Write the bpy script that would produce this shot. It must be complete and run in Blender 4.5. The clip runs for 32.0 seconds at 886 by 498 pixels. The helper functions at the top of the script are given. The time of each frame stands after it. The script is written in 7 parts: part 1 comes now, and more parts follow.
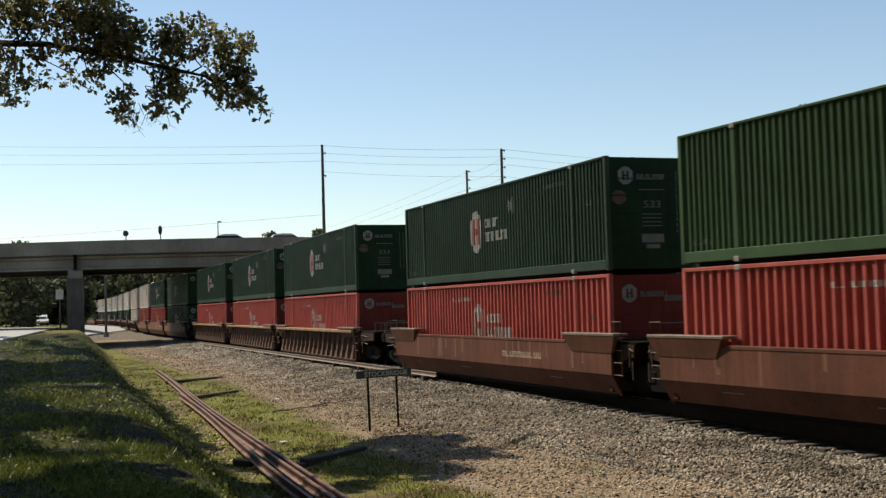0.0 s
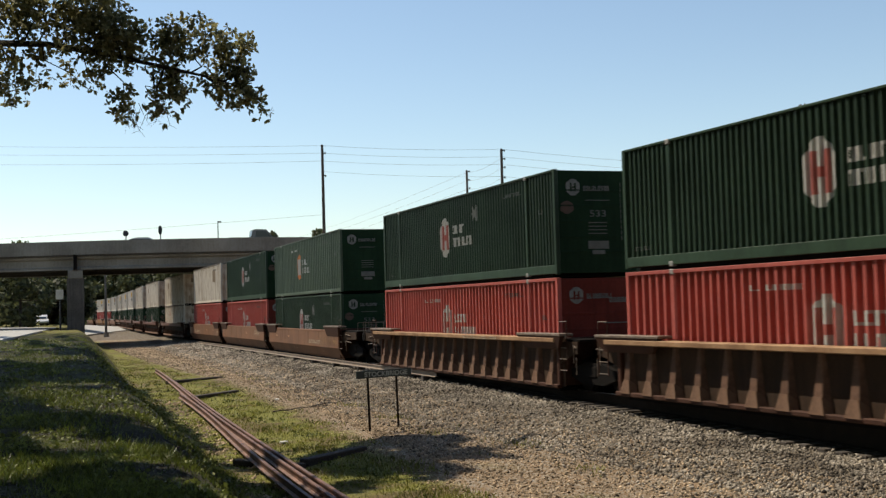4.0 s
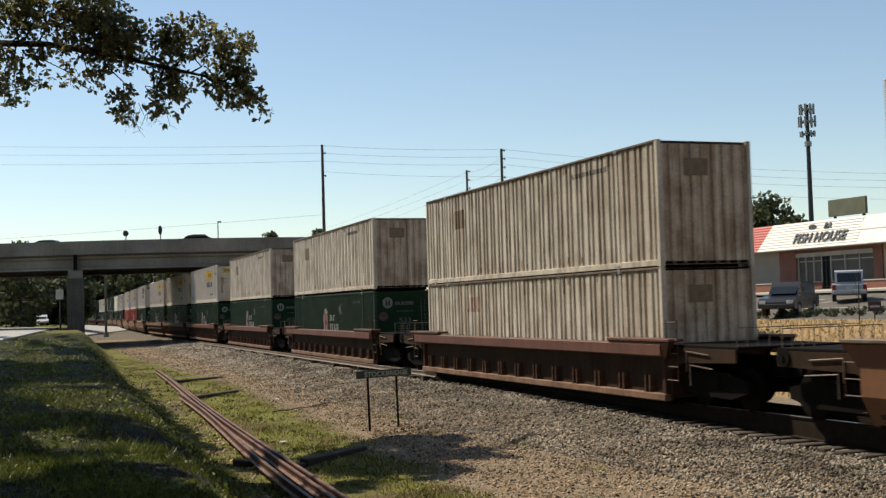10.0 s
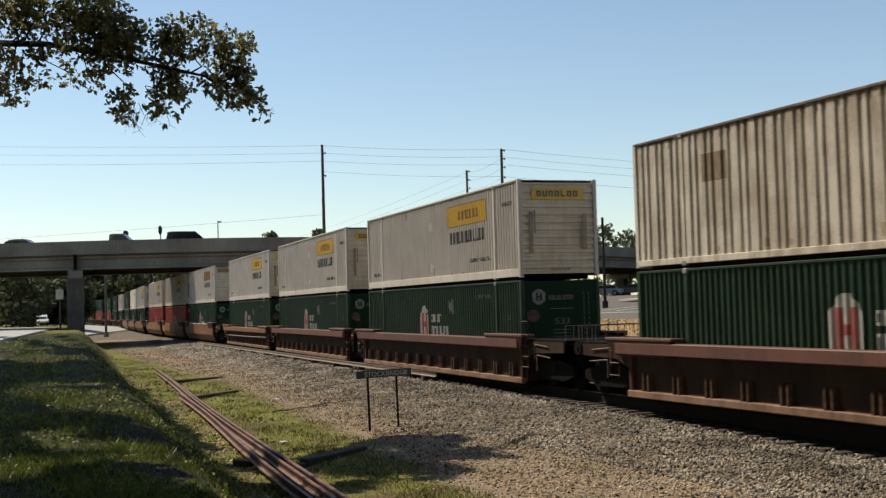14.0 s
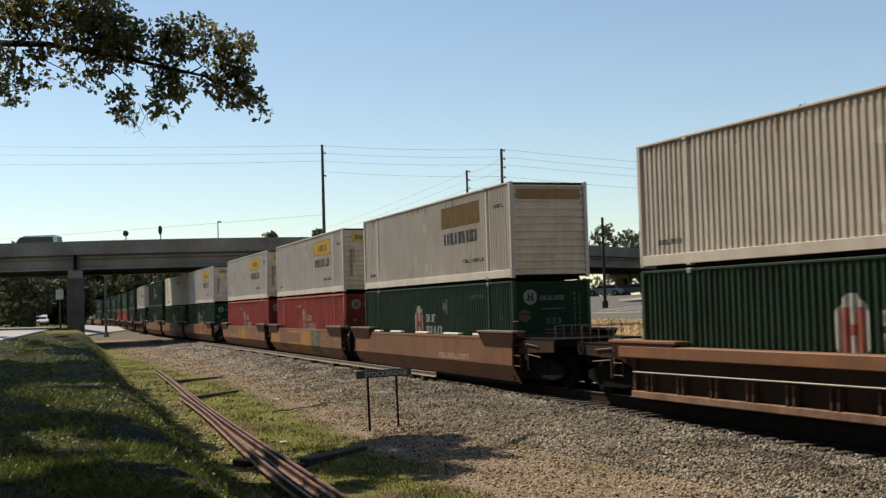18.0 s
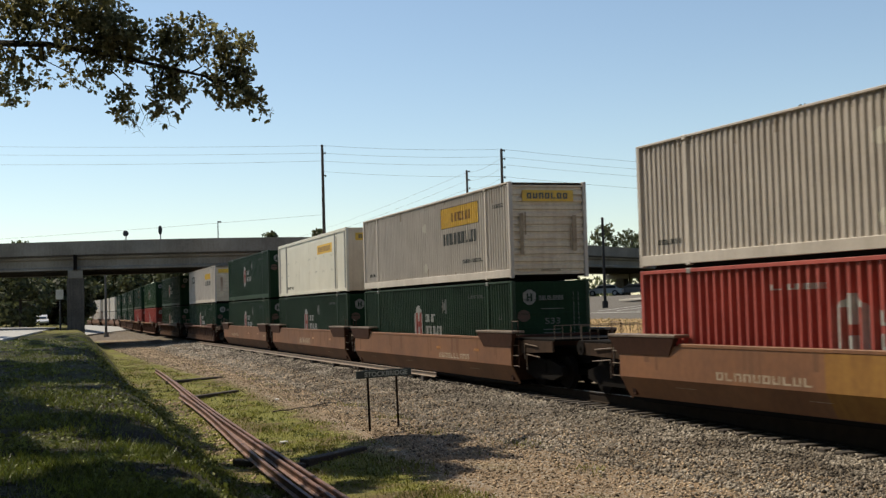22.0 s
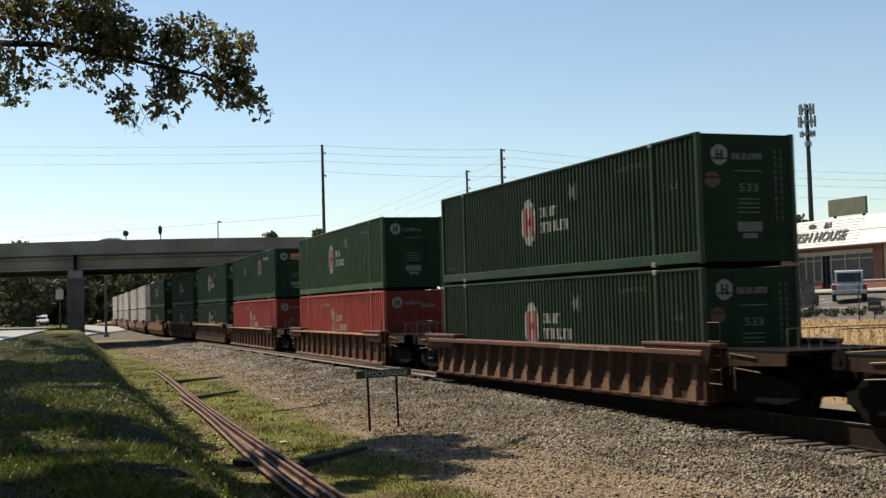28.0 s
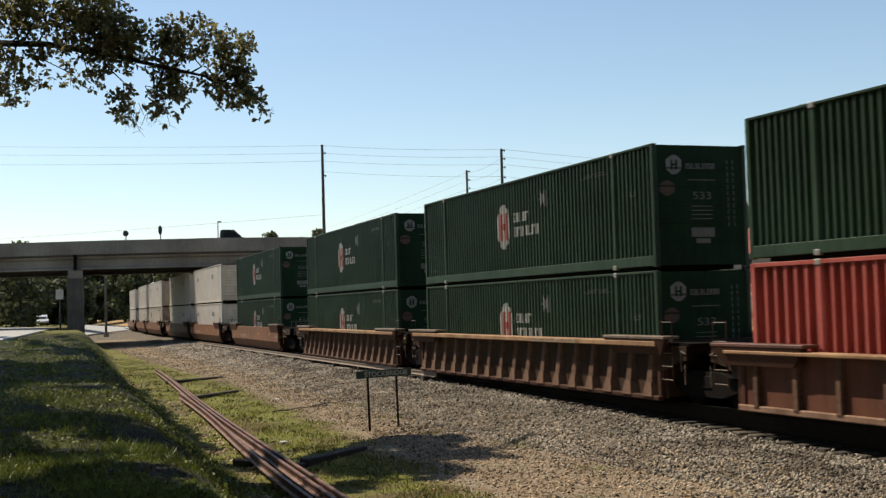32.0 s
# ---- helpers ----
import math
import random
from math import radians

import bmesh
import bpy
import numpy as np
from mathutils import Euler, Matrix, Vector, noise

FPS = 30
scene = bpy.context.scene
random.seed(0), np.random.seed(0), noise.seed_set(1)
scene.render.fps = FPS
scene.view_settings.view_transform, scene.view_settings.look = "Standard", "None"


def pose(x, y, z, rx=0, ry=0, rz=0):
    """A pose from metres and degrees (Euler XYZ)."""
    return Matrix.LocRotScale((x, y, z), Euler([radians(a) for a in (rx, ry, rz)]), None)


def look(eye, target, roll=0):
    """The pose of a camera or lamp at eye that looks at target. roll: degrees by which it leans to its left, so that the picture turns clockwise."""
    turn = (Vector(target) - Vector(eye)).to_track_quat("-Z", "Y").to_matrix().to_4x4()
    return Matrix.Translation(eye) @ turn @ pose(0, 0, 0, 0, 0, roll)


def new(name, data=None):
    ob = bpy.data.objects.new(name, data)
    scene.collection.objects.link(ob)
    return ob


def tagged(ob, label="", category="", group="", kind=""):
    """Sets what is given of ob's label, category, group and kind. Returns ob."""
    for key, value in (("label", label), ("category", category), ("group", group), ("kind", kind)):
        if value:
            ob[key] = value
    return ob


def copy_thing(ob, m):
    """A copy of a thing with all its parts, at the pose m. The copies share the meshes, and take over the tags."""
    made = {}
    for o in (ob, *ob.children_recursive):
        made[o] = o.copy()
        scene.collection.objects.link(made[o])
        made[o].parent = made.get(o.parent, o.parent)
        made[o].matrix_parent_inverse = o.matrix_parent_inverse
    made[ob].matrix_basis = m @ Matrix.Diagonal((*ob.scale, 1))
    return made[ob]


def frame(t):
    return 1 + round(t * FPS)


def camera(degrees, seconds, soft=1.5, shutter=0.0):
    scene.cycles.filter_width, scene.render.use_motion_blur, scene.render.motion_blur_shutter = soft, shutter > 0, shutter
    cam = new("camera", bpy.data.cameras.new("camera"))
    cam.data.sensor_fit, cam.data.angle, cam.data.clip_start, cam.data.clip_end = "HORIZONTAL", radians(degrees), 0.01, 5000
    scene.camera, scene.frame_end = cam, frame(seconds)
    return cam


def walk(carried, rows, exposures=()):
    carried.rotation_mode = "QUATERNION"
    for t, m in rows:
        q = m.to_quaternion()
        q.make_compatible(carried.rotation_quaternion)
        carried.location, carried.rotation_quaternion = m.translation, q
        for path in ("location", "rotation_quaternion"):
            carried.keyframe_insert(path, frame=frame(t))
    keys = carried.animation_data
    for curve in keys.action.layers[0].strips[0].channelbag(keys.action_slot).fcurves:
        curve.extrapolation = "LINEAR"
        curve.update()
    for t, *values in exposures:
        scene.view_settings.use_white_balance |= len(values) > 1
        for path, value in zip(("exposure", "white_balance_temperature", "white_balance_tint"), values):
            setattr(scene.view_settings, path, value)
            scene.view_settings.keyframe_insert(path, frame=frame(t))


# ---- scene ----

# camera: stands still on the grassy bank beside the line
EYE = Vector((0.0, 0.0, 2.425))
cam = camera(41.11, 32.0, soft=1.35, shutter=0.16)
AIM = (0.0, 100.0 * math.cos(0.0477), 2.425 + 100.0 * math.sin(0.0477))
walk(cam, [(0.0, look(EYE, AIM, -1.63)), (32.0, look(EYE, AIM, -1.63))], [(0.0, 0.28, 6850, 7), (6.5, 0.27, 6850, 7), (9.0, 0.18, 6850, 7), (24.0, 0.19, 6850, 7), (28.0, 0.29, 6850, 7), (32.0, 0.30, 6850, 7)])

# ---- light ----
SUN_DIR = Vector((-0.84, 0.50, 1.40)).normalized()
SUNWARD = SUN_DIR / SUN_DIR.z
world = bpy.data.worlds.new("sky")
scene.world = world
world.use_nodes = True
wn = world.node_tree.nodes
sky = wn.new("ShaderNodeTexSky")
sky.sky_type = "NISHITA"
sky.sun_disc = False
sky.sun_elevation = math.asin(SUN_DIR.z)
sky.sun_rotation = math.atan2(SUN_DIR.x, SUN_DIR.y)
sky.altitude = 200
sky.air_density, sky.dust_density, sky.ozone_density = 1.0, 0.3, 1.0
wn["Background"].inputs[1].default_value = 0.119
world.node_tree.links.new(sky.outputs[0], wn["Background"].inputs[0])
sun = new("sun", bpy.data.lights.new("sun", "SUN"))
sun.data.energy, sun.data.angle, sun.data.color = 5.0, radians(0.6), (1.0, 0.90, 0.76)
sun.matrix_world = look((0, 0, 60), Vector((0, 0, 60)) - SUN_DIR)

# ---- materials ----
MATS = {}


def mat(name, base, second=None, rough=0.6, metal=0.0, scale=4.0, fine=40.0, amount=0.5, bump=0.0, bump_scale=60.0, vary=0.0, stretch=(1, 1, 1), streak=0.0, spec=0.5, island=0.0):
    """A surface with variation at two scales: broad patches (scale), grain (fine), and optional run-down streaks."""
    if name in MATS:
        return MATS[name]
    m = bpy.data.materials.new(name)
    m.use_nodes = True
    nt, N, Lk = m.node_tree, m.node_tree.nodes, m.node_tree.links
    b = N["Principled BSDF"]
    b.inputs["Roughness"].default_value, b.inputs["Metallic"].default_value = rough, metal
    b.inputs["Specular IOR Level"].default_value = spec
    tc = N.new("ShaderNodeTexCoord")
    mp = N.new("ShaderNodeMapping")
    mp.inputs["Scale"].default_value = stretch
    Lk.new(tc.outputs["Object"], mp.inputs["Vector"])
    second = second or tuple(c * 0.6 for c in base)
    n1, n2 = N.new("ShaderNodeTexNoise"), N.new("ShaderNodeTexNoise")
    n1.inputs["Scale"].default_value, n1.inputs["Detail"].default_value = scale, 5
    n2.inputs["Scale"].default_value, n2.inputs["Detail"].default_value = fine, 4
    Lk.new(mp.outputs[0], n1.inputs["Vector"])
    Lk.new(mp.outputs[0], n2.inputs["Vector"])
    add = N.new("ShaderNodeMath")
    add.operation = "MULTIPLY_ADD"
    add.inputs[1].default_value = 0.45
    Lk.new(n2.outputs["Fac"], add.inputs[0])
    Lk.new(n1.outputs["Fac"], add.inputs[2])
    last = add.outputs[0]
    if streak:
        ms = N.new("ShaderNodeMapping")
        ms.inputs["Scale"].default_value = (3.0, 3.0, 0.25)
        Lk.new(tc.outputs["Object"], ms.inputs["Vector"])
        n3 = N.new("ShaderNodeTexNoise")
        n3.inputs["Scale"].default_value, n3.inputs["Detail"].default_value = 2.2, 6
        Lk.new(ms.outputs[0], n3.inputs["Vector"])
        a2 = N.new("ShaderNodeMath")
        a2.operation = "MULTIPLY_ADD"
        a2.inputs[1].default_value = streak
        Lk.new(n3.outputs["Fac"], a2.inputs[0])
        Lk.new(last, a2.inputs[2])
        last = a2.outputs[0]
    mr = N.new("ShaderNodeMapRange")
    mid = 0.72 + 0.5 * streak
    mr.inputs["From Min"].default_value, mr.inputs["From Max"].default_value = mid - 0.28 / max(amount, 0.05) * 0.5, mid + 0.28 / max(amount, 0.05) * 0.5
    Lk.new(last, mr.inputs["Value"])
    mix = N.new("ShaderNodeMix")
    mix.data_type = "RGBA"
    mix.inputs["A"].default_value, mix.inputs["B"].default_value = (*second, 1), (*base, 1)
    Lk.new(mr.outputs[0], mix.inputs["Factor"])
    col = mix.outputs["Result"]
    if vary or island:
        if island:
            rnd = N.new("ShaderNodeNewGeometry").outputs["Random Per Island"]
        else:
            rnd = N.new("ShaderNodeObjectInfo").outputs["Random"]
        hs = N.new("ShaderNodeHueSaturation")
        v = vary or island
        r1 = N.new("ShaderNodeMapRange")
        r1.inputs["To Min"].default_value, r1.inputs["To Max"].default_value = 1 - v, 1 + v
        Lk.new(rnd, r1.inputs["Value"])
        Lk.new(r1.outputs[0], hs.inputs["Value"])
        Lk.new(col, hs.inputs["Color"])
        col = hs.outputs["Color"]
    Lk.new(col, b.inputs["Base Color"])
    if bump:
        n4 = N.new("ShaderNodeTexNoise")
        n4.inputs["Scale"].default_value, n4.inputs["Detail"].default_value = bump_scale, 4
        Lk.new(mp.outputs[0], n4.inputs["Vector"])
        bp = N.new("ShaderNodeBump")
        bp.inputs["Strength"].default_value, bp.inputs["Distance"].default_value = bump, 0.02
        Lk.new(n4.outputs["Fac"], bp.inputs["Height"])
        Lk.new(bp.outputs[0], b.inputs["Normal"])
    MATS[name] = m
    return m


def glass_mat():
    m = mat("window_glass", (0.02, 0.025, 0.03), (0.012, 0.015, 0.018), rough=0.08, scale=1.0, spec=0.35)
    return m


LIGHT_GREEN = mat("light_green_paint", (0.041, 0.082, 0.033), (0.027, 0.055, 0.022), rough=0.5, scale=0.9, fine=14, amount=0.5, streak=0.5, spec=0.25)
GREEN = mat("green_paint", (0.0250, 0.0500, 0.0285), (0.0150, 0.0315, 0.0172), rough=0.5, scale=0.7, fine=9, amount=0.75, streak=0.6, vary=0.1, spec=0.22)
OLIVE = mat("faded_green_paint", (0.050, 0.078, 0.042), (0.033, 0.054, 0.031), rough=0.55, scale=0.9, fine=14, streak=0.6, vary=0.05)
RED = mat("red_paint", (0.41, 0.096, 0.078), (0.28, 0.060, 0.050), rough=0.5, scale=0.9, fine=14, streak=0.5, vary=0.08, spec=0.25)
BEIGE = mat("weathered_beige_paint", (0.57, 0.515, 0.435), (0.35, 0.29, 0.225), rough=0.6, scale=1.1, fine=18, amount=0.75, streak=1.1, vary=0.05)
RUSTY = mat("rust_stained_beige", (0.60, 0.50, 0.39), (0.30, 0.205, 0.135), rough=0.7, scale=1.3, fine=18, amount=0.7, streak=1.0)
WHITE = mat("white_paint", (0.54, 0.485, 0.425), (0.41, 0.36, 0.31), rough=0.5, scale=0.8, fine=16, amount=0.5, streak=0.7, vary=0.04)
CREAM = mat("clean_white_panel", (0.62, 0.59, 0.50), (0.52, 0.49, 0.41), rough=0.4, scale=0.8, fine=16, streak=0.5)
WHITE_END = mat("white_end_paint", (0.66, 0.57, 0.43), (0.48, 0.39, 0.285), rough=0.5, scale=1.2, fine=16, amount=0.6, streak=0.7)
CASTING = mat("bare_casting", (0.30, 0.29, 0.27), rough=0.5, metal=0.3)
LOGO_WHITE = mat("lettering_white", (0.44, 0.43, 0.40), (0.30, 0.30, 0.28), rough=0.5, scale=6)
EMBLEM_GREY = mat("end_emblem_paint", (0.24, 0.235, 0.22), (0.12, 0.125, 0.115), rough=0.6, scale=6)
# lettering white darkened for the shaded ends, also used for faint side marks
END_MARK = mat("end_lettering_paint", (0.125, 0.128, 0.12), (0.065, 0.07, 0.062), rough=0.6, scale=6)
LOGO_RED = mat("lettering_red", (0.36, 0.09, 0.07), rough=0.5, scale=6)
LOGO_ORANGE = mat("lettering_orange", (0.62, 0.20, 0.05), rough=0.5, scale=6)
LOGO_YELLOW = mat("lettering_yellow", (0.74, 0.46, 0.045), (0.55, 0.34, 0.05), rough=0.5, scale=6)
LOGO_DARK = mat("lettering_dark", (0.05, 0.055, 0.05), (0.10, 0.10, 0.09), rough=0.5, scale=6)
BROWN = mat("brown_car_paint", (0.190, 0.080, 0.033), (0.112, 0.046, 0.020), rough=0.6, scale=0.55, fine=7, amount=0.6, streak=0.25, vary=0.12)
MAROON = mat("maroon_car_paint", (0.064, 0.028, 0.018), (0.038, 0.018, 0.012), rough=0.75, scale=0.6, fine=9, amount=0.7, streak=0.4, vary=0.08, spec=0.15)
REDBROWN = mat("red_brown_car_paint", (0.120, 0.045, 0.028), (0.070, 0.027, 0.018), rough=0.6, scale=0.8, fine=16, amount=0.7, streak=0.8, vary=0.1)
# brown taken darker, the shade under the sills put into its colour
SHADE_BROWN = mat("shade_dark_brown_paint", (0.050, 0.028, 0.017), (0.028, 0.017, 0.011), rough=0.85, scale=1.2, fine=16, amount=0.7, streak=0.8, spec=0.15)
DARK_MAROON = mat("dark_maroon_car_paint", (0.122, 0.050, 0.031), (0.076, 0.032, 0.021), rough=0.7, scale=0.8, fine=16, amount=0.7, streak=0.8, spec=0.14)
# tan lighter than the car, sunlight on the sill put into its colour
TAN_SILL = mat("sunlit_tan_sill", (0.33, 0.200, 0.112), (0.19, 0.105, 0.058), rough=0.7, scale=1.2, fine=14, amount=0.8, streak=0.2, spec=0.2)
RIB_PAINT = mat("mid_brown_rib_paint", (0.125, 0.070, 0.047), (0.060, 0.033, 0.023), rough=0.8, scale=1.5, fine=12, amount=0.8, streak=0.6, vary=0.2, spec=0.15)
# rib feet lightened, the sun on their flare put into their colour
RIB_LIT = mat("lit_rib_foot_paint", (0.150, 0.088, 0.058), (0.075, 0.042, 0.028), rough=0.8, scale=2.5, fine=14, amount=0.9, streak=0.6, spec=0.15)
# bottom sill lightened in colour for the sun it catches
LIT_SILL = mat("lit_sill_paint", (0.24, 0.145, 0.10), (0.13, 0.075, 0.050), rough=0.8, scale=1.5, fine=14, amount=0.8, streak=0.4, spec=0.2)
# red and green for end walls, darkened to put their shade into the colour
RED_END = mat("shaded_red_end_paint", (0.150, 0.028, 0.020), (0.095, 0.019, 0.014), rough=0.75, scale=1.0, fine=12, amount=0.7, streak=0.7, spec=0.1)
GREEN_END = mat("shaded_green_end_paint", (0.0125, 0.034, 0.016), (0.008, 0.022, 0.0105), rough=0.75, scale=1.0, fine=12, amount=0.7, streak=0.7, spec=0.1)
STAINED_RAIL = mat("stained_roof_rail", (0.17, 0.135, 0.105), (0.085, 0.062, 0.046), rough=0.8, scale=2.5, fine=14, amount=0.8, streak=0.4)
FADED_RED = mat("faded_red_mark", (0.095, 0.045, 0.03), (0.05, 0.035, 0.022), rough=0.7, scale=7)
OCHRE = mat("ochre_car_paint", (0.285, 0.150, 0.040), (0.200, 0.095, 0.030), rough=0.65, scale=0.8, fine=9, amount=0.7, streak=0.5, spec=0.2)
PATCH_BROWN = mat("brown_touch_up_paint", (0.170, 0.082, 0.046), (0.135, 0.070, 0.048), rough=0.7, scale=1.2, fine=9, amount=0.6, spec=0.2)
SCRAWL_DARK = mat("dull_spray_ground", (0.085, 0.066, 0.038), (0.060, 0.042, 0.034), rough=0.7, scale=2.5, fine=9, amount=0.8)
SCRAWL = mat("pale_spray_lines", (0.21, 0.205, 0.125), (0.12, 0.105, 0.075), rough=0.7, scale=3, amount=0.8)
SCRAPE = mat("scraped_car_paint", (0.235, 0.130, 0.066), (0.15, 0.075, 0.035), rough=0.7, scale=3, fine=20, amount=0.9)
REFLECTOR = mat("amber_reflector", (0.36, 0.155, 0.035), (0.22, 0.085, 0.025), rough=0.4, scale=6)
RUST_RUN = mat("dark_rust_run", (0.120, 0.054, 0.025), (0.150, 0.064, 0.028), rough=0.7, scale=3)
STENCIL = mat("faded_stencil_paint", (0.38, 0.31, 0.23), (0.22, 0.15, 0.09), rough=0.7, scale=5, amount=0.8)
FADED_MARK = mat("faded_brown_mark", (0.30, 0.175, 0.055), (0.19, 0.115, 0.045), rough=0.6, scale=5)
# near-black steel for floors, sills, bogies and end decks
NEAR_BLACK = mat("near_black_steel", (0.010, 0.008, 0.007), (0.006, 0.005, 0.0045), rough=0.9, scale=4, spec=0.08)
WORN = mat("worn_steel", (0.20, 0.15, 0.115), (0.09, 0.062, 0.045), rough=0.55, metal=0.2, scale=6)
RAILTOP = mat("polished_rail", (0.62, 0.60, 0.56), (0.45, 0.42, 0.38), rough=0.3, metal=0.9, scale=10)
# rail rust taken near black for the shade the cars throw on it
RAILSIDE = mat("near_black_rust", (0.030, 0.022, 0.016), (0.018, 0.013, 0.010), rough=0.9, scale=5, fine=50, spec=0.08)
OLDRAIL = mat("old_rail_steel", (0.185, 0.090, 0.060), (0.062, 0.030, 0.021), rough=0.65, metal=0.1, scale=3, fine=40, amount=0.8)
TIE = mat("creosote_timber", (0.055, 0.043, 0.034), (0.032, 0.026, 0.022), rough=0.9, scale=3, fine=30, stretch=(1, 6, 6), bump=0.4, vary=0.25)
CONCRETE = mat("weathered_concrete", (0.215, 0.198, 0.170), (0.135, 0.120, 0.100), rough=0.9, scale=0.35, fine=6, amount=0.7, streak=0.35, bump=0.2, bump_scale=12)
# streaked pier concrete, darkened so its colour holds the shade below the deck
PIER_CONCRETE = mat("shaded_pier_concrete", (0.105, 0.092, 0.078), (0.050, 0.043, 0.036), rough=0.9, scale=0.5, fine=6, amount=0.8, streak=0.6, bump=0.2, bump_scale=12)
ASPHALT = mat("asphalt", (0.085, 0.082, 0.08), (0.058, 0.056, 0.055), rough=0.9, scale=0.4, fine=20, bump=0.3, bump_scale=80)
PALE_ROAD = mat("worn_pale_road", (0.36, 0.35, 0.33), (0.27, 0.26, 0.245), rough=0.9, scale=0.4, fine=20, bump=0.2)
LINE_PAINT = mat("road_line_paint", (0.75, 0.73, 0.68), (0.5, 0.48, 0.45), rough=0.7, scale=3)
POLE_WOOD = mat("pole_timber", (0.075, 0.055, 0.042), (0.05, 0.038, 0.03), rough=0.9, scale=2, stretch=(4, 4, 0.4))
DARK_METAL = mat("dark_metal", (0.035, 0.035, 0.036), rough=0.5, metal=0.4)
BLACK_IRON = mat("black_iron_paint", (0.012, 0.012, 0.013), (0.02, 0.02, 0.02), rough=0.6, scale=6, spec=0.2)
GALV = mat("galvanised_metal", (0.30, 0.31, 0.31), (0.22, 0.23, 0.23), rough=0.5, metal=0.5)
WIRE = mat("wire", (0.09, 0.09, 0.095), rough=0.6)
BARK = mat("bark", (0.060, 0.048, 0.038), (0.032, 0.026, 0.022), rough=0.95, scale=5, fine=40, stretch=(3, 3, 0.7), bump=0.6, bump_scale=30)
SIGN_BOARD = mat("dark_sign_board", (0.040, 0.052, 0.042), (0.028, 0.036, 0.03), rough=0.6, scale=8)
SIGN_GREY = mat("faded_sign_letters", (0.44, 0.47, 0.42), rough=0.7, scale=10)
BRICK = mat("red_brick", (0.24, 0.10, 0.066), (0.17, 0.07, 0.048), rough=0.85, scale=1.0, fine=30)
STUCCO = mat("tan_stucco", (0.33, 0.29, 0.23), (0.27, 0.235, 0.19), rough=0.9, scale=0.8, fine=20)
MANSARD_RED = mat("red_roof_metal", (0.50, 0.10, 0.075), (0.42, 0.085, 0.065), rough=0.5, scale=1)
MANSARD_WHITE = mat("white_roof_metal", (0.78, 0.75, 0.69), (0.68, 0.65, 0.58), rough=0.5, scale=1)
PALE_TRIM = mat("pale_trim", (0.42, 0.40, 0.35), rough=0.7, scale=2)
GLASS = glass_mat()
SHOP_GLASS = mat("dusty_shop_glass", (0.115, 0.108, 0.090), (0.075, 0.070, 0.060), rough=0.25, scale=0.9, fine=5, spec=0.35)
PALE_STAIN = mat("pale_dirt_stain", (0.37, 0.315, 0.26), (0.29, 0.235, 0.185), rough=0.8, scale=6, amount=0.8)
STAIN = mat("brown_dirt_stain", (0.36, 0.28, 0.195), (0.24, 0.18, 0.12), rough=0.8, scale=6, amount=0.8)


def leaf_mat(name, a, b, trans=0.35, rough=0.6):
    """Thin leaves that let some light through, each one of its own tone."""
    if name in MATS:
        return MATS[name]
    m = mat(name, a, b, rough=rough, scale=1.2, fine=6, amount=0.9, island=0.45, spec=0.4)
    N, Lk = m.node_tree.nodes, m.node_tree.links
    bs, out = N["Principled BSDF"], N["Material Output"]
    col = bs.inputs["Base Color"].links[0].from_socket
    tr = N.new("ShaderNodeBsdfTranslucent")
    Lk.new(col, tr.inputs["Color"])
    ms = N.new("ShaderNodeMixShader")
    ms.inputs[0].default_value = trans
    Lk.new(bs.outputs[0], ms.inputs[1])
    Lk.new(tr.outputs[0], ms.inputs[2])
    Lk.new(ms.outputs[0], out.inputs["Surface"])
    return m


OAK = leaf_mat("oak_leaves", (0.30, 0.265, 0.115), (0.150, 0.145, 0.064), 0.5, 0.5)
FAR_LEAF = leaf_mat("far_leaves", (0.105, 0.116, 0.048), (0.052, 0.062, 0.030), 0.35)
RUST_LEAF = leaf_mat("autumn_leaves", (0.11, 0.066, 0.034), (0.07, 0.05, 0.026), 0.25)
CANOPY = leaf_mat("canopy_leaves", (0.075, 0.075, 0.028), (0.045, 0.048, 0.018), 0.15)
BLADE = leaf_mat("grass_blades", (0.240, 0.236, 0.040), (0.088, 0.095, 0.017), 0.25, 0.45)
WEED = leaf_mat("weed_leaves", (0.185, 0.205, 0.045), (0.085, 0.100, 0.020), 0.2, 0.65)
# bank blades are greener and darker, shade being put into their colour
SHADE_BLADE = leaf_mat("shaded_bank_blades", (0.150, 0.180, 0.024), (0.060, 0.076, 0.010), 0.25, 0.5)
DRY_BLADE = leaf_mat("dry_grass_blades", (0.42, 0.33, 0.16), (0.30, 0.23, 0.11), 0.3)


# ---- mesh helpers ----
def obj(name, bm, material, parent=None, label="", smooth=False):
    me = bpy.data.meshes.new(name)
    bm.to_mesh(me)
    bm.free()
    for m in (material if isinstance(material, (list, tuple)) else [material]):
        me.materials.append(m)
    if smooth:
        me.polygons.foreach_set("use_smooth", [True] * len(me.polygons))
    ob = new(name, me)
    if parent:
        ob.parent = parent
    if label:
        ob["label"] = label
    return ob


def part(name, bm, material, parent, label="", smooth=False):
    return obj(name, bm, material, parent, label, smooth)


def thing(name, label, category, group="", kind=""):
    return tagged(new(name), label, category, group, kind)


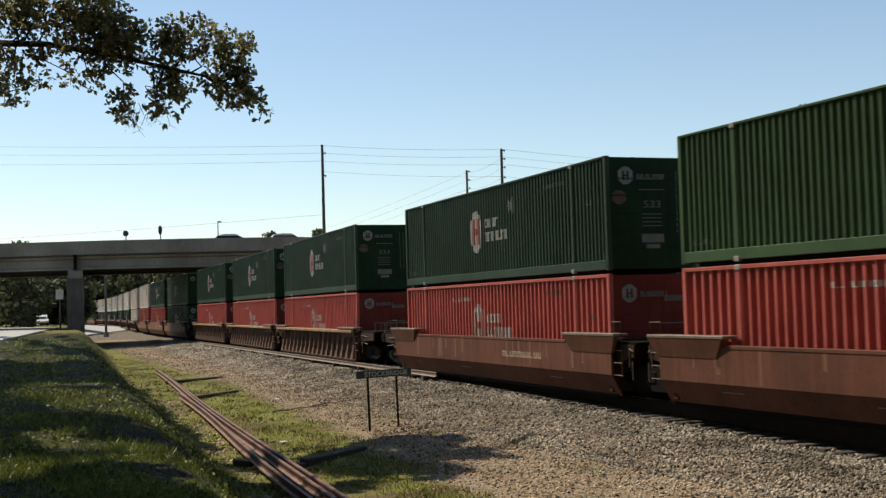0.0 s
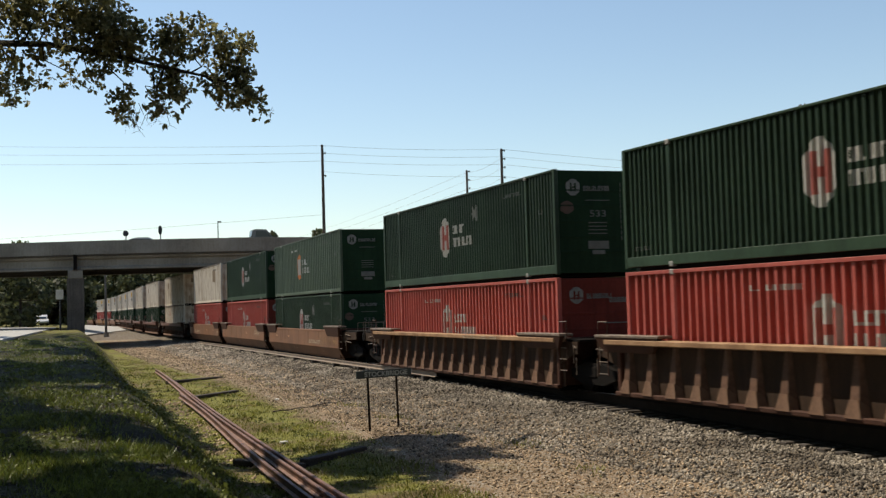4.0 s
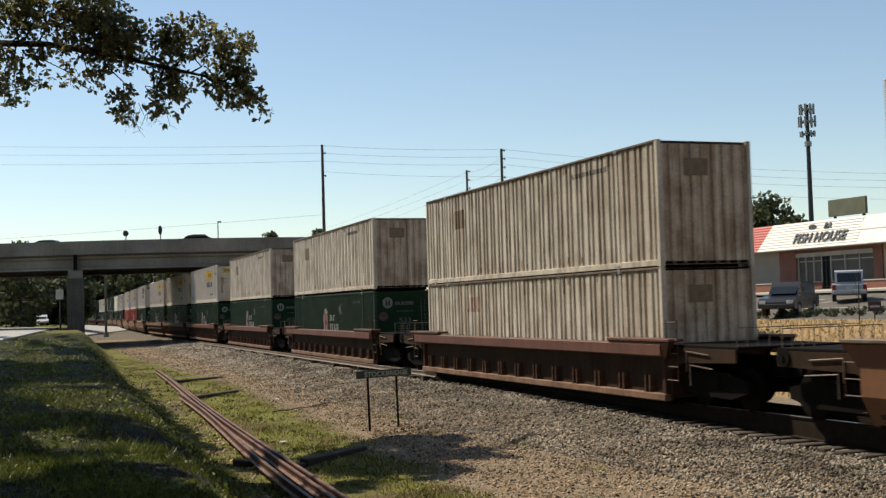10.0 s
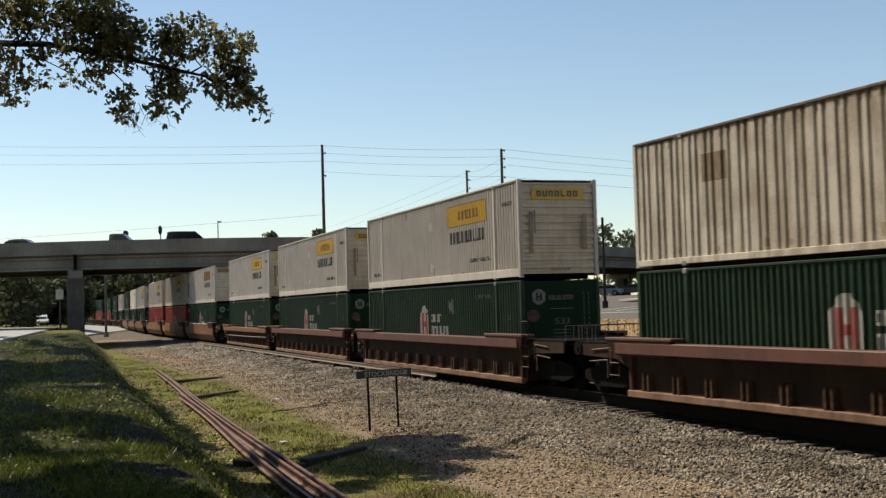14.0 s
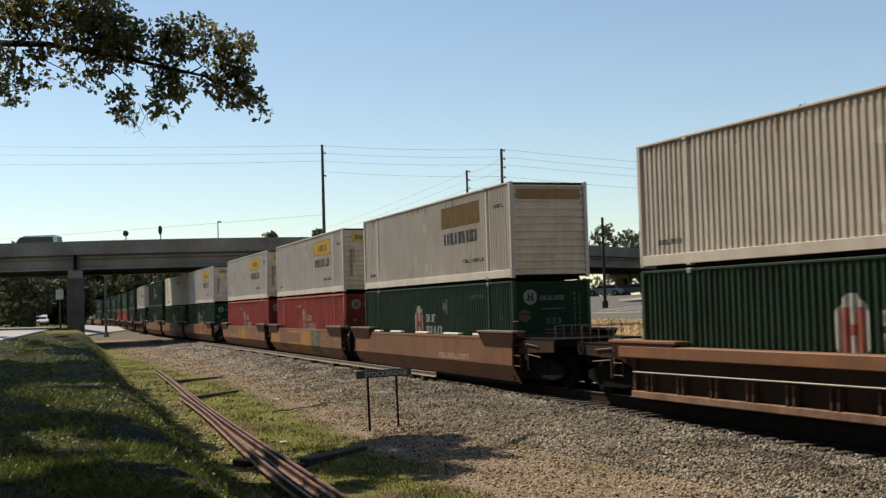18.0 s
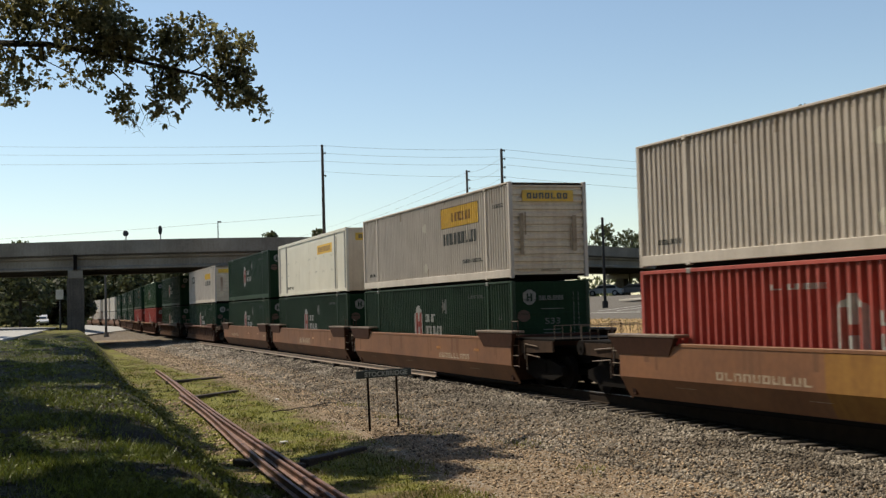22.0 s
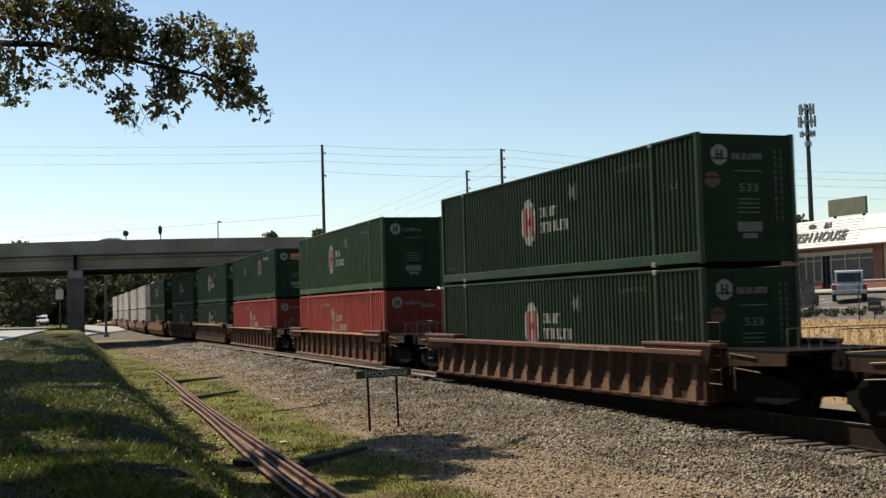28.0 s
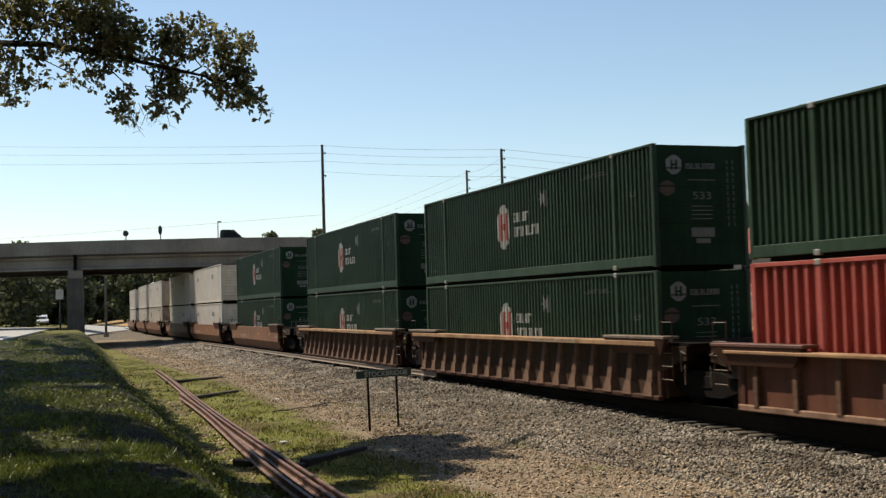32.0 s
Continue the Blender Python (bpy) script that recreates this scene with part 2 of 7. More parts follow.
def fast_mesh(name, verts, faces, material, parent=None):
    """A mesh from numpy arrays: verts (n, 3), faces (m, k)."""
    me = bpy.data.meshes.new(name)
    verts, faces = np.asarray(verts, np.float32), np.asarray(faces, np.int32)
    k = faces.shape[1]
    me.vertices.add(len(verts))
    me.vertices.foreach_set("co", verts.ravel())
    me.loops.add(faces.size)
    me.loops.foreach_set("vertex_index", faces.ravel())
    me.polygons.add(len(faces))
    me.polygons.foreach_set("loop_start", np.arange(0, faces.size, k, dtype=np.int32))
    me.update(calc_edges=True)
    for m in (material if isinstance(material, (list, tuple)) else [material]):
        me.materials.append(m)
    ob = new(name, me)
    if parent:
        ob.parent = parent
    return ob


def box(bm, x0, x1, y0, y1, z0, z1, bevel=0.0):
    """Adds a box, its edges chamfered where bevel is given."""
    r = bmesh.ops.create_cube(bm, size=1.0)
    for v in r["verts"]:
        v.co = Vector(((x0 + x1) / 2 + v.co.x * (x1 - x0), (y0 + y1) / 2 + v.co.y * (y1 - y0), (z0 + z1) / 2 + v.co.z * (z1 - z0)))
    if bevel:
        es = list({e for v in r["verts"] for e in v.link_edges})
        bmesh.ops.bevel(bm, geom=es, offset=bevel, segments=1, affect="EDGES")
    return bm


def new_box(*a, **k):
    return box(bmesh.new(), *a, **k)


def rod(bm, a, b, r0, r1=None, n=8):
    """Adds a tapered rod from a to b."""
    a, b = Vector(a), Vector(b)
    d = b - a
    q = d.to_track_quat("Z", "Y").to_matrix()
    r1 = r0 if r1 is None else r1
    lo = [bm.verts.new(a + q @ Vector((math.cos(2 * math.pi * i / n) * r0, math.sin(2 * math.pi * i / n) * r0, 0))) for i in range(n)]
    hi = [bm.verts.new(b + q @ Vector((math.cos(2 * math.pi * i / n) * r1, math.sin(2 * math.pi * i / n) * r1, 0))) for i in range(n)]
    for i in range(n):
        bm.faces.new((lo[i], lo[(i + 1) % n], hi[(i + 1) % n], hi[i]))
    bm.faces.new(lo[::-1])
    bm.faces.new(hi)
    return bm


def prism(bm, poly, axis, a0, a1):
    """Adds a prism: poly is a list of 2D points in the plane across the axis ('x': (y, z); 'y': (x, z); 'z': (x, y))."""
    def at(p, a):
        return {"x": (a, p[0], p[1]), "y": (p[0], a, p[1]), "z": (p[0], p[1], a)}[axis]
    lo = [bm.verts.new(at(p, a0)) for p in poly]
    hi = [bm.verts.new(at(p, a1)) for p in poly]
    n = len(poly)
    for i in range(n):
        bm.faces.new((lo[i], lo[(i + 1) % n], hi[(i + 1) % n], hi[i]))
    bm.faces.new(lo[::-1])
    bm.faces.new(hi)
    bmesh.ops.recalc_face_normals(bm, faces=bm.faces[:])
    return bm


# ---- the line of the track ----
X0, Y0, TH, K0, K1, K2 = 0.7445, 42.7540, -1.22693, 1.31267e-03, 6.09944e-05, 5.46359e-07


def heading(s):
    """Direction of the line: straight far off, bending gently to the right of the view."""
    far = np.clip(-200.0 - s, 0.0, 140.0) * 0.0012
    s = np.clip(s, -120.0, 60.0)
    return far + TH + K0 * s + K1 * s * s / 2 + K2 * s ** 3 / 3


TS = np.arange(-1500, 400.1, 0.5)
_h = heading(TS[:-1] + 0.25)
TX = np.concatenate([[0], np.cumsum(np.cos(_h) * 0.5)])
TY = np.concatenate([[0], np.cumsum(np.sin(_h) * 0.5)])
_i = int(np.argmin(abs(TS)))
TX, TY = TX + (X0 - TX[_i]), TY + (Y0 - TY[_i])


def on_track(s, u=0.0, z=0.0):
    """A point at distance s along the line (growing towards the camera's right) and u metres to the camera's side of it."""
    a = float(heading(s))
    return Vector((float(np.interp(s, TS, TX)) + math.sin(a) * u, float(np.interp(s, TS, TY)) - math.cos(a) * u, z))


def to_plan(s, u):
    a = heading(s)
    return np.interp(s, TS, TX) + np.sin(a) * u, np.interp(s, TS, TY) - np.cos(a) * u


def su_of(x, y):
    """s and u of points in plan (arrays)."""
    x, y = np.asarray(x, float), np.asarray(y, float)
    s = np.zeros_like(x)
    for _ in range(6):
        a = heading(s)
        px, py = np.interp(s, TS, TX), np.interp(s, TS, TY)
        s = np.clip(s + (x - px) * np.cos(a) + (y - py) * np.sin(a), -1499, 399)
    a = heading(s)
    px, py = np.interp(s, TS, TX), np.interp(s, TS, TY)
    return s, (x - px) * np.sin(a) - (y - py) * np.cos(a)


def bed_drop(s):
    """How far the ballast and ties are lowered along the line to fit the camera's view."""
    return np.interp(s, [4, 12, 18, 24, 32], [0.0, -0.09, -0.21, -0.33, -0.38])


def ground_z(x, y):
    """Height of the ground in plan (arrays)."""
    s, u = su_of(x, y)
    s = s - 4.9
    near = np.clip((s + 105) / 60, 0, 1)
    near = near * near * (3 - 2 * near)
    toe = 10.75 + np.clip(s, -70, 40) * 0.026 + np.clip((s - 8) * 0.05, 0, 0.8)
    top = 0.9 + 0.35 * np.clip(-s / 95, 0, 1)
    right = np.interp(u, [0, 1.2, 1.45, 1.9, 2.6, 4.4, 9.2], [-0.22, -0.22, -0.285, -0.30, -0.40, -0.62, -0.75])
    right = np.where(u > 4.4, np.minimum(right, -0.62) * 0 + (-0.62 + (u - 4.4) / 4.8 * -0.16), right)
    right = np.where(u > 2.4, right * (1 - 0.55 * (1 - near)), right)
    k = np.clip((u - toe) / 2.5, 0, 1)
    k = k * k * (3 - 2 * k)
    right = np.where(u > toe, right + (top - right) * k, right)
    lump = 0.05 * np.sin(x * 1.7 + y * 0.6) * np.sin(y * 1.1 - x * 0.4) + 0.09 * np.sin(x * 0.35 + 1) * np.sin(y * 0.27)
    right = right + np.where(u > toe + 0.2, lump, lump * 0.1 * np.clip((u - 3) / 3, 0, 1))
    left = np.interp(-u, [0, 1.9, 4.2, 9, 12, 19, 22.6, 41, 70, 200], [-0.22, -0.22, -0.75, -0.7, -0.2, 1.0, 1.36, 2.9, 3.2, 3.5])
    z = np.where(u >= 0, right, left)
    return z + bed_drop(s + 4.9) * np.clip((4.2 - np.abs(u)) / 2.4, 0, 1)


def gz(x, y):
    return float(ground_z(np.array([x]), np.array([y]))[0])


# ---- the ground: one sheet to the horizon ----
def ground_material():
    m = bpy.data.materials.new("ground_surface")
    m.use_nodes = True
    N, Lk = m.node_tree.nodes, m.node_tree.links
    b = N["Principled BSDF"]
    b.inputs["Roughness"].default_value = 0.95
    b.inputs["Specular IOR Level"].default_value = 0.2
    tc = N.new("ShaderNodeTexCoord")

    def noise_at(scale, detail=5):
        n = N.new("ShaderNodeTexNoise")
        n.inputs["Scale"].default_value, n.inputs["Detail"].default_value = scale, detail
        Lk.new(tc.outputs["Object"], n.inputs["Vector"])
        return n.outputs["Fac"]

    def mix(f, a, c):
        x = N.new("ShaderNodeMix")
        x.data_type = "RGBA"
        for key, v in (("A", a), ("B", c)):
            if isinstance(v, tuple):
                x.inputs[key].default_value = (*v, 1)
            else:
                Lk.new(v, x.inputs[key])
        Lk.new(f, x.inputs["Factor"])
        return x.outputs["Result"]

    def ramp(v, lo, hi):
        r = N.new("ShaderNodeMapRange")
        r.inputs["From Min"].default_value, r.inputs["From Max"].default_value = lo, hi
        Lk.new(v, r.inputs["Value"])
        return r.outputs[0]

    def attr(name, wob=0.55, ns=0.8):
        a = N.new("ShaderNodeAttribute")
        a.attribute_name = name
        w = N.new("ShaderNodeMath")
        w.operation = "MULTIPLY_ADD"
        w.inputs[1].default_value = wob
        Lk.new(noise_at(ns, 6), w.inputs[0])
        Lk.new(a.outputs["Fac"], w.inputs[2])
        return ramp(w.outputs[0], 0.32 + wob * 0.5, 0.68 + wob * 0.5)

    vor = N.new("ShaderNodeTexVoronoi")
    vor.inputs["Scale"].default_value = 21.0
    Lk.new(tc.outputs["Object"], vor.inputs["Vector"])
    vs = N.new("ShaderNodeSeparateColor")
    Lk.new(vor.outputs["Color"], vs.inputs[0])
    stone = mix(vs.outputs[0], (0.06, 0.051, 0.041), (0.25, 0.217, 0.176))
    stone = mix(ramp(noise_at(0.7), 0.35, 0.7), stone, (0.13, 0.098, 0.066))
    dirt = mix(ramp(noise_at(2.0), 0.3, 0.7), (0.258, 0.177, 0.108), (0.160, 0.109, 0.067))
    dirt = mix(ramp(noise_at(0.6, 6), 0.55, 0.7), dirt, (0.105, 0.095, 0.04))
    dirt = mix(ramp(vs.outputs[1], 0.45, 0.8), dirt, (0.28, 0.24, 0.19))
    grass = mix(ramp(noise_at(1.3), 0.3, 0.7), (0.165, 0.170, 0.034), (0.24, 0.235, 0.055))
    grass = mix(ramp(noise_at(0.9, 6), 0.47, 0.60), grass, (0.15, 0.105, 0.055))
    # bank ground kept very dark so its colour carries the trees' shade
    shaded_soil = mix(ramp(noise_at(1.7, 6), 0.40, 0.68), (0.018, 0.015, 0.008), (0.050, 0.056, 0.011))
    grass = mix(ramp(noise_at(22), 0.35, 0.75), grass, (0.065, 0.060, 0.020))
    dry = mix(ramp(noise_at(1.6), 0.3, 0.7), (0.41, 0.275, 0.135), (0.28, 0.185, 0.092))
    lot = mix(ramp(noise_at(3), 0.3, 0.7), (0.165, 0.150, 0.130), (0.125, 0.113, 0.098))
    col = mix(attr("dirt"), stone, dirt)
    col = mix(attr("grass"), col, grass)
    col = mix(attr("bank", 0.3), col, shaded_soil)
    col = mix(attr("dry"), col, dry)
    col = mix(attr("lot", 0.02), col, lot)
    Lk.new(col, b.inputs["Base Color"])
    bp = N.new("ShaderNodeBump")
    bp.inputs["Strength"].default_value, bp.inputs["Distance"].default_value = 0.9, 0.05
    Lk.new(vor.outputs["Distance"], bp.inputs["Height"])
    Lk.new(bp.outputs[0], b.inputs["Normal"])
    return m


AX = Vector((math.cos(-1.235), math.sin(-1.235)))
AN = Vector((math.sin(-1.235), -math.cos(-1.235)))


def zones(x, y):
    s, u = su_of(x, y)
    s = s - 4.9
    edge = np.interp(s, [-80, -40, -15, 5, 17, 30], [8.4, 7.6, 6.6, 7.4, 8.6, 9.5])
    grass = np.clip(0.5 + (u - edge) / 1.6, 0, 1)
    grass = np.where(s < -95, np.where(u > 9, grass, 0), grass)
    dirt = np.clip(0.5 + (u - np.interp(s, [-80, -20, 10, 18, 30], [4.6, 4.6, 5.0, 4.3, 3.6])) / 2.6, 0, 1) * np.where(s < -98, 0.3, 1)
    dirt = np.where(u < -4.5, 1.0, dirt)
    dry = np.clip((-u - 6) / 2, 0, 1) * np.clip((21.3 + u) / 0.3, 0, 1)
    grass = np.where(u < -60, 1.0, grass)
    lot = np.where((u < -21.4) & (u > -60), 1.0, 0.0)
    return dirt, grass, dry, lot


# mask of the bank, where the ground colour is darkened for shade
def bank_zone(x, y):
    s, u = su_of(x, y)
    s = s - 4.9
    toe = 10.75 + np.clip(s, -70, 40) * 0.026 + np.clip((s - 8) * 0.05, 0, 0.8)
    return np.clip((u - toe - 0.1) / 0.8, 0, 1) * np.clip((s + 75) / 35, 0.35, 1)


def spaced(knots):
    out = [knots[0][0]]
    for (a, step), (b, _) in zip(knots, knots[1:]):
        n = max(1, round((b - a) / step))
        out += [a + (b - a) * (i + 1) / n for i in range(n)]
    return np.array(out)


def build_ground():
    al = spaced([(-2400, 300), (-900, 60), (-300, 10), (-140, 2.5), (-50, 0.9), (42, 4), (80, 40), (400, 250), (1400, 1)])
    ac = spaced([(-2200, 250), (-700, 50), (-250, 10), (-75, 2.5), (-25, 0.8), (-8, 0.3), (18, 0.9), (30, 8), (110, 50), (500, 250), (2000, 1)])
    A, C = np.meshgrid(al, ac, indexing="ij")
    x = X0 + A * AX.x + C * AN.x
    y = Y0 + A * AX.y + C * AN.y
    z = ground_z(x.ravel(), y.ravel())
    v = np.stack([x.ravel(), y.ravel(), z], 1)
    n, m = A.shape
    idx = np.arange(n * m).reshape(n, m)
    f = np.stack([idx[:-1, :-1].ravel(), idx[:-1, 1:].ravel(), idx[1:, 1:].ravel(), idx[1:, :-1].ravel()], 1)
    ob = fast_mesh("ground", v, f, ground_material())
    me = ob.data
    for name, vals in zip(("dirt", "grass", "dry", "lot"), zones(v[:, 0], v[:, 1])):
        at = me.attributes.new(name, "FLOAT", "POINT")
        at.data.foreach_set("value", np.asarray(vals, np.float32))
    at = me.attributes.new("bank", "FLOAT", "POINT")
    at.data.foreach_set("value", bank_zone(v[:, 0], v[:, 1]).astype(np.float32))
    me.polygons.foreach_set("use_smooth", [True] * len(me.polygons))
    if me.polygons[0].normal.z < 0:
        me.flip_normals()
    return tagged(ob, "gravel, dirt, and grass ground beside a railway", "ground", kind="structure")


build_ground()


def strip(name, pts, widths, material, lift, label, category="road", thick=0.12):
    """A flat band along points in plan, laid on the ground; widths: (to one side, to the other)."""
    bm = bmesh.new()
    rows = []
    for i, p in enumerate(pts):
        a, b = Vector(pts[max(i - 1, 0)]), Vector(pts[min(i + 1, len(pts) - 1)])
        d = (b - a).normalized()
        n = Vector((d.y, -d.x))
        row = []
        for w in widths:
            q = Vector(p) + n * w
            z = max(gz(q.x, q.y), gz(p[0], p[1])) + lift
            row.append((bm.verts.new((q.x, q.y, z)), bm.verts.new((q.x, q.y, z - thick))))
        rows.append(row)
    for r, q in zip(rows, rows[1:]):
        (a, a2), (b, b2) = r[0], r[-1]
        (c, c2), (d, d2) = q[0], q[-1]
        bm.faces.new((a, c, d, b))
        bm.faces.new((a2, a, b, b2)[::1]) if r is rows[0] else None
        bm.faces.new((a, a2, c2, c))
        bm.faces.new((b, d, d2, b2))
    bmesh.ops.recalc_face_normals(bm, faces=bm.faces[:])
    return tagged(obj(name, bm, material), label, category, kind="structure")


ROAD = [(-13, -30), (-15.5, 15), (-19.5, 45), (-26.0, 69), (-33, 97), (-40.0, 122), (-47, 152), (-52, 190), (-54, 240)]
strip("road", ROAD, (0.0, -9.0), PALE_ROAD, 0.05, "sun-bleached pale asphalt road beside the bank")


# ---- track: ballast bed is the ground; ties, rails and fastenings lie on it ----
def build_track():
    tr = thing("railway_track", "standard-gauge railway track with dark timber ties", "railway track", kind="structure")
    bm = new_box(-0.115, 0.115, -1.37, 1.37, -0.36, -0.185, 0.015)
    tie = part("tie", bm, TIE, tr)
    tie_me = tie.data
    rng = random.Random(5)
    s = -62.0
    first = True
    while s < 40:
        p = on_track(s, rng.uniform(-0.05, 0.05), rng.uniform(-0.012, 0.008) + float(bed_drop(s)))
        ob = tie if first else new("tie", tie_me)
        first = False
        ob.parent = tr
        ob.matrix_basis = Matrix.Translation(p) @ Matrix.Rotation(float(heading(s)) + rng.uniform(-0.02, 0.02), 4, "Z")
        s += 0.53
    for u in (-0.755, 0.755):
        for nm, prof, mt in (("rail", [(-0.07, -0.18), (0.07, -0.18), (0.07, -0.165), (0.012, -0.145), (0.012, -0.045), (0.036, -0.035), (0.036, -0.006), (-0.036, -0.006), (-0.036, -0.035), (-0.012, -0.045), (-0.012, -0.145), (-0.07, -0.165)], RAILSIDE),
                             ("rail_head", [(0.033, -0.006), (0.030, 0.0), (-0.030, 0.0), (-0.033, -0.006)], RAILTOP)):
            bm = bmesh.new()
            last = None
            for s in list(np.arange(-600, -120, 20)) + list(np.arange(-120, 60, 4)):
                # rail foot is stretched down to the bed lowered for the camera's view
                ring = [bm.verts.new(on_track(s, u + a, b + (float(bed_drop(s)) if b < -0.1 else 0.0))) for a, b in prof]
                if last:
                    for i in range(len(prof) if nm == "rail" else len(prof) - 1):
                        j = (i + 1) % len(prof)
                        bm.faces.new((last[i], last[j], ring[j], ring[i]))
                last = ring
            bmesh.ops.recalc_face_normals(bm, faces=bm.faces[:])
            part(nm, bm, mt, tr, "shiny worn running surface" if nm == "rail_head" else "")
    return tr


build_track()


# ---- the train: containers and well cars; local x points the way it runs, y to its left ----
CL, CW, CH = 16.15, 2.59, 2.92


def corrugation(x0, x1, pitch, groove, depth, slope):
    """Profile of a corrugated wall from x0 to x1: points (x, inset)."""
    n = max(1, round((x1 - x0) / pitch))
    p = (x1 - x0) / n
    pts = [(x0, 0.0)]
    if not groove:
        for i in range(n):
            a = x0 + p * i
            for k, d in ((0.34, 0.0), (0.41, depth), (0.52, depth), (0.59, 0.0), (0.74, 0.0), (0.81, depth), (0.92, depth), (0.99, 0.0)):
                pts.append((a + p * k, d))
        return pts + [(x1, 0.0)]
    for i in range(n):
        a = x0 + p * (i + 0.5)
        g = groove * p / 2
        pts += [(a - g - slope, 0.0), (a - g, depth), (a + g, depth), (a + g + slope, 0.0)]
    pts.append((x1, 0.0))
    return pts


def profile_wall(bm, pts, z0, z1, place):
    """Adds a wall along a profile; place(x, inset, z) gives the point."""
    rows = [(bm.verts.new(place(x, d, z0)), bm.verts.new(place(x, d, z1))) for x, d in pts]
    for (a, b), (c, e) in zip(rows, rows[1:]):
        bm.faces.new((a, c, e, b))


def inset_at(pts, x):
    for (a, da), (b, db) in zip(pts, pts[1:]):
        if a <= x <= b:
            return da + (db - da) * (x - a) / max(b - a, 1e-6)
    return 0.0


def decal(bm, pts, cells, place, lift=0.004):
    """Adds painted marks that follow the corrugation. cells: (x0, x1, z0, z1)."""
    for x0, x1, z0, z1 in cells:
        xs = [x0] + [x for x, _ in pts if x0 < x < x1] + [x1]
        rows = [(bm.verts.new(place(x, inset_at(pts, x) - lift, z0)), bm.verts.new(place(x, inset_at(pts, x) - lift, z1))) for x in xs]
        for (a, b), (c, e) in zip(rows, rows[1:]):
            bm.faces.new((a, c, e, b))


def oval_mark(bm, pts, cx, cz, rx, rz, place, lift=0.004, n=16):
    """Adds one eight-sided mark that follows the corrugation."""
    xs = sorted({cx - rx * math.cos(math.pi * i / n) for i in range(n + 1)} | {x for x, _ in pts if cx - rx < x < cx + rx})
    rows = []
    for x in xs:
        k = rz * min(1.0, 1.22 - 0.72 * abs(x - cx) / rx)
        d = inset_at(pts, x) - lift
        rows.append((bm.verts.new(place(x, d, cz - k)), bm.verts.new(place(x, d, cz + k))))
    for (a, b), (c, e) in zip(rows, rows[1:]):
        bm.faces.new((a, c, e, b))
    return bm


def letters(rng, x0, x1, z0, z1, n, weight=0.30):
    """Unreadable writing: bars of its size, as cells."""
    out, w = [], (x1 - x0) / n
    for i in range(n):
        a = x0 + w * i
        b, t, hz = a + w * 0.78, w * weight, z1 - z0
        kind = rng.randrange(4)
        out.append((a, a + t, z0, z1))
        if kind != 1:
            out.append((b - t, b, z0, z1))
        if kind in (0, 2):
            out.append((a + t, b - t, z1 - hz * 0.22, z1))
        if kind in (1, 2, 3):
            out.append((a + t, b - t if kind != 1 else b, z0, z0 + hz * 0.22))
    return out


def oval(cx, cz, rx, rz):
    return ("oval", cx, cz, rx, rz)


STYLES = {
    # pitch, groove share, depth, slope
    "fine": (0.212, 0.34, 0.060, 0.038),
    "wide": (0.281, 0.55, 0.115, 0.026),
    "close": (0.206, 0.30, 0.038, 0.038),
    "shallow": (0.212, 0.33, 0.016, 0.045),
    "broad": (0.61, 0.0, 0.045, 0.02),
    "middle": (0.40, 0.36, 0.05, 0.06),
    "plate": (2.4, 0.01, 0.006, 0.01),
}
LABELS = {
    "green_light": "mid-green corrugated freight container with a white emblem",
    "green": "dark green corrugated 53-foot steel freight container with a white emblem",
    "green_orange": "dark green corrugated freight container with an orange panel mark",
    "olive": "faded olive green broad-ribbed freight container with an orange emblem",
    "red": "red corrugated 53-foot steel freight container with a white emblem",
    "beige": "weathered beige broad-ribbed freight container with rust streaks",
    "beige_patched": "weathered beige broad-ribbed freight container with a large brown patch",
    "beige_lettered": "weathered beige broad-ribbed freight container with faded red lettering",
    "white": "off-white corrugated freight container with a yellow and grey mark",
    "white_dark": "off-white corrugated freight container with a dark top label",
    "white_plain": "plain off-white corrugated freight container with small grey marks",
    "white_box": "off-white freight container with a small dark box mark",
    "cream": "clean white smooth-sided freight container with a yellow mark",
}
BODY = {"green_light": LIGHT_GREEN, "green": GREEN, "green_orange": GREEN, "olive": OLIVE, "red": RED, "beige": BEIGE, "beige_patched": BEIGE, "beige_lettered": BEIGE, "white": WHITE, "white_dark": WHITE, "white_box": WHITE, "white_plain": WHITE, "cream": CREAM}
RIBS = {"green_light": "fine", "green": "fine", "green_orange": "fine", "olive": "middle", "red": "wide", "beige": "broad", "beige_patched": "broad", "beige_lettered": "broad", "white": "close", "white_dark": "close", "white_box": "close", "white_plain": "shallow", "cream": "plate"}
PROTO = {}


def word_sign(th, txt, size, material, label, m, width=0.0, shear=0.0, thick=0.003):
    """Readable words as a flat mesh under a thing."""
    cu = bpy.data.curves.new("words", "FONT")
    cu.body, cu.size, cu.extrude, cu.shear = txt, size, thick, shear
    tmp = new("words", cu)
    me = bpy.data.meshes.new_from_object(tmp.evaluated_get(bpy.context.evaluated_depsgraph_get()))
    bpy.data.objects.remove(tmp)
    me.materials.clear()
    me.materials.append(material)
    if width:
        xs = [v.co.x for v in me.vertices]
        me.transform(Matrix.Diagonal((width / (max(xs) - min(xs)), 1, 1, 1)))
    ob = new("lettering", me)
    ob.parent = th
    ob["label"] = label
    ob.matrix_basis = m
    return ob


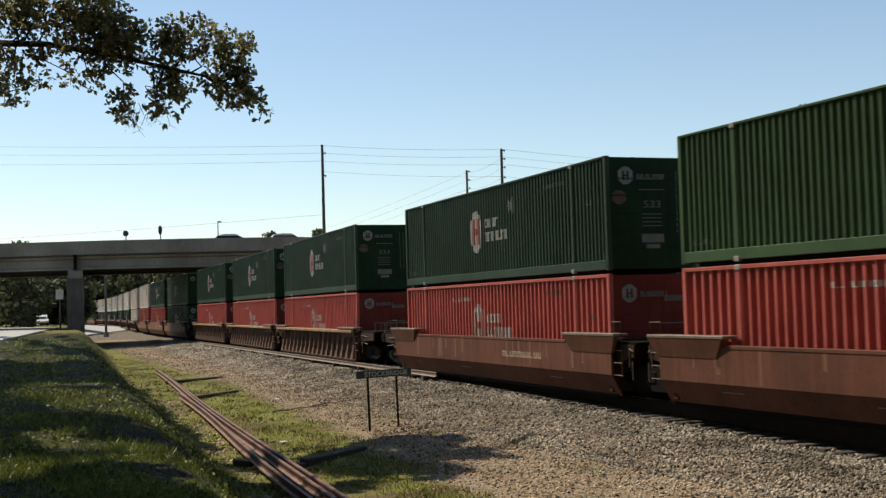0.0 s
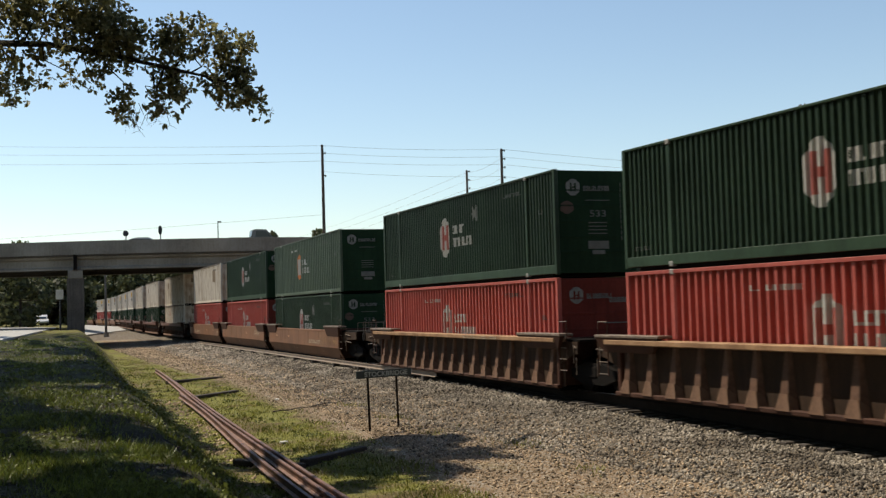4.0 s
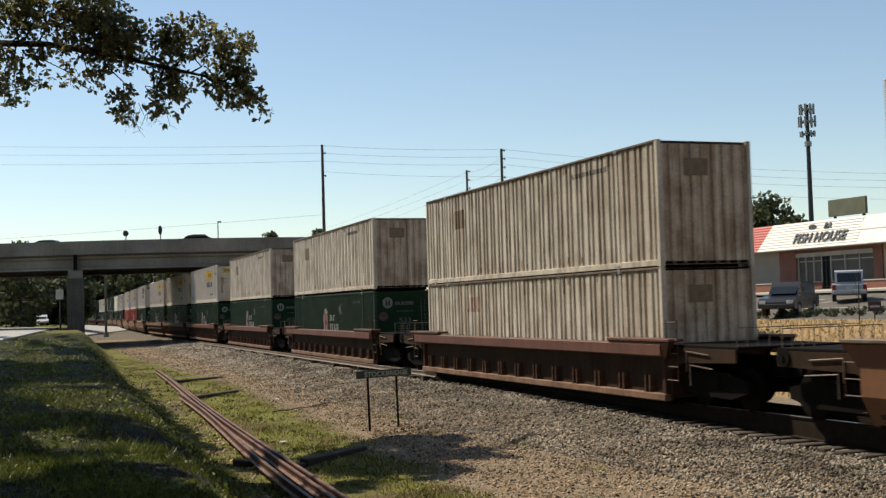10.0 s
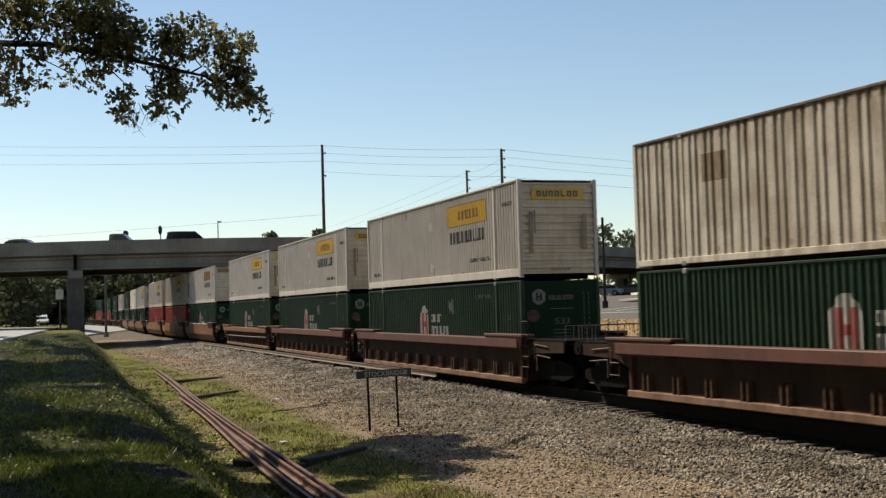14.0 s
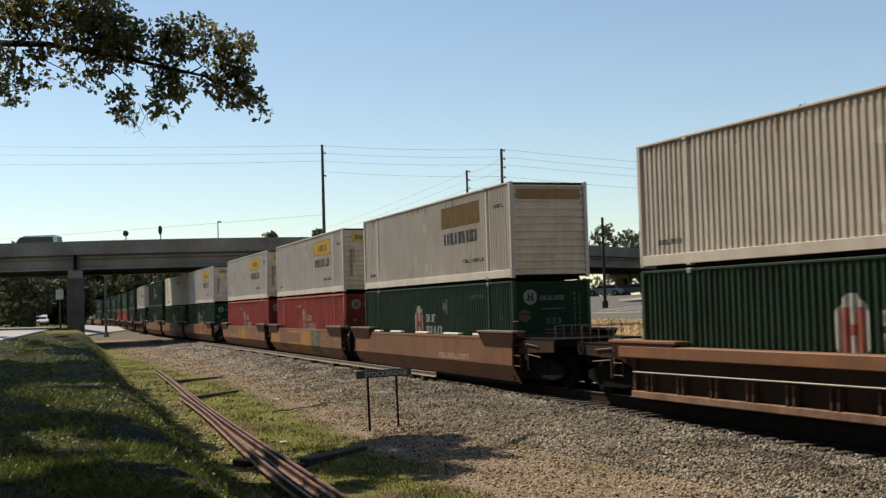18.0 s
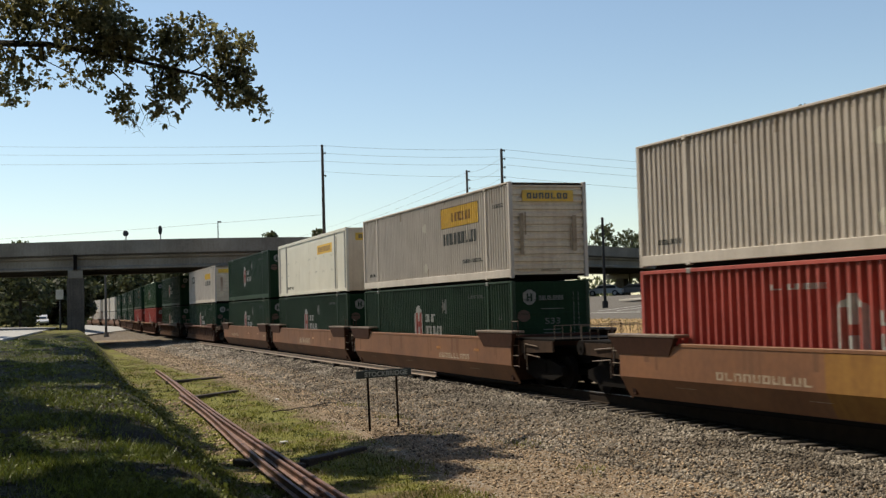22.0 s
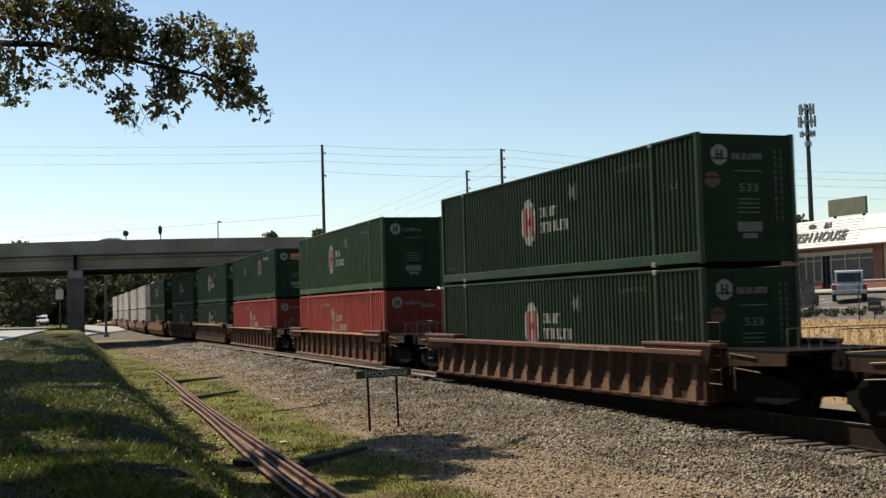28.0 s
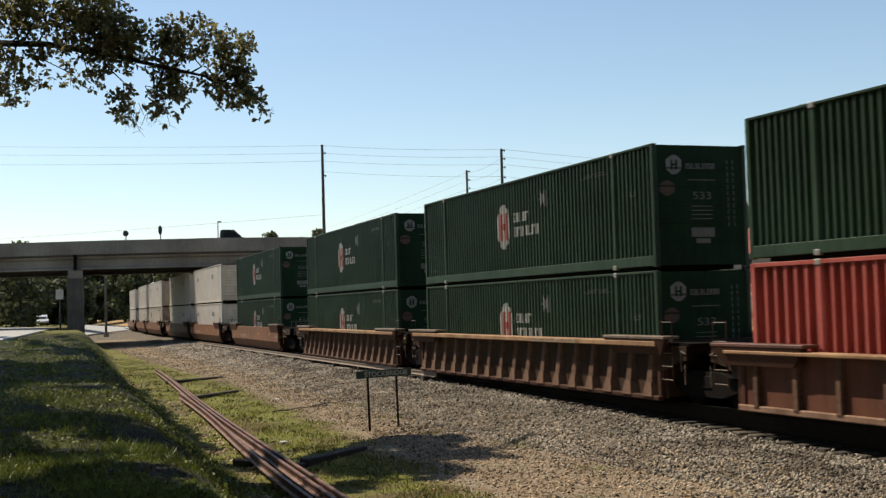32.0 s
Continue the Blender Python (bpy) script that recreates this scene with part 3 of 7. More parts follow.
def container(kind):
    """A 53-foot container, origin under the middle of its floor. Built once a kind, then copied."""
    if kind in PROTO:
        return PROTO[kind]
    rng = random.Random(len(PROTO) + 3)
    body = BODY[kind]
    th = thing("container", LABELS[kind], "freight container", "containers of the train")
    h, w = CL / 2, CW / 2
    style = STYLES[RIBS[kind]]
    post = 6.06
    tall = kind in ("green", "green_light", "green_orange", "white", "white_dark", "white_box")
    sections = [(-h + 0.12, -post - 0.07), (-post + 0.07, post - 0.07), (post + 0.07, h - 0.12)]
    pts = []
    for a, b in sections:
        pts += corrugation(a, b, *style)
    near = lambda x, d, z: (x, -w + 0.035 + d, z)
    far = lambda x, d, z: (-x, w - 0.035 - d, z)
    for place in (near, far):
        bm = bmesh.new()
        for a, b in sections:
            profile_wall(bm, corrugation(a, b, *style), 0.24 if tall else 0.14, CH - (0.045 if kind != "cream" else 0.10), place)
        part("side_wall", bm, body, th)
    # roof, floor, rails and posts
    bm = bmesh.new()
    profile_wall(bm, corrugation(-h + 0.1, h - 0.1, 0.6, 0.5, 0.015, 0.03), -w + 0.05, w - 0.05, lambda x, d, z: (x, z, CH - 0.02 - d))
    part("roof", bm, body, th)
    part("floor", new_box(-h + 0.05, h - 0.05, -w + 0.05, w - 0.05, 0.06, 0.13), NEAR_BLACK, th)
    # solid slab for the cross-members, added to keep daylight out of the gap
    part("underframe", new_box(-h + 0.5, h - 0.5, -w + 0.12, w - 0.12, -0.065, 0.07), NEAR_BLACK, th)
    for sy in (-1, 1):
        part("top_rail", new_box(-h + 0.05, h - 0.05, *sorted((sy * w, sy * (w - 0.07))), CH - (0.15 if kind == "cream" else 0.085 if kind == "red" else 0.055), CH, 0.008), STAINED_RAIL if "beige" in kind else body, th)
        part("bottom_rail", new_box(-h + 0.05, h - 0.05, *sorted((sy * w, sy * (w - 0.07))), 0.03, 0.27 if tall else 0.17, 0.008), body, th)
        for sx in (-1, 1):
            part("corner_post", new_box(*sorted((sx * h, sx * (h - 0.14))), *sorted((sy * w, sy * (w - 0.12))), 0.0, CH, 0.012), body, th)
            part("lifting_post", new_box(sx * post - 0.075, sx * post + 0.075, *sorted((sy * (w - 0.012), sy * (w - 0.07))), 0.0, CH + 0.004, 0.012), body, th)
            for zz in (0.0, CH - 0.10):
                part("corner_casting", new_box(sx * post - 0.09, sx * post + 0.09, *sorted((sy * (w + 0.008), sy * (w - 0.10))), zz - 0.012, zz + 0.11, 0.015), CASTING if kind not in ("white", "cream") else body, th, "bare metal lifting casting")
    # ends
    for sx, nm in ((1, "end_wall"), (-1, "door_end")):
        bm = bmesh.new()
        if "beige" in kind:
            profile_wall(bm, corrugation(-w + 0.12, w - 0.12, 0.30, 0.4, 0.05, 0.04), 0.05, CH - 0.08, lambda q, d, z: (sx * (h - 0.05 - d), q * sx, z))
            part(nm, bm, RUSTY if sx > 0 else body, th, "rust-streaked corrugated end")
        elif kind in ("white", "white_dark", "white_box", "white_plain"):
            prof = corrugation(0.10, CH - 0.10, 0.23, 0.34, 0.045, 0.025)
            rows = [(bm.verts.new((sx * (h - 0.04 - d), -w + 0.1, z)), bm.verts.new((sx * (h - 0.04 - d), w - 0.1, z))) for z, d in prof]
            for (a, b), (c, e) in zip(rows, rows[1:]):
                bm.faces.new((a, b, e, c))
            part(nm, bm, WHITE_END, th)
        else:
            box(bm, *sorted((sx * (h - 0.02), sx * (h - 0.07))), -w + 0.1, w - 0.1, 0.03, CH - 0.03, 0.01)
            # red and green ends take the paint that holds their shade
            part(nm, bm, WHITE_END if kind == "cream" else RED_END if kind == "red" else GREEN_END, th, "painted end wall")
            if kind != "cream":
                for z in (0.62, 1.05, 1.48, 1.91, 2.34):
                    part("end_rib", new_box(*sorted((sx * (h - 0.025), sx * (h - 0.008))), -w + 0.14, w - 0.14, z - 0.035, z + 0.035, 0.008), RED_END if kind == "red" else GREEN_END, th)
        if sx < 0:
            for q in (-0.75, -0.3, 0.3, 0.75):
                part("locking_bar", rod(bmesh.new(), (-h + 0.0, q, 0.1), (-h + 0.0, q, CH - 0.1), 0.022, n=6), body, th)
    # marks on the sides
    marks = []
    if kind in ("green", "green_light", "red", "olive"):
        tone = LOGO_ORANGE if kind == "olive" else LOGO_WHITE
        cx, cz = (-0.95, 1.58) if kind != "olive" else (-1.3, 1.5)
        marks.append(("emblem", oval(cx, cz, 0.45, 0.68), tone, 0.005))
        marks.append(("emblem_bar", [(cx - 0.29, cx - 0.09, cz - 0.42, cz + 0.42), (cx + 0.09, cx + 0.29, cz - 0.42, cz + 0.42), (cx - 0.09, cx + 0.09, cz - 0.10, cz + 0.10)], LOGO_RED if kind != "olive" else LOGO_WHITE, 0.009))
        marks.append(("lettering", letters(rng, cx + 0.75, cx + 1.9, cz + 0.08, cz + 0.36, 4) + letters(rng, cx + 0.75, cx + 2.6, cz - 0.36, cz - 0.06, 7), LOGO_WHITE, 0.005))
        marks.append(("lettering", letters(rng, 4.3, 5.7, 2.44, 2.55, 9, 0.2) + letters(rng, 6.8, 7.2, 1.75, 1.88, 3, 0.2) + letters(rng, -7.7, -6.9, 0.42, 0.52, 6, 0.2), END_MARK, 0.005))
        marks.append(("small_emblem", [(1.9 + q * (0.13 - 0.026 * i) + g - 0.013, 1.9 + q * (0.13 - 0.026 * i) + g + 0.013, 2.2 - 0.045 * i - 0.03, 2.2 + 0.045 * i + 0.03) for i in range(6) for q in (-1, 1) for g in (-0.14, 0.14)], EMBLEM_GREY, 0.005) if kind.startswith("green") else ("lettering", letters(rng, -3.4, -1.6, 2.36, 2.48, 10), LOGO_WHITE, 0.005))
    if kind == "green_orange":
        marks.append(("mark", [(2.2, 3.5, 1.5, 2.42)], mat("faded_orange_panel", (0.30, 0.13, 0.05), (0.2, 0.1, 0.045), rough=0.6, scale=4), 0.005))
        marks.append(("lettering", letters(rng, 2.35, 3.35, 1.7, 2.2, 4, 0.34), END_MARK, 0.009))
        marks.append(("small_emblem", [(-2.9 + q * (0.13 - 0.026 * i) + g - 0.013, -2.9 + q * (0.13 - 0.026 * i) + g + 0.013, 1.9 - 0.045 * i - 0.03, 1.9 + 0.045 * i + 0.03) for i in range(6) for q in (-1, 1) for g in (-0.14, 0.14)], EMBLEM_GREY, 0.005))
        marks.append(("lettering", letters(rng, 4.3, 5.9, 2.35, 2.52, 9), LOGO_WHITE, 0.005))
    if kind in ("white", "white_dark"):
        top = LOGO_YELLOW if kind == "white" else FADED_MARK
        marks.append(("mark", [(1.85, 5.4, 1.9, 2.58)], top, 0.005))
        marks.append(("lettering", letters(rng, 2.9, 4.7, 2.08, 2.38, 7, 0.30), FADED_MARK, 0.009))
        marks.append(("mark_frame", [(1.85, 5.4, 1.88, 1.90), (1.85, 5.4, 2.58, 2.60), (1.83, 1.85, 1.88, 2.60), (5.4, 5.42, 1.88, 2.60)], LOGO_DARK, 0.005))
        marks.append(("lettering", letters(rng, 2.05, 5.25, 1.30, 1.70, 12, 0.34), LOGO_DARK, 0.005))
        marks.append(("small_emblem", oval(0.0, 2.05, 0.2, 0.16), CREAM, 0.005))
        marks.append(("small_emblem", oval(0.05, 0.6, 0.2, 0.16), CREAM, 0.005))
        marks.append(("lettering", letters(rng, 3.9, 5.7, 0.62, 0.74, 10) + letters(rng, 6.6, 7.5, 2.2, 2.32, 5) + letters(rng, -7.3, -6.3, 0.5, 0.62, 6), LOGO_DARK, 0.005))
    if kind == "white_box":
        marks.append(("mark", [(-6.3, -4.2, 1.85, 2.4)], LOGO_DARK, 0.005))
        marks.append(("lettering", letters(rng, -5.9, -4.6, 1.97, 2.28, 4, 0.34), CREAM, 0.009))
        marks.append(("mark", [(2.2, 5.4, 1.95, 2.4)], LOGO_YELLOW, 0.005))
        marks.append(("lettering", letters(rng, 2.3, 5.3, 1.45, 1.8, 9, 0.4), LOGO_DARK, 0.005))
    if kind == "white_plain":
        marks.append(("lettering", letters(rng, 2.6, 4.2, 1.9, 2.25, 4, 0.3), CASTING, 0.005))
        marks.append(("lettering", letters(rng, -6.4, -5.2, 1.9, 2.25, 3, 0.3), CASTING, 0.005))
    if kind == "cream":
        marks.append(("mark", [(2.0, 5.2, 1.95, 2.40)], LOGO_YELLOW, 0.005))
        marks.append(("lettering", letters(rng, 2.25, 4.95, 2.05, 2.30, 8, 0.34), FADED_MARK, 0.009))
        marks.append(("rivet", [(x + q, x + q + 0.07, z, z + 0.1) for x in (-7.4, -5.5, -3.3, 0.0, 1.5, 3.2, 4.9) for q in (0.0, 0.24) for z in (1.05, 1.75)], CASTING, 0.005))
    if kind == "beige_lettered":
        marks.append(("lettering", letters(rng, -4.5, -3.1, 1.95, 2.42, 3, 0.28), mat("faded_red_lettering", (0.34, 0.17, 0.12), (0.40, 0.30, 0.24), rough=0.7, scale=4, amount=0.9), 0.005))
    elif "beige" in kind:
        marks.append(("patch", [(-5.3, -4.4, 1.75, 2.35)] if kind == "beige" else [(3.6, 5.0, 1.6, 2.5)], mat("brown_patch", (0.15, 0.10, 0.06), (0.24, 0.18, 0.12), rough=0.8, scale=5), 0.005))
        marks.append(("lettering", letters(rng, 3.6, 5.6, 2.46, 2.58, 10), LOGO_DARK, 0.005))
    if "beige" in kind or kind in ("white", "white_dark", "white_box"):
        runs = []
        for k in range(46 if "beige" in kind else 18):
            x, ww, ln = rng.uniform(-h + 0.3, h - 0.4), rng.uniform(0.03, 0.13), rng.uniform(0.1, 0.5) * rng.random()
            runs.append((x, x + ww, CH - 0.05 - ln - 0.1, CH - 0.05) if k % 3 else (x, x + ww, 0.25, 0.32 + ln * 0.6))
        if "beige" in kind:
            runs += [(x, x + rng.uniform(0.2, 0.9), CH - 0.05 - rng.uniform(0.03, 0.12), CH - 0.05) for x in np.arange(-h + 0.3, h - 1.0, 0.8)]
        marks.append(("dirt_run", runs, STAIN if "beige" in kind else PALE_STAIN, 0.004))
    for nm, cells, m_, lift in marks:
        for place in (near, far):
            bm = bmesh.new()
            if cells[0] == "oval":
                oval_mark(bm, pts, *cells[1:], place, lift)
            else:
                decal(bm, pts, cells, place, lift)
            ob = part(nm, bm, m_, th)
            if len(cells) > 1 and cells[0] != "oval":
                ob["kind"] = "stuff"
    # marks on the leading end
    ex = h - 0.018
    end = lambda q, d, z: (ex + (0.006 if "beige" not in kind else -0.02) - d, q, z)
    cells, m_ = [], END_MARK
    if kind in ("green", "green_light", "red", "olive", "green_orange"):
        part("emblem", (lambda b: (oval_mark(b, [(-9, 0), (9, 0)], -0.72, 2.42, 0.21, 0.23, end, 0.004), b)[1])(bmesh.new()), EMBLEM_GREY, th)
        if kind == "green_orange":
            part("mark", (lambda b: (decal(b, [(-9, 0), (9, 0)], [(-0.32, 0.22, 2.24, 2.58)], end, 0.003), b)[1])(bmesh.new()), LOGO_ORANGE, th, "orange panel on the end")
        part("emblem_bar", (lambda b: (decal(b, [(-9, 0), (9, 0)], [(-0.81, -0.76, 2.30, 2.54), (-0.68, -0.63, 2.30, 2.54), (-0.76, -0.68, 2.40, 2.44)], end, 0.010), b)[1])(bmesh.new()), GREEN_END if kind != "red" else RED_END, th)
        cells = letters(rng, -0.40, 0.42, 2.32, 2.46, 9) 
        if kind == "green":
            cells += [(q, q + 0.022, z, z + 0.10) for q in (0.74, 0.90) for z in np.arange(0.95, 2.45, 0.15)]
        if kind != "red":
            cells += [(-0.30, 0.34, 0.70, 0.92), (-0.18, 0.22, 0.55, 0.66), (-0.35, 0.4, 2.05, 2.07)] + [(-0.28, 0.30, z, z + 0.022) for z in (1.12, 1.22, 1.32, 1.42)]
        else:
            cells += letters(rng, 0.3, 0.9, 2.2, 2.34, 5) + [(0.1, 0.9, 1.62, 1.65)]
    if kind == "green":
        word_sign(th, "533", 0.26, END_MARK, "pale stencilled figures", Matrix.Translation((ex + 0.008, -0.24, 1.60)) @ Matrix.Rotation(radians(90), 4, "Z") @ Matrix.Rotation(radians(90), 4, "X"), 0.5)
        part("hazard_mark", (lambda b: (oval_mark(b, [(-9, 0), (9, 0)], -0.92, 1.86, 0.2, 0.18, end, 0.004), b)[1])(bmesh.new()), FADED_RED, th, "faded red diamond mark")
    if kind in ("white", "cream"):
        part("mark", (lambda b: (decal(b, [(-9, 0), (9, 0)], [(-0.85, 0.85, 2.32, 2.66)], end, 0.004), b)[1])(bmesh.new()), LOGO_YELLOW, th)
        m_ = LOGO_DARK
        cells = letters(rng, -0.7, 0.7, 2.4, 2.58, 7, 0.3)
        if kind == "white":
            bm = bmesh.new()
            decal(bm, [(-9, 0), (9, 0)], [(-0.96, -0.84, 0.7, 1.95), (-0.80, -0.75, 1.3, 2.0), (0.80, 0.93, 0.8, 1.9), (0.70, 0.75, 0.9, 1.5), (-0.3, 0.35, 0.2, 0.26)], end, 0.004)
            part("rust_stain", bm, STAIN, th)["kind"] = "stuff"
    if kind == "white_dark":
        m_, cells = FADED_MARK, [(-1.05, 1.05, 2.38, 2.70)]
    if kind == "white_box":
        part("mark", (lambda b: (decal(b, [(-9, 0), (9, 0)], [(-1.0, 1.0, 2.35, 2.66)], end, 0.004), b)[1])(bmesh.new()), LOGO_YELLOW, th)
        m_, cells = RUSTY, [(-0.85, -0.65, 0.9, 2.0), (0.7, 0.95, 0.6, 2.1)]
    if "beige" in kind:
        m_, cells = mat("brown_patch", (0.15, 0.10, 0.06)), [(-0.55, 0.1, 2.1, 2.5)]
    if cells:
        bm = bmesh.new()
        decal(bm, [(-9, 0), (9, 0)], cells, end, 0.008)
        part("end_lettering" if m_ is not RUSTY else "rust_stain", bm, m_, th)["kind"] = "stuff"
    if "beige" in kind:
        for ob in th.children:
            if "mark" not in ob.name:
                ob.scale.z = 1.026
    if kind == "cream":
        word_sign(th, "TOP LIFT ONLY", 0.20, LOGO_DARK, "dark stencilled words", Matrix.Translation((-5.62, -w + 0.025, 0.36)) @ Matrix.Rotation(radians(90), 4, "X"), 1.75)
        for x in (-7.7, -5.78, 5.78, 7.7):
            part("seam_strip", new_box(x - 0.09, x + 0.09, -w + 0.010, -w + 0.036, 0.15, CH - 0.12, 0.006), CASTING, th, "grey seam strip")
    PROTO[kind] = th
    return th


CAR_LABELS = {
    "sheet": "brown smooth-sided railway well car with white stencilled markings",
    "dark_sheet": "dark maroon smooth-sided railway well car with end platforms",
    "scrawled_sheet": "ochre and brown patched railway well car with a sprayed scrawl",
    "padded_sheet": "brown smooth-sided railway well car with pale pads on its sill",
    "fore_sheet": "brown smooth-sided railway well car with a long stencilled marking",
    "worn_sheet": "scraped brown smooth-sided railway well car with amber reflectors",
    "plate_sheet": "brown smooth-sided railway well car with a white bordered marking",
    "mid_plate_sheet": "brown smooth-sided railway well car with a white bordered marking",
    "ochre_sheet": "streaked brown railway well car with one ochre repainted panel",
    "ribbed": "brown railway well car with close tapered side ribs",
    "red_beam": "red-brown railway well car with a deep top beam over short ribs",
    "panel": "red-brown railway well car with widely spaced upright ribs",
    "red_ribbed": "red-brown railway well car with close tapered side ribs",
    "beam": "brown railway well car with a deep top beam over open ribs",
}


# number: start, end and foot of the stencilled bars; plate: the same inside a pale border
NUMBER = {"sheet": (-4.9, -1.9, 0.74), "fore_sheet": (2.25, 5.2, 0.66), "worn_sheet": (2.25, 4.95, 0.74), "ochre_sheet": (-4.7, -1.6, 0.68), "padded_sheet": (2.2, 5.1, 0.66), "dark_sheet": (1.8, 4.6, 0.86)}
PLATE = {"plate_sheet": (5.2, 6.9, 0.95), "mid_plate_sheet": (-1.0, 1.4, 0.74)}


def sheet_marks(th, kind, rng, w):
    """Paint patches, scrapes, reflectors and stencils on the near side of a smooth-sided well car."""
    def skin(x, d, z):
        return (x, -w + (0.27 * (0.60 - z) / 0.50 if z < 0.60 else 0.0) + d, z)

    def skin_mark(name, cells, material, lift, label=""):
        bm = bmesh.new()
        for x0, x1, z0, z1 in cells:
            cuts = [z0] + ([0.60] if z0 < 0.60 < z1 else []) + [z1]
            for za, zb in zip(cuts, cuts[1:]):
                bm.faces.new([bm.verts.new(skin(x, -lift, z)) for x, z in ((x0, za), (x1, za), (x1, zb), (x0, zb))])
        ob = part(name, bm, material, th, label)
        if len(cells) > 1:
            ob["kind"] = "stuff"

    if kind == "scrawled_sheet":
        skin_mark("repainted_panel", [(-8.4, 2.3, 0.10, 1.335)], OCHRE, 0.003, "ochre repainted panel")
        skin_mark("repainted_patch", [(-5.9, -3.6, 0.30, 1.33), (-3.55, -0.3, 0.72, 1.20)], PATCH_BROWN, 0.006, "brown repainted patches")
        skin_mark("scrawl_ground", [(2.35, 4.3, 0.28, 1.33)], SCRAWL_DARK, 0.006, "dull sprayed patch")
        bm = bmesh.new()
        for k in range(13):
            cx, cz, r = 2.5 + 1.7 * rng.random(), 0.55 + 0.55 * rng.random(), 0.14 + 0.2 * rng.random()
            a0, turn = rng.uniform(0, 6.28), rng.uniform(1.6, 3.4)
            ring = []
            for i in range(9):
                a = a0 + turn * i / 8
                q = [(min(max(cx + math.cos(a) * (r + e) * 1.3, 2.3), 4.4), min(max(cz + math.sin(a) * (r + e) * 1.5, 0.2), 1.32)) for e in (0.0, 0.028)]
                ring.append([bm.verts.new(skin(x, -0.010, z)) for x, z in q])
            for (va, vb), (vc, vd) in zip(ring, ring[1:]):
                bm.faces.new((va, vc, vd, vb))
        part("scrawl", bm, SCRAWL, th, "pale green sprayed scrawl")["kind"] = "stuff"
    if kind == "ochre_sheet":
        skin_mark("repainted_panel", [(-1.3, 1.6, 0.12, 1.335)], OCHRE, 0.003, "ochre repainted panel")
    if kind in ("ochre_sheet", "worn_sheet", "scrawled_sheet"):
        cells = []
        lo = 1.8 if kind == "ochre_sheet" else 4.6
        for k in range(60):
            x, zt = rng.uniform(lo, 8.2), rng.uniform(0.85, 1.33)
            cells.append((x, x + rng.uniform(0.02, 0.10), max(0.61, zt - rng.uniform(0.15, 0.6)), zt))
        skin_mark("scrape", cells, SCRAPE, 0.003, "pale scraped paint")
    # thin bright scratches under the knuckle and small reflectors
    skin_mark("scratch", [(x, x + rng.uniform(0.5, 1.0), z, z + 0.014) for x, z in ((-6.4, 0.42), (-1.9, 0.40), (4.9, 0.38))], STENCIL, 0.004, "bright scratches")
    if kind not in ("dark_sheet", "padded_sheet"):
        skin_mark("reflector", [(x, x + 0.42, 0.95, 1.03) for x in ((-6.4, -3.0) if kind == "worn_sheet" else (2.0, 5.6) if kind != "scrawled_sheet" else (4.8, 7.2))], REFLECTOR, 0.007, "dull amber reflector")
    skin_mark("rust_run", [(x, x + rng.uniform(0.05, 0.22), rng.uniform(0.62, 1.0), 1.335) for x in [rng.uniform(-8.0, 8.0) for k in range(16)]], RUST_RUN, 0.0025, "dark rust runs")
    if kind in NUMBER:
        x0, x1, z = NUMBER[kind]
        skin_mark("stencilled_marking", letters(rng, x0, x1, z, z + 0.17, 10, 0.22), STENCIL, 0.005, "faded white stencilled marking")
    if kind in PLATE:
        x0, x1, z = PLATE[kind]
        skin_mark("marking_border", [(x0 - 0.1, x1 + 0.1, z - 0.05, z - 0.03), (x0 - 0.1, x1 + 0.1, z + 0.20, z + 0.22), (x0 - 0.1, x0 - 0.08, z - 0.05, z + 0.22), (x1 + 0.08, x1 + 0.1, z - 0.05, z + 0.22)], STENCIL, 0.005, "pale painted border")
        skin_mark("stencilled_marking", letters(rng, x0, x1, z, z + 0.17, 7, 0.30), STENCIL, 0.005, "faded white stencilled marking")
    if kind in ("worn_sheet", "sheet"):
        skin_mark("end_mark", letters(rng, 7.7, 8.35, 0.82, 0.96, 3, 0.3), FADED_MARK if kind == "worn_sheet" else STENCIL, 0.008, "small stencilled mark")


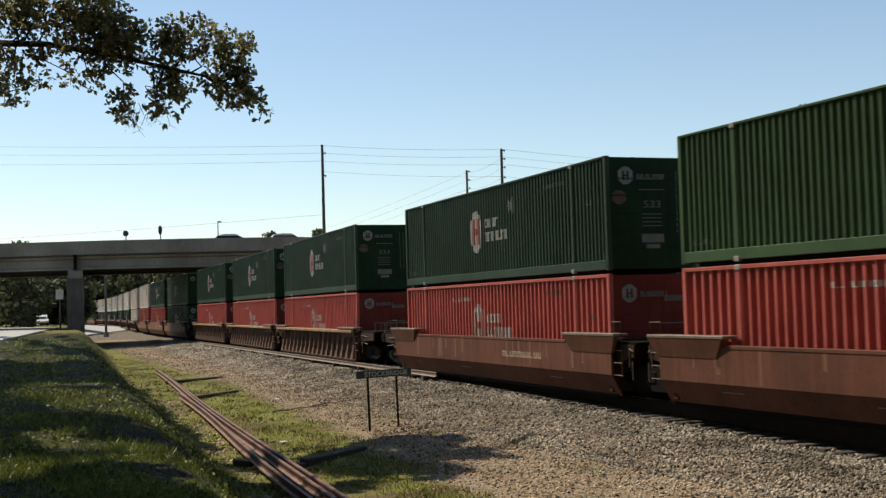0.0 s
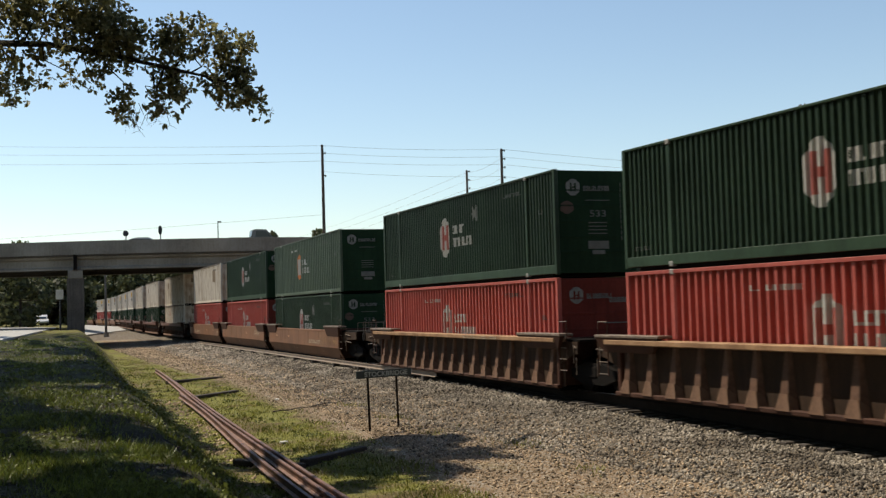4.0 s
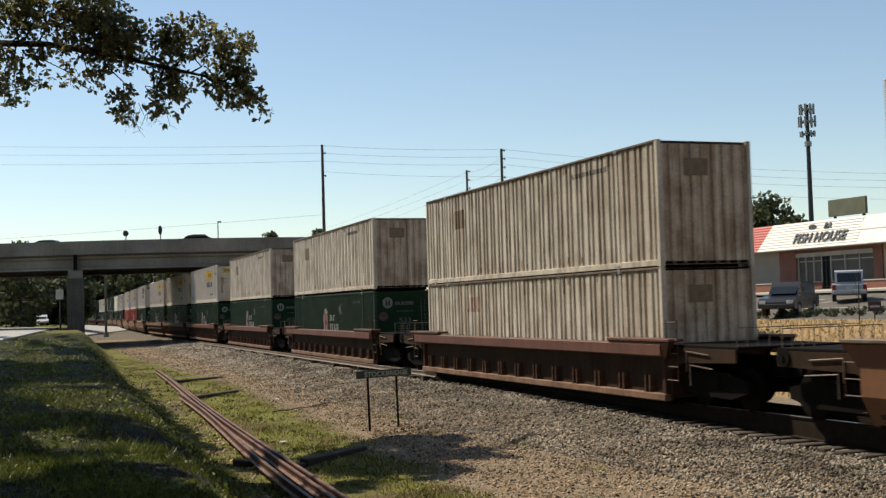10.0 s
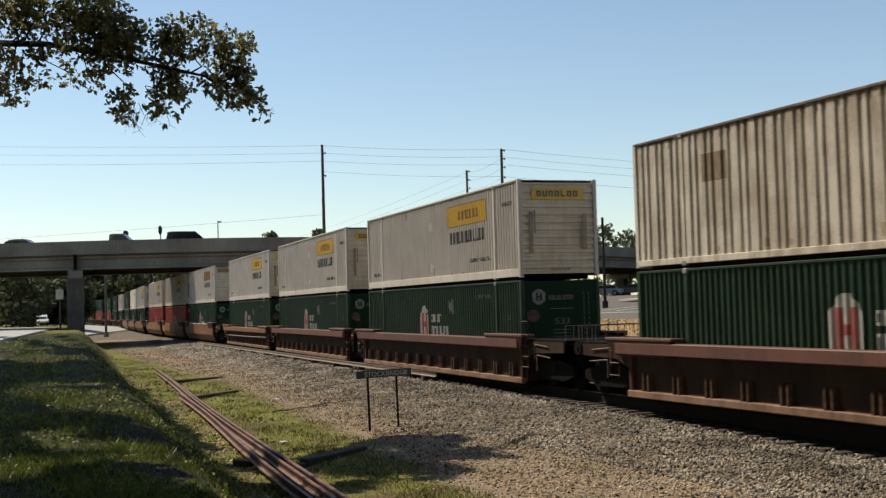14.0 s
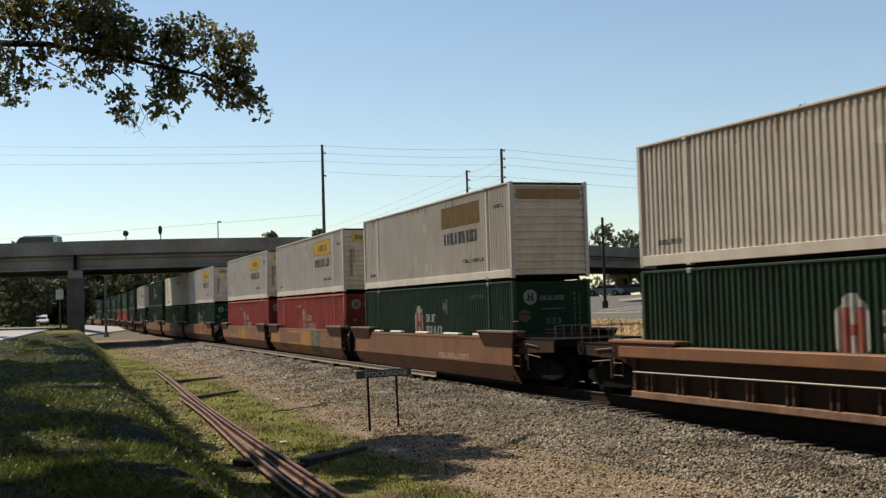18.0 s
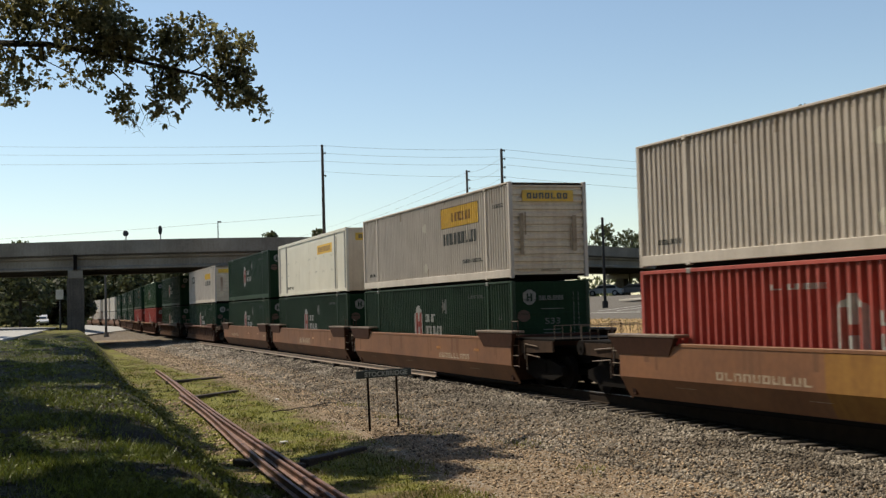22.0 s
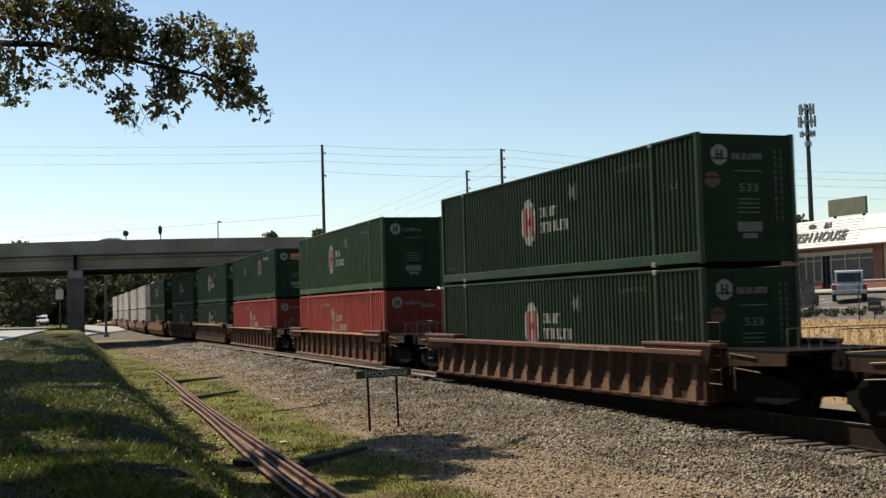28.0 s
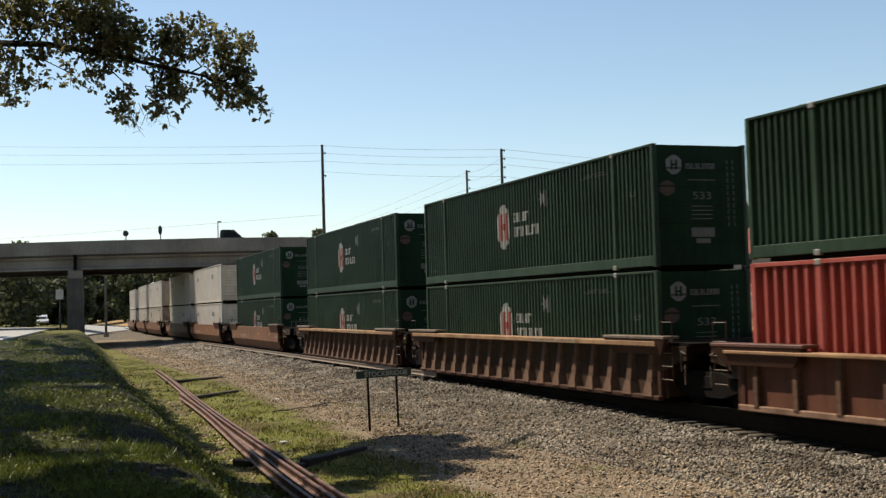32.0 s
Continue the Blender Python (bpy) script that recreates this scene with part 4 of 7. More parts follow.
def well_car(kind, art_front, art_rear):
    """A well car carrying one stack. Origin on the rail head under the middle of its load."""
    key = (kind, art_front, art_rear)
    if key in PROTO:
        return PROTO[key]
    rng = random.Random(len(PROTO) + 11)
    th = thing("well_car", CAR_LABELS[kind], "railway well car", "well cars of the train")
    col = {"dark_sheet": DARK_MAROON, "red_beam": REDBROWN, "panel": REDBROWN, "red_ribbed": REDBROWN}.get(kind, BROWN)
    h = CL / 2
    w = 1.61
    low = {"ribbed": 0.12, "red_ribbed": 0.28, "panel": 0.25, "red_beam": 0.19, "beam": 0.26}.get(kind, 0.15)
    lp = 0.06 if kind.endswith("sheet") else 0.8 * low
    for sy in (-1, 1):
        y = lambda a: sy * a
        if kind.endswith("sheet"):
            prof = [(y(w), 1.36), (y(w), 0.60), (y(w - 0.27), 0.10), (y(w - 0.28), 0.06), (y(w - 0.30), 0.10), (y(w - 0.05), 0.60), (y(w - 0.05), 1.36)]
            part("side_sheet", prism(bmesh.new(), prof, "x", -h - 0.55, h + 0.55), col, th)
            part("top_sill", new_box(-6.1, 6.1, *sorted((y(w + 0.012), y(w - 0.14))), 1.34, 1.42, 0.01), col, th)
            part("bottom_sill", new_box(-h - 0.4, h + 0.4, *sorted((y(w - 0.26), y(w - 0.36))), 0.03, 0.10, 0.01), NEAR_BLACK, th)
        elif kind in ("ribbed", "red_ribbed"):
            part("side_sheet", new_box(-h - 0.4, h + 0.4, *sorted((y(w - 0.27), y(w - 0.295))), 0.14, 1.47 - low), SHADE_BROWN, th, "recessed side sheet")
            part("top_sill", new_box(-h - 0.5, h + 0.5, *sorted((y(w + 0.10), y(w - 0.28))), 1.46 - low, 1.59 - low, 0.02), TAN_SILL if kind == "ribbed" else col, th)
            part("bottom_sill", new_box(-h - 0.3, h + 0.3, *sorted((y(w - 0.08), y(w - 0.24))), 0.09, 0.20, 0.02), MAROON, th)
            n = 17
            share = foot = None
            for i in range(n):
                x = -h + 0.2 + (CL - 0.4) * i / (n - 1)
                if share is None:
                    bm = bmesh.new()
                    lo = [(-0.24, y(w - 0.27)), (-0.15, y(w - 0.09)), (0.15, y(w - 0.09)), (0.24, y(w - 0.27))]
                    hi = [(-0.09, y(w - 0.27)), (-0.05, y(w - 0.22)), (0.05, y(w - 0.22)), (0.09, y(w - 0.27))]
                    a = [bm.verts.new((p[0], p[1], 0.19)) for p in lo]
                    b = [bm.verts.new((p[0], p[1], 1.47 - low)) for p in hi]
                    for j in range(4):
                        bm.faces.new((a[j], a[(j + 1) % 4], b[(j + 1) % 4], b[j]))
                    bm.faces.new(a[::-1])
                    bm.faces.new(b)
                    bmesh.ops.recalc_face_normals(bm, faces=bm.faces[:])
                    ob = part("rib", bm, RIB_PAINT, th)
                    share = ob.data
                    fb = bmesh.new()
                    q0 = [fb.verts.new((p_, y(q_), 0.17)) for p_, q_ in ((-0.28, w - 0.26), (-0.22, w - 0.05), (0.22, w - 0.05), (0.28, w - 0.26))]
                    q1 = [fb.verts.new((p_, y(q_), 0.50)) for p_, q_ in ((-0.17, w - 0.26), (-0.12, w - 0.10), (0.12, w - 0.10), (0.17, w - 0.26))]
                    for j in range(4):
                        fb.faces.new((q0[j], q0[(j + 1) % 4], q1[(j + 1) % 4], q1[j]))
                    fb.faces.new(q0[::-1])
                    fb.faces.new(q1)
                    bmesh.ops.recalc_face_normals(fb, faces=fb.faces[:])
                    ft = part("rib_foot", fb, RIB_LIT, th, "rib foot in a lighter, sunlit tone")
                    foot = ft.data
                else:
                    ob = new("rib", share)
                    ob.parent = th
                    ft = new("rib_foot", foot)
                    ft.parent = th
                ob.location.x = ft.location.x = x
        elif kind == "panel":
            part("side_sheet", new_box(-h - 0.4, h + 0.4, *sorted((y(w - 0.20), y(w - 0.23))), 0.14, 1.52 - low), DARK_MAROON, th, "recessed side sheet")
            part("top_sill", new_box(-h - 0.5, h + 0.5, *sorted((y(w + 0.10), y(w - 0.28))), 1.51 - low, 1.59 - low, 0.02), TAN_SILL, th)
            part("bottom_sill", new_box(-h - 0.3, h + 0.3, *sorted((y(w - 0.10), y(w - 0.24))), 0.09, 0.22, 0.02), LIT_SILL, th)
            share = None
            for i in range(14):
                if share is None:
                    ob = part("rib", new_box(-0.07, 0.07, *sorted((y(w - 0.08), y(w - 0.205))), 0.19, 1.515 - low, 0.01), RIB_PAINT, th)
                    share = ob.data
                else:
                    ob = new("rib", share)
                    ob.parent = th
                ob.location.x = -h + 0.3 + (CL - 0.6) * i / 13
        else:
            part("side_sheet", new_box(-h - 0.4, h + 0.4, *sorted((y(w - 0.27), y(w - 0.295))), 0.12, 1.40 - low), SHADE_BROWN, th, "recessed side sheet")
            part("top_sill", new_box(-h - 0.5, h + 0.5, *sorted((y(w + 0.09), y(w - 0.29))), 1.32 - low, 1.60 - low, 0.02), col, th)
            part("bottom_sill", new_box(-h - 0.3, h + 0.3, *sorted((y(w - 0.12), y(w - 0.29))), 0.09, 0.26, 0.02), LIT_SILL, th)
            share = None
            for i in range(13):
                for q in (-0.10, 0.10):
                    x = -h + 0.5 + (CL - 1.0) * i / 12 + q
                    if share is None:
                        ob = part("rib", new_box(-0.03, 0.03, *sorted((y(w - 0.13), y(w - 0.275))), 0.21, 0.68, 0.006), RIB_PAINT, th)
                        share = ob.data
                    else:
                        ob = new("rib", share)
                        ob.parent = th
                    ob.location.x = x
            if kind == "beam":
                part("brake_pipe", rod(bmesh.new(), (-h, y(w - 0.02), 0.72), (h, y(w - 0.02), 0.80), 0.02, n=6), PALE_TRIM, th, "pale brake pipe")
        if sy < 0 and "ribbed" in kind:
            bm = bmesh.new()
            decal(bm, [(-9, 0), (9, 0)], letters(rng, 1.8, 4.6, 1.475 - low, 1.575 - low, 12, 0.20), lambda x, d, z: (x, -w - 0.11 + d, z), 0.004)
            part("stencilled_marking", bm, STENCIL, th, "faded white stencilled marking")["kind"] = "stuff"
    if kind.endswith("sheet"):
        sheet_marks(th, kind, rng, w)
    if kind == "padded_sheet":
        for x, q in ((-5.3, 0.42), (-2.8, 0.68), (0.3, 0.66), (3.4, 0.76), (6.0, 0.55)):
            part("dunnage_pad", new_box(x - q, x + q, -w - 0.02, -w + 0.17, 1.425, 1.51, 0.03), CREAM, th, "pale padded strip on the sill")
    part("well_floor", new_box(-h, h, -1.32, 1.32, 0.0, 0.075), NEAR_BLACK, th)
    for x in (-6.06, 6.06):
        part("well_bearer", new_box(x - 0.15, x + 0.15, -1.30, 1.30, 0.075, 0.175), NEAR_BLACK, th)
    # ends: platform, bolster, bogie and coupler
    for sx, art in ((1, art_front), (-1, art_rear)):
        gap = 1.62 if art else 3.3
        end = h + gap
        for sy in (-1, 1):
            plat = new_box(*sorted((sx * (h - 2.0), sx * (h + 0.9))), *sorted((sy * 1.72, sy * 1.31)), 1.61 - lp, 1.68 - lp, 0.012)
            part("end_platform", plat, col if "beam" in kind else REDBROWN if kind in ("panel", "red_ribbed") else WORN, th, "worn steel end platform")
        for sy in (-1, 1):
            gus = bmesh.new()
            for (xa, za), (xb, zb) in (((h - 1.95, 1.61 - lp), (h - 1.6, 1.28 - low)), ((h + 0.6, 1.28 - low), (h + 0.9, 1.61 - lp))):
                hi, lo = ((xa, za), (xb, zb)) if za > zb else ((xb, zb), (xa, za))
                for (px_, pz_), out in ((hi, 1.71), (lo, w + 0.012)):
                    for yy in (out, w - 0.05):
                        gus.verts.new((sx * px_, sy * yy, pz_))
            bmesh.ops.convex_hull(gus, input=gus.verts[:])
            part("end_gusset", gus, MAROON if kind != "dark_sheet" else col, th)
        part("end_bulkhead", new_box(*sorted((sx * (h + 0.12), sx * (h + 0.28))), -1.45, 1.45, 0.15, 1.55 - lp, 0.02), MAROON, th)
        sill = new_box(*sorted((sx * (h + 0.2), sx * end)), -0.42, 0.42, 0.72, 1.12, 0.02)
        part("centre_sill", sill, NEAR_BLACK, th)
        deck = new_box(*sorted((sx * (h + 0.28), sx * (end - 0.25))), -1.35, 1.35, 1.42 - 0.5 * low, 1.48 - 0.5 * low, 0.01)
        part("end_deck", deck, NEAR_BLACK, th)
        apron = prism(bmesh.new(), [(sx * (h + 0.28), 1.42 - 0.5 * low), (sx * (h + 0.28), 0.75), (sx * (h + 0.9), 0.98), (sx * (end - 0.3), 1.05), (sx * (end - 0.3), 1.42 - 0.5 * low)], "y", -1.40, -1.34)
        # apron in the same brown that carries shade in its colour
        part("end_apron", apron, SHADE_BROWN, th)
        lad = bmesh.new()
        stile = bmesh.new()
        for q in (0.55, 1.0):
            rod(stile, (sx * (h + q), -1.55, 0.55), (sx * (h + q), -1.55, 1.95), 0.012, n=6)
        for z in (0.6, 0.9, 1.2, 1.5, 1.9):
            rod(lad, (sx * (h + 0.55), -1.55, z), (sx * (h + 1.0), -1.55, z), 0.012, n=6)
        part("ladder", lad, WORN, th, "thin steel rungs")["kind"] = "stuff"
        part("ladder_frame", stile, MAROON, th)["kind"] = "stuff"
        hose = bmesh.new()
        for q, z in ((1.15, 1.25), (1.30, 0.95)):
            rod(hose, (sx * (h + q), -1.43, z), (sx * (h + min(q + 0.9, gap - 0.3)), -1.43, z - 0.06), 0.016, n=5)
            rod(hose, (sx * (h + q), -1.43, z), (sx * (h + q), -1.43, z - 0.45), 0.014, n=5)
        part("grab_iron", hose, WORN, th, "worn pale grab irons")["kind"] = "stuff"
        if not art:
            rail = bmesh.new()
            rod(rail, (sx * (end - 0.35), -1.3, 1.45 - 0.5 * low), (sx * (end - 0.35), -1.3, 1.78), 0.012, n=6)
            rod(rail, (sx * (end - 0.35), 1.3, 1.45 - 0.5 * low), (sx * (end - 0.35), 1.3, 1.78), 0.012, n=6)
            rod(rail, (sx * (end - 0.35), -1.3, 1.78), (sx * (end - 0.35), 1.3, 1.78), 0.012, n=6)
            rod(rail, (sx * (end - 0.35), -0.5, 1.45 - 0.5 * low), (sx * (end - 0.35), -0.5, 1.78), 0.010, n=6)
            for q in (-1.05, -0.8, 0.5, 0.8, 1.05):
                rod(rail, (sx * (end - 0.35), q, 1.45 - 0.5 * low), (sx * (end - 0.35), q, 1.78), 0.010, n=6)
            part("handrail", rail, WORN, th)
            cp = new_box(*sorted((sx * (end - 0.1), sx * (end + 0.27))), -0.16, 0.16, 0.72, 1.02, 0.04)
            part("coupler", cp, NEAR_BLACK, th)
            if sx < 0:
                wheel = rod(rod(bmesh.new(), (0, -0.02, 0), (0, 0.02, 0), 0.19, n=14), (0, -0.05, 0), (0, 0.05, 0), 0.05)
                bw = part("brake_wheel", wheel, NEAR_BLACK, th)
                bw.location = (sx * (end - 0.5), -1.42, 1.22)
        if not art or sx > 0:
            c = sx * (h + (1.62 if art else 1.75))
            bg = part("bogie", prism(new_box(c - 0.25, c + 0.25, -1.15, 1.15, 0.42, 0.72, 0.03), [(c - 1.25, 0.62), (c - 1.25, 0.40), (c - 0.6, 0.24), (c + 0.6, 0.24), (c + 1.25, 0.40), (c + 1.25, 0.62), (c + 0.5, 0.80), (c - 0.5, 0.80)], "y", -1.12, -0.98), NEAR_BLACK, th)
            part("side_frame", prism(bmesh.new(), [(c - 1.25, 0.62), (c - 1.25, 0.40), (c - 0.6, 0.24), (c + 0.6, 0.24), (c + 1.25, 0.40), (c + 1.25, 0.62), (c + 0.5, 0.80), (c - 0.5, 0.80)], "y", 0.98, 1.12), NEAR_BLACK, bg)
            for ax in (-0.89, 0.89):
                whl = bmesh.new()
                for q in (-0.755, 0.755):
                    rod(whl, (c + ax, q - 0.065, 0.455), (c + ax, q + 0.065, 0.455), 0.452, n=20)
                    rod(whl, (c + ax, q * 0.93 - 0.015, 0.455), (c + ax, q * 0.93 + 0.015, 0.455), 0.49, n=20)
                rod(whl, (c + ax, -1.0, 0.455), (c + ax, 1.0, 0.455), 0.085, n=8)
                part("wheelset", whl, NEAR_BLACK, bg)
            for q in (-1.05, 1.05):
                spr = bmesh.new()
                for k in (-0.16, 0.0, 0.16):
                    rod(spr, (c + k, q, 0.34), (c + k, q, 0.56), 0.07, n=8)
                part("springs", spr, NEAR_BLACK, bg)
    PROTO[key] = th
    return th


# each stack: distance of its leading end at the start, upper box, lower box, well car
STACKS = [
    (32.78, "green_light", "red", "dark_sheet"), (13.34, "green", "red", "dark_sheet"),
    (-10.16, "green", "red", "ribbed"), (-29.37, "green", "red", "ribbed"), (-49.23, "green", "red", "ribbed"),
    (-72.61, "olive", "green", "worn_sheet"), (-91.73, "green", "red", "plate_sheet"), (-111.14, "beige_patched", "red", "sheet"),
    (-134.62, "beige", "beige_lettered", "red_beam"), (-157.76, "beige", "green", "red_beam"), (-181.02, "beige", "green", "red_beam"),
    (-203.86, "white", "green", "red_beam"), (-223.63, "white", "green", "red_beam"), (-242.94, "white", "green", "beam"),
    (-266.57, "white_dark", "green", "padded_sheet"), (-286.36, "white", "red", "scrawled_sheet"), (-305.76, "white", "red", "ochre_sheet"),
    (-329.43, "white", "green", "fore_sheet"), (-348.53, "cream", "green", "mid_plate_sheet"), (-368.02, "green", "green", "sheet"),
    (-391.33, "white_box", "green", "red_ribbed"), (-414.78, "green", "green", "red_ribbed"), (-438.18, "green_light", "red", "panel"),
    (-461.48, "green_orange", "red", "panel"), (-481.17, "green", "green", "ribbed"), (-500.80, "green", "green", "ribbed"),
    (-524.30, "green", "green", "sheet"), (-548.00, "white_plain", "white_plain", "sheet"), (-567.60, "white_plain", "white_plain", "sheet"),
    (-591.20, "white_plain", "beige", "sheet"), (-610.80, "white_plain", "white_plain", "sheet"), (-634.80, "white_plain", "white_plain", "sheet"),
]
MOVING = []


def run(t):
    """How far the train has run after t seconds."""
    return 14.825 * t + 0.02186 * t * t


def stack_pose(c, t):
    s = c + run(t)
    a, b = on_track(s), on_track(s - CL)
    mid = (a + b) / 2
    return Matrix.Translation(mid) @ Matrix.Rotation(math.atan2(a.y - b.y, a.x - b.x), 4, "Z")


def lay_train():
    used = set()
    for i, (c, up, low, car) in enumerate(STACKS):
        pf = STACKS[i - 1][0] - c if i else 23.5
        pr = c - STACKS[i + 1][0] if i + 1 < len(STACKS) else 23.5
        m = stack_pose(c, 0.0)
        for proto, lift in ((well_car(car, pf < 21.5, pr < 21.5), 0.0), (container(low), 0.18), (container(up), 0.18 + CH + (0.08 if "beige" in up else 0.085))):
            mm = m @ Matrix.Translation((0, 0, lift))
            if proto.name in used:
                ob = copy_thing(proto, mm)
            else:
                used.add(proto.name)
                proto.matrix_basis = mm
                ob = proto
            MOVING.append((ob, c, lift))


lay_train()


# ---- the overpass ----
BR = [(-600, 183), (-290, 130), (-116, 112), (-77, 108.5), (-40.0, 107), (-27.3, 107), (-14.7, 109.4), (-4.8, 115.7), (7.1, 127.7), (25.4, 154.2), (44.3, 185), (67.5, 224), (145, 352), (405, 786)]
BW = 17.5
BR_TOP = 9.17


def smooth_line(pts, n=6):
    """A Catmull-Rom curve through points in plan."""
    out = []
    P = [Vector(p) for p in pts]
    for i in range(len(P) - 1):
        a, b, c, d = P[max(i - 1, 0)], P[i], P[i + 1], P[min(i + 2, len(P) - 1)]
        for k in range(n):
            t = k / n
            out.append(0.5 * ((2 * b) + (c - a) * t + (2 * a - 5 * b + 4 * c - d) * t * t + (3 * b - a - 3 * c + d) * t ** 3))
    out.append(P[-1])
    return out


BRL = smooth_line(BR)


def deck_point(i, off):
    """The plan point off metres behind the near face at the i-th station."""
    a, b = BRL[max(i - 1, 0)], BRL[min(i + 1, len(BRL) - 1)]
    d = (b - a).normalized()
    return BRL[i] + Vector((-d.y, d.x)) * off


def sweep(prof, i0=0, i1=None):
    """Adds a bar along the overpass; prof: (offset behind the near face, z)."""
    bm = bmesh.new()
    last = None
    for i in range(i0, (i1 or len(BRL))):
        ring = [bm.verts.new((*deck_point(i, o), z)) for o, z in prof]
        if last:
            for k in range(len(prof)):
                bm.faces.new((last[k], last[(k + 1) % len(prof)], ring[(k + 1) % len(prof)], ring[k]))
        else:
            bm.faces.new(ring)
        last = ring
    bm.faces.new(last[::-1])
    bmesh.ops.recalc_face_normals(bm, faces=bm.faces[:])
    return bm


# concrete darkened for the underside, shade below the deck put into its colour
SHADE_CONCRETE = mat("shade_dark_concrete", (0.085, 0.075, 0.066), (0.055, 0.048, 0.042), rough=0.95, scale=0.6, fine=9, amount=0.7, streak=0.5, spec=0.1)


def build_overpass():
    th = thing("overpass", "weathered grey concrete road overpass on square piers", "bridge", kind="structure")
    T = BR_TOP
    part("parapet", sweep([(0, T - 1.22), (0, T), (0.28, T), (0.40, T - 0.85), (0.40, T - 1.22)]), CONCRETE, th)
    part("parapet", sweep([(BW, T - 1.22), (BW, T), (BW - 0.28, T), (BW - 0.40, T - 0.85), (BW - 0.40, T - 1.22)]), CONCRETE, th)
    part("deck", sweep([(0.42, T - 0.88), (BW - 0.42, T - 0.88), (BW - 0.42, T - 1.20), (0.42, T - 1.20)]), ASPHALT, th)
    part("deck_edge", sweep([(0.10, T - 1.22), (0.10, T - 1.36), (BW - 0.1, T - 1.36), (BW - 0.1, T - 1.22)]), SHADE_CONCRETE, th)
    for k in range(7):
        o = 0.35 + k * (BW - 1.6) / 6
        part("girder", sweep([(o, T - 1.38), (o + 0.9, T - 1.38), (o + 0.9, T - 1.55), (o + 0.58, T - 1.70), (o + 0.58, T - 2.28), (o + 0.75, T - 2.42), (o + 0.75, T - 2.58), (o + 0.15, T - 2.58), (o + 0.15, T - 2.42), (o + 0.32, T - 2.28), (o + 0.32, T - 1.70), (o, T - 1.55)]), CONCRETE if k in (0, 6) else SHADE_CONCRETE, th)
    # piers
    for x0 in (-79.0, -33.3, 14.0, 40.0):
        i = min(range(len(BRL)), key=lambda k: abs(BRL[k].x - x0))
        a = deck_point(i, 0.0)
        a = a + (BRL[i + 1] - BRL[i]) * ((x0 - a.x) / (BRL[i + 1] - BRL[i]).x)
        d = Vector((-0.30, 0.954)) if x0 < 10 else (deck_point(i, BW) - a).normalized()
        ang = math.atan2(d.y, d.x)
        for k, o in enumerate((1.0, 5.8, 10.2, 14.8)):
            c = a + d * o
            g = gz(c.x, c.y)
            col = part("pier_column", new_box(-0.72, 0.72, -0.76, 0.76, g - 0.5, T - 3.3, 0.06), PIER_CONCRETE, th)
            col.matrix_basis = Matrix.Translation((c.x, c.y, 0)) @ Matrix.Rotation(ang, 4, "Z")
        cap = part("pier_cap", new_box(0.2, BW - 0.2, -0.65, 0.65, T - 3.35, T - 2.60, 0.05), CONCRETE, th)
        cap.matrix_basis = Matrix.Translation((a.x, a.y, 0)) @ Matrix.Rotation(ang, 4, "Z")
        for o in (0.18,):
            joint = part("girder_joint", new_box(-0.02, 0.5, -0.16, 0.16, T - 2.60, T - 1.2), NEAR_BLACK, th, "dark stained girder joint")
            joint.matrix_basis = Matrix.Translation((a.x, a.y, 0)) @ Matrix.Rotation(ang, 4, "Z")
    return th


build_overpass()


def road_sign(x, y, z0, z1, w, hgt, material, label, round_=False):
    th = thing("road_sign", label, "road sign")
    th.location = (x, y, z0)
    part("post", rod(bmesh.new(), (0, 0, 0), (0, 0, z1 - z0), 0.06, n=8), GALV, th)
    bm = bmesh.new()
    n = 16 if round_ else 4
    pl = [(math.cos(2 * math.pi * (i + 0.5) / n) * w / 2 * (1 if round_ else 1.414), z1 - z0 + math.sin(2 * math.pi * (i + 0.5) / n) * hgt / 2 * (1 if round_ else 1.414)) for i in range(n)]
    prism(bm, pl, "y", -0.10, -0.07)
    part("panel", bm, material, th)
    return th


def overpass_fittings():
    dk = BR_TOP - 0.88
    road_sign(-33.4, 124.4, dk, 10.95, 0.62, 0.62, DARK_METAL, "small round dark sign on a post on the overpass", True)
    road_sign(-29.75, 124.4, dk, 11.2, 0.42, 0.98, DARK_METAL, "upright oval dark sign on a post on the overpass", True)
    th = thing("light_pole", "thin pole with a lamp head on the overpass", "light pole")
    th.location = (-23.6, 124.0, dk)
    part("pole", rod(bmesh.new(), (0, 0, 0), (0, 0, 3.6), 0.07, 0.05), GALV, th)
    part("lamp_head", new_box(-0.05, 0.35, -0.1, 0.1, 3.5, 3.66, 0.03), GALV, th)


overpass_fittings()


# ---- vehicles ----
def car_paint(name, c):
    return mat(name, c, tuple(v * 0.85 for v in c), rough=0.25, scale=0.8, spec=0.6, metal=0.1)


CAR_COLORS = {"black": car_paint("black_car_paint", (0.018, 0.02, 0.025)), "silver": car_paint("silver_car_paint", (0.42, 0.43, 0.44)), "white": car_paint("white_car_paint", (0.70, 0.70, 0.70)), "navy": car_paint("navy_car_paint", (0.02, 0.026, 0.06)), "grey": car_paint("grey_car_paint", (0.10, 0.10, 0.105))}
RUBBER = mat("tyre_rubber", (0.02, 0.02, 0.02), rough=0.9)
RIM = mat("wheel_rim", (0.4, 0.4, 0.41), rough=0.35, metal=0.7)
TAIL = mat("tail_lamp_glass", (0.35, 0.02, 0.015), rough=0.2)
HEADL = mat("headlamp_glass", (0.7, 0.7, 0.68), rough=0.1)
PLATE = mat("number_plate_blank", (0.6, 0.6, 0.58), rough=0.5)
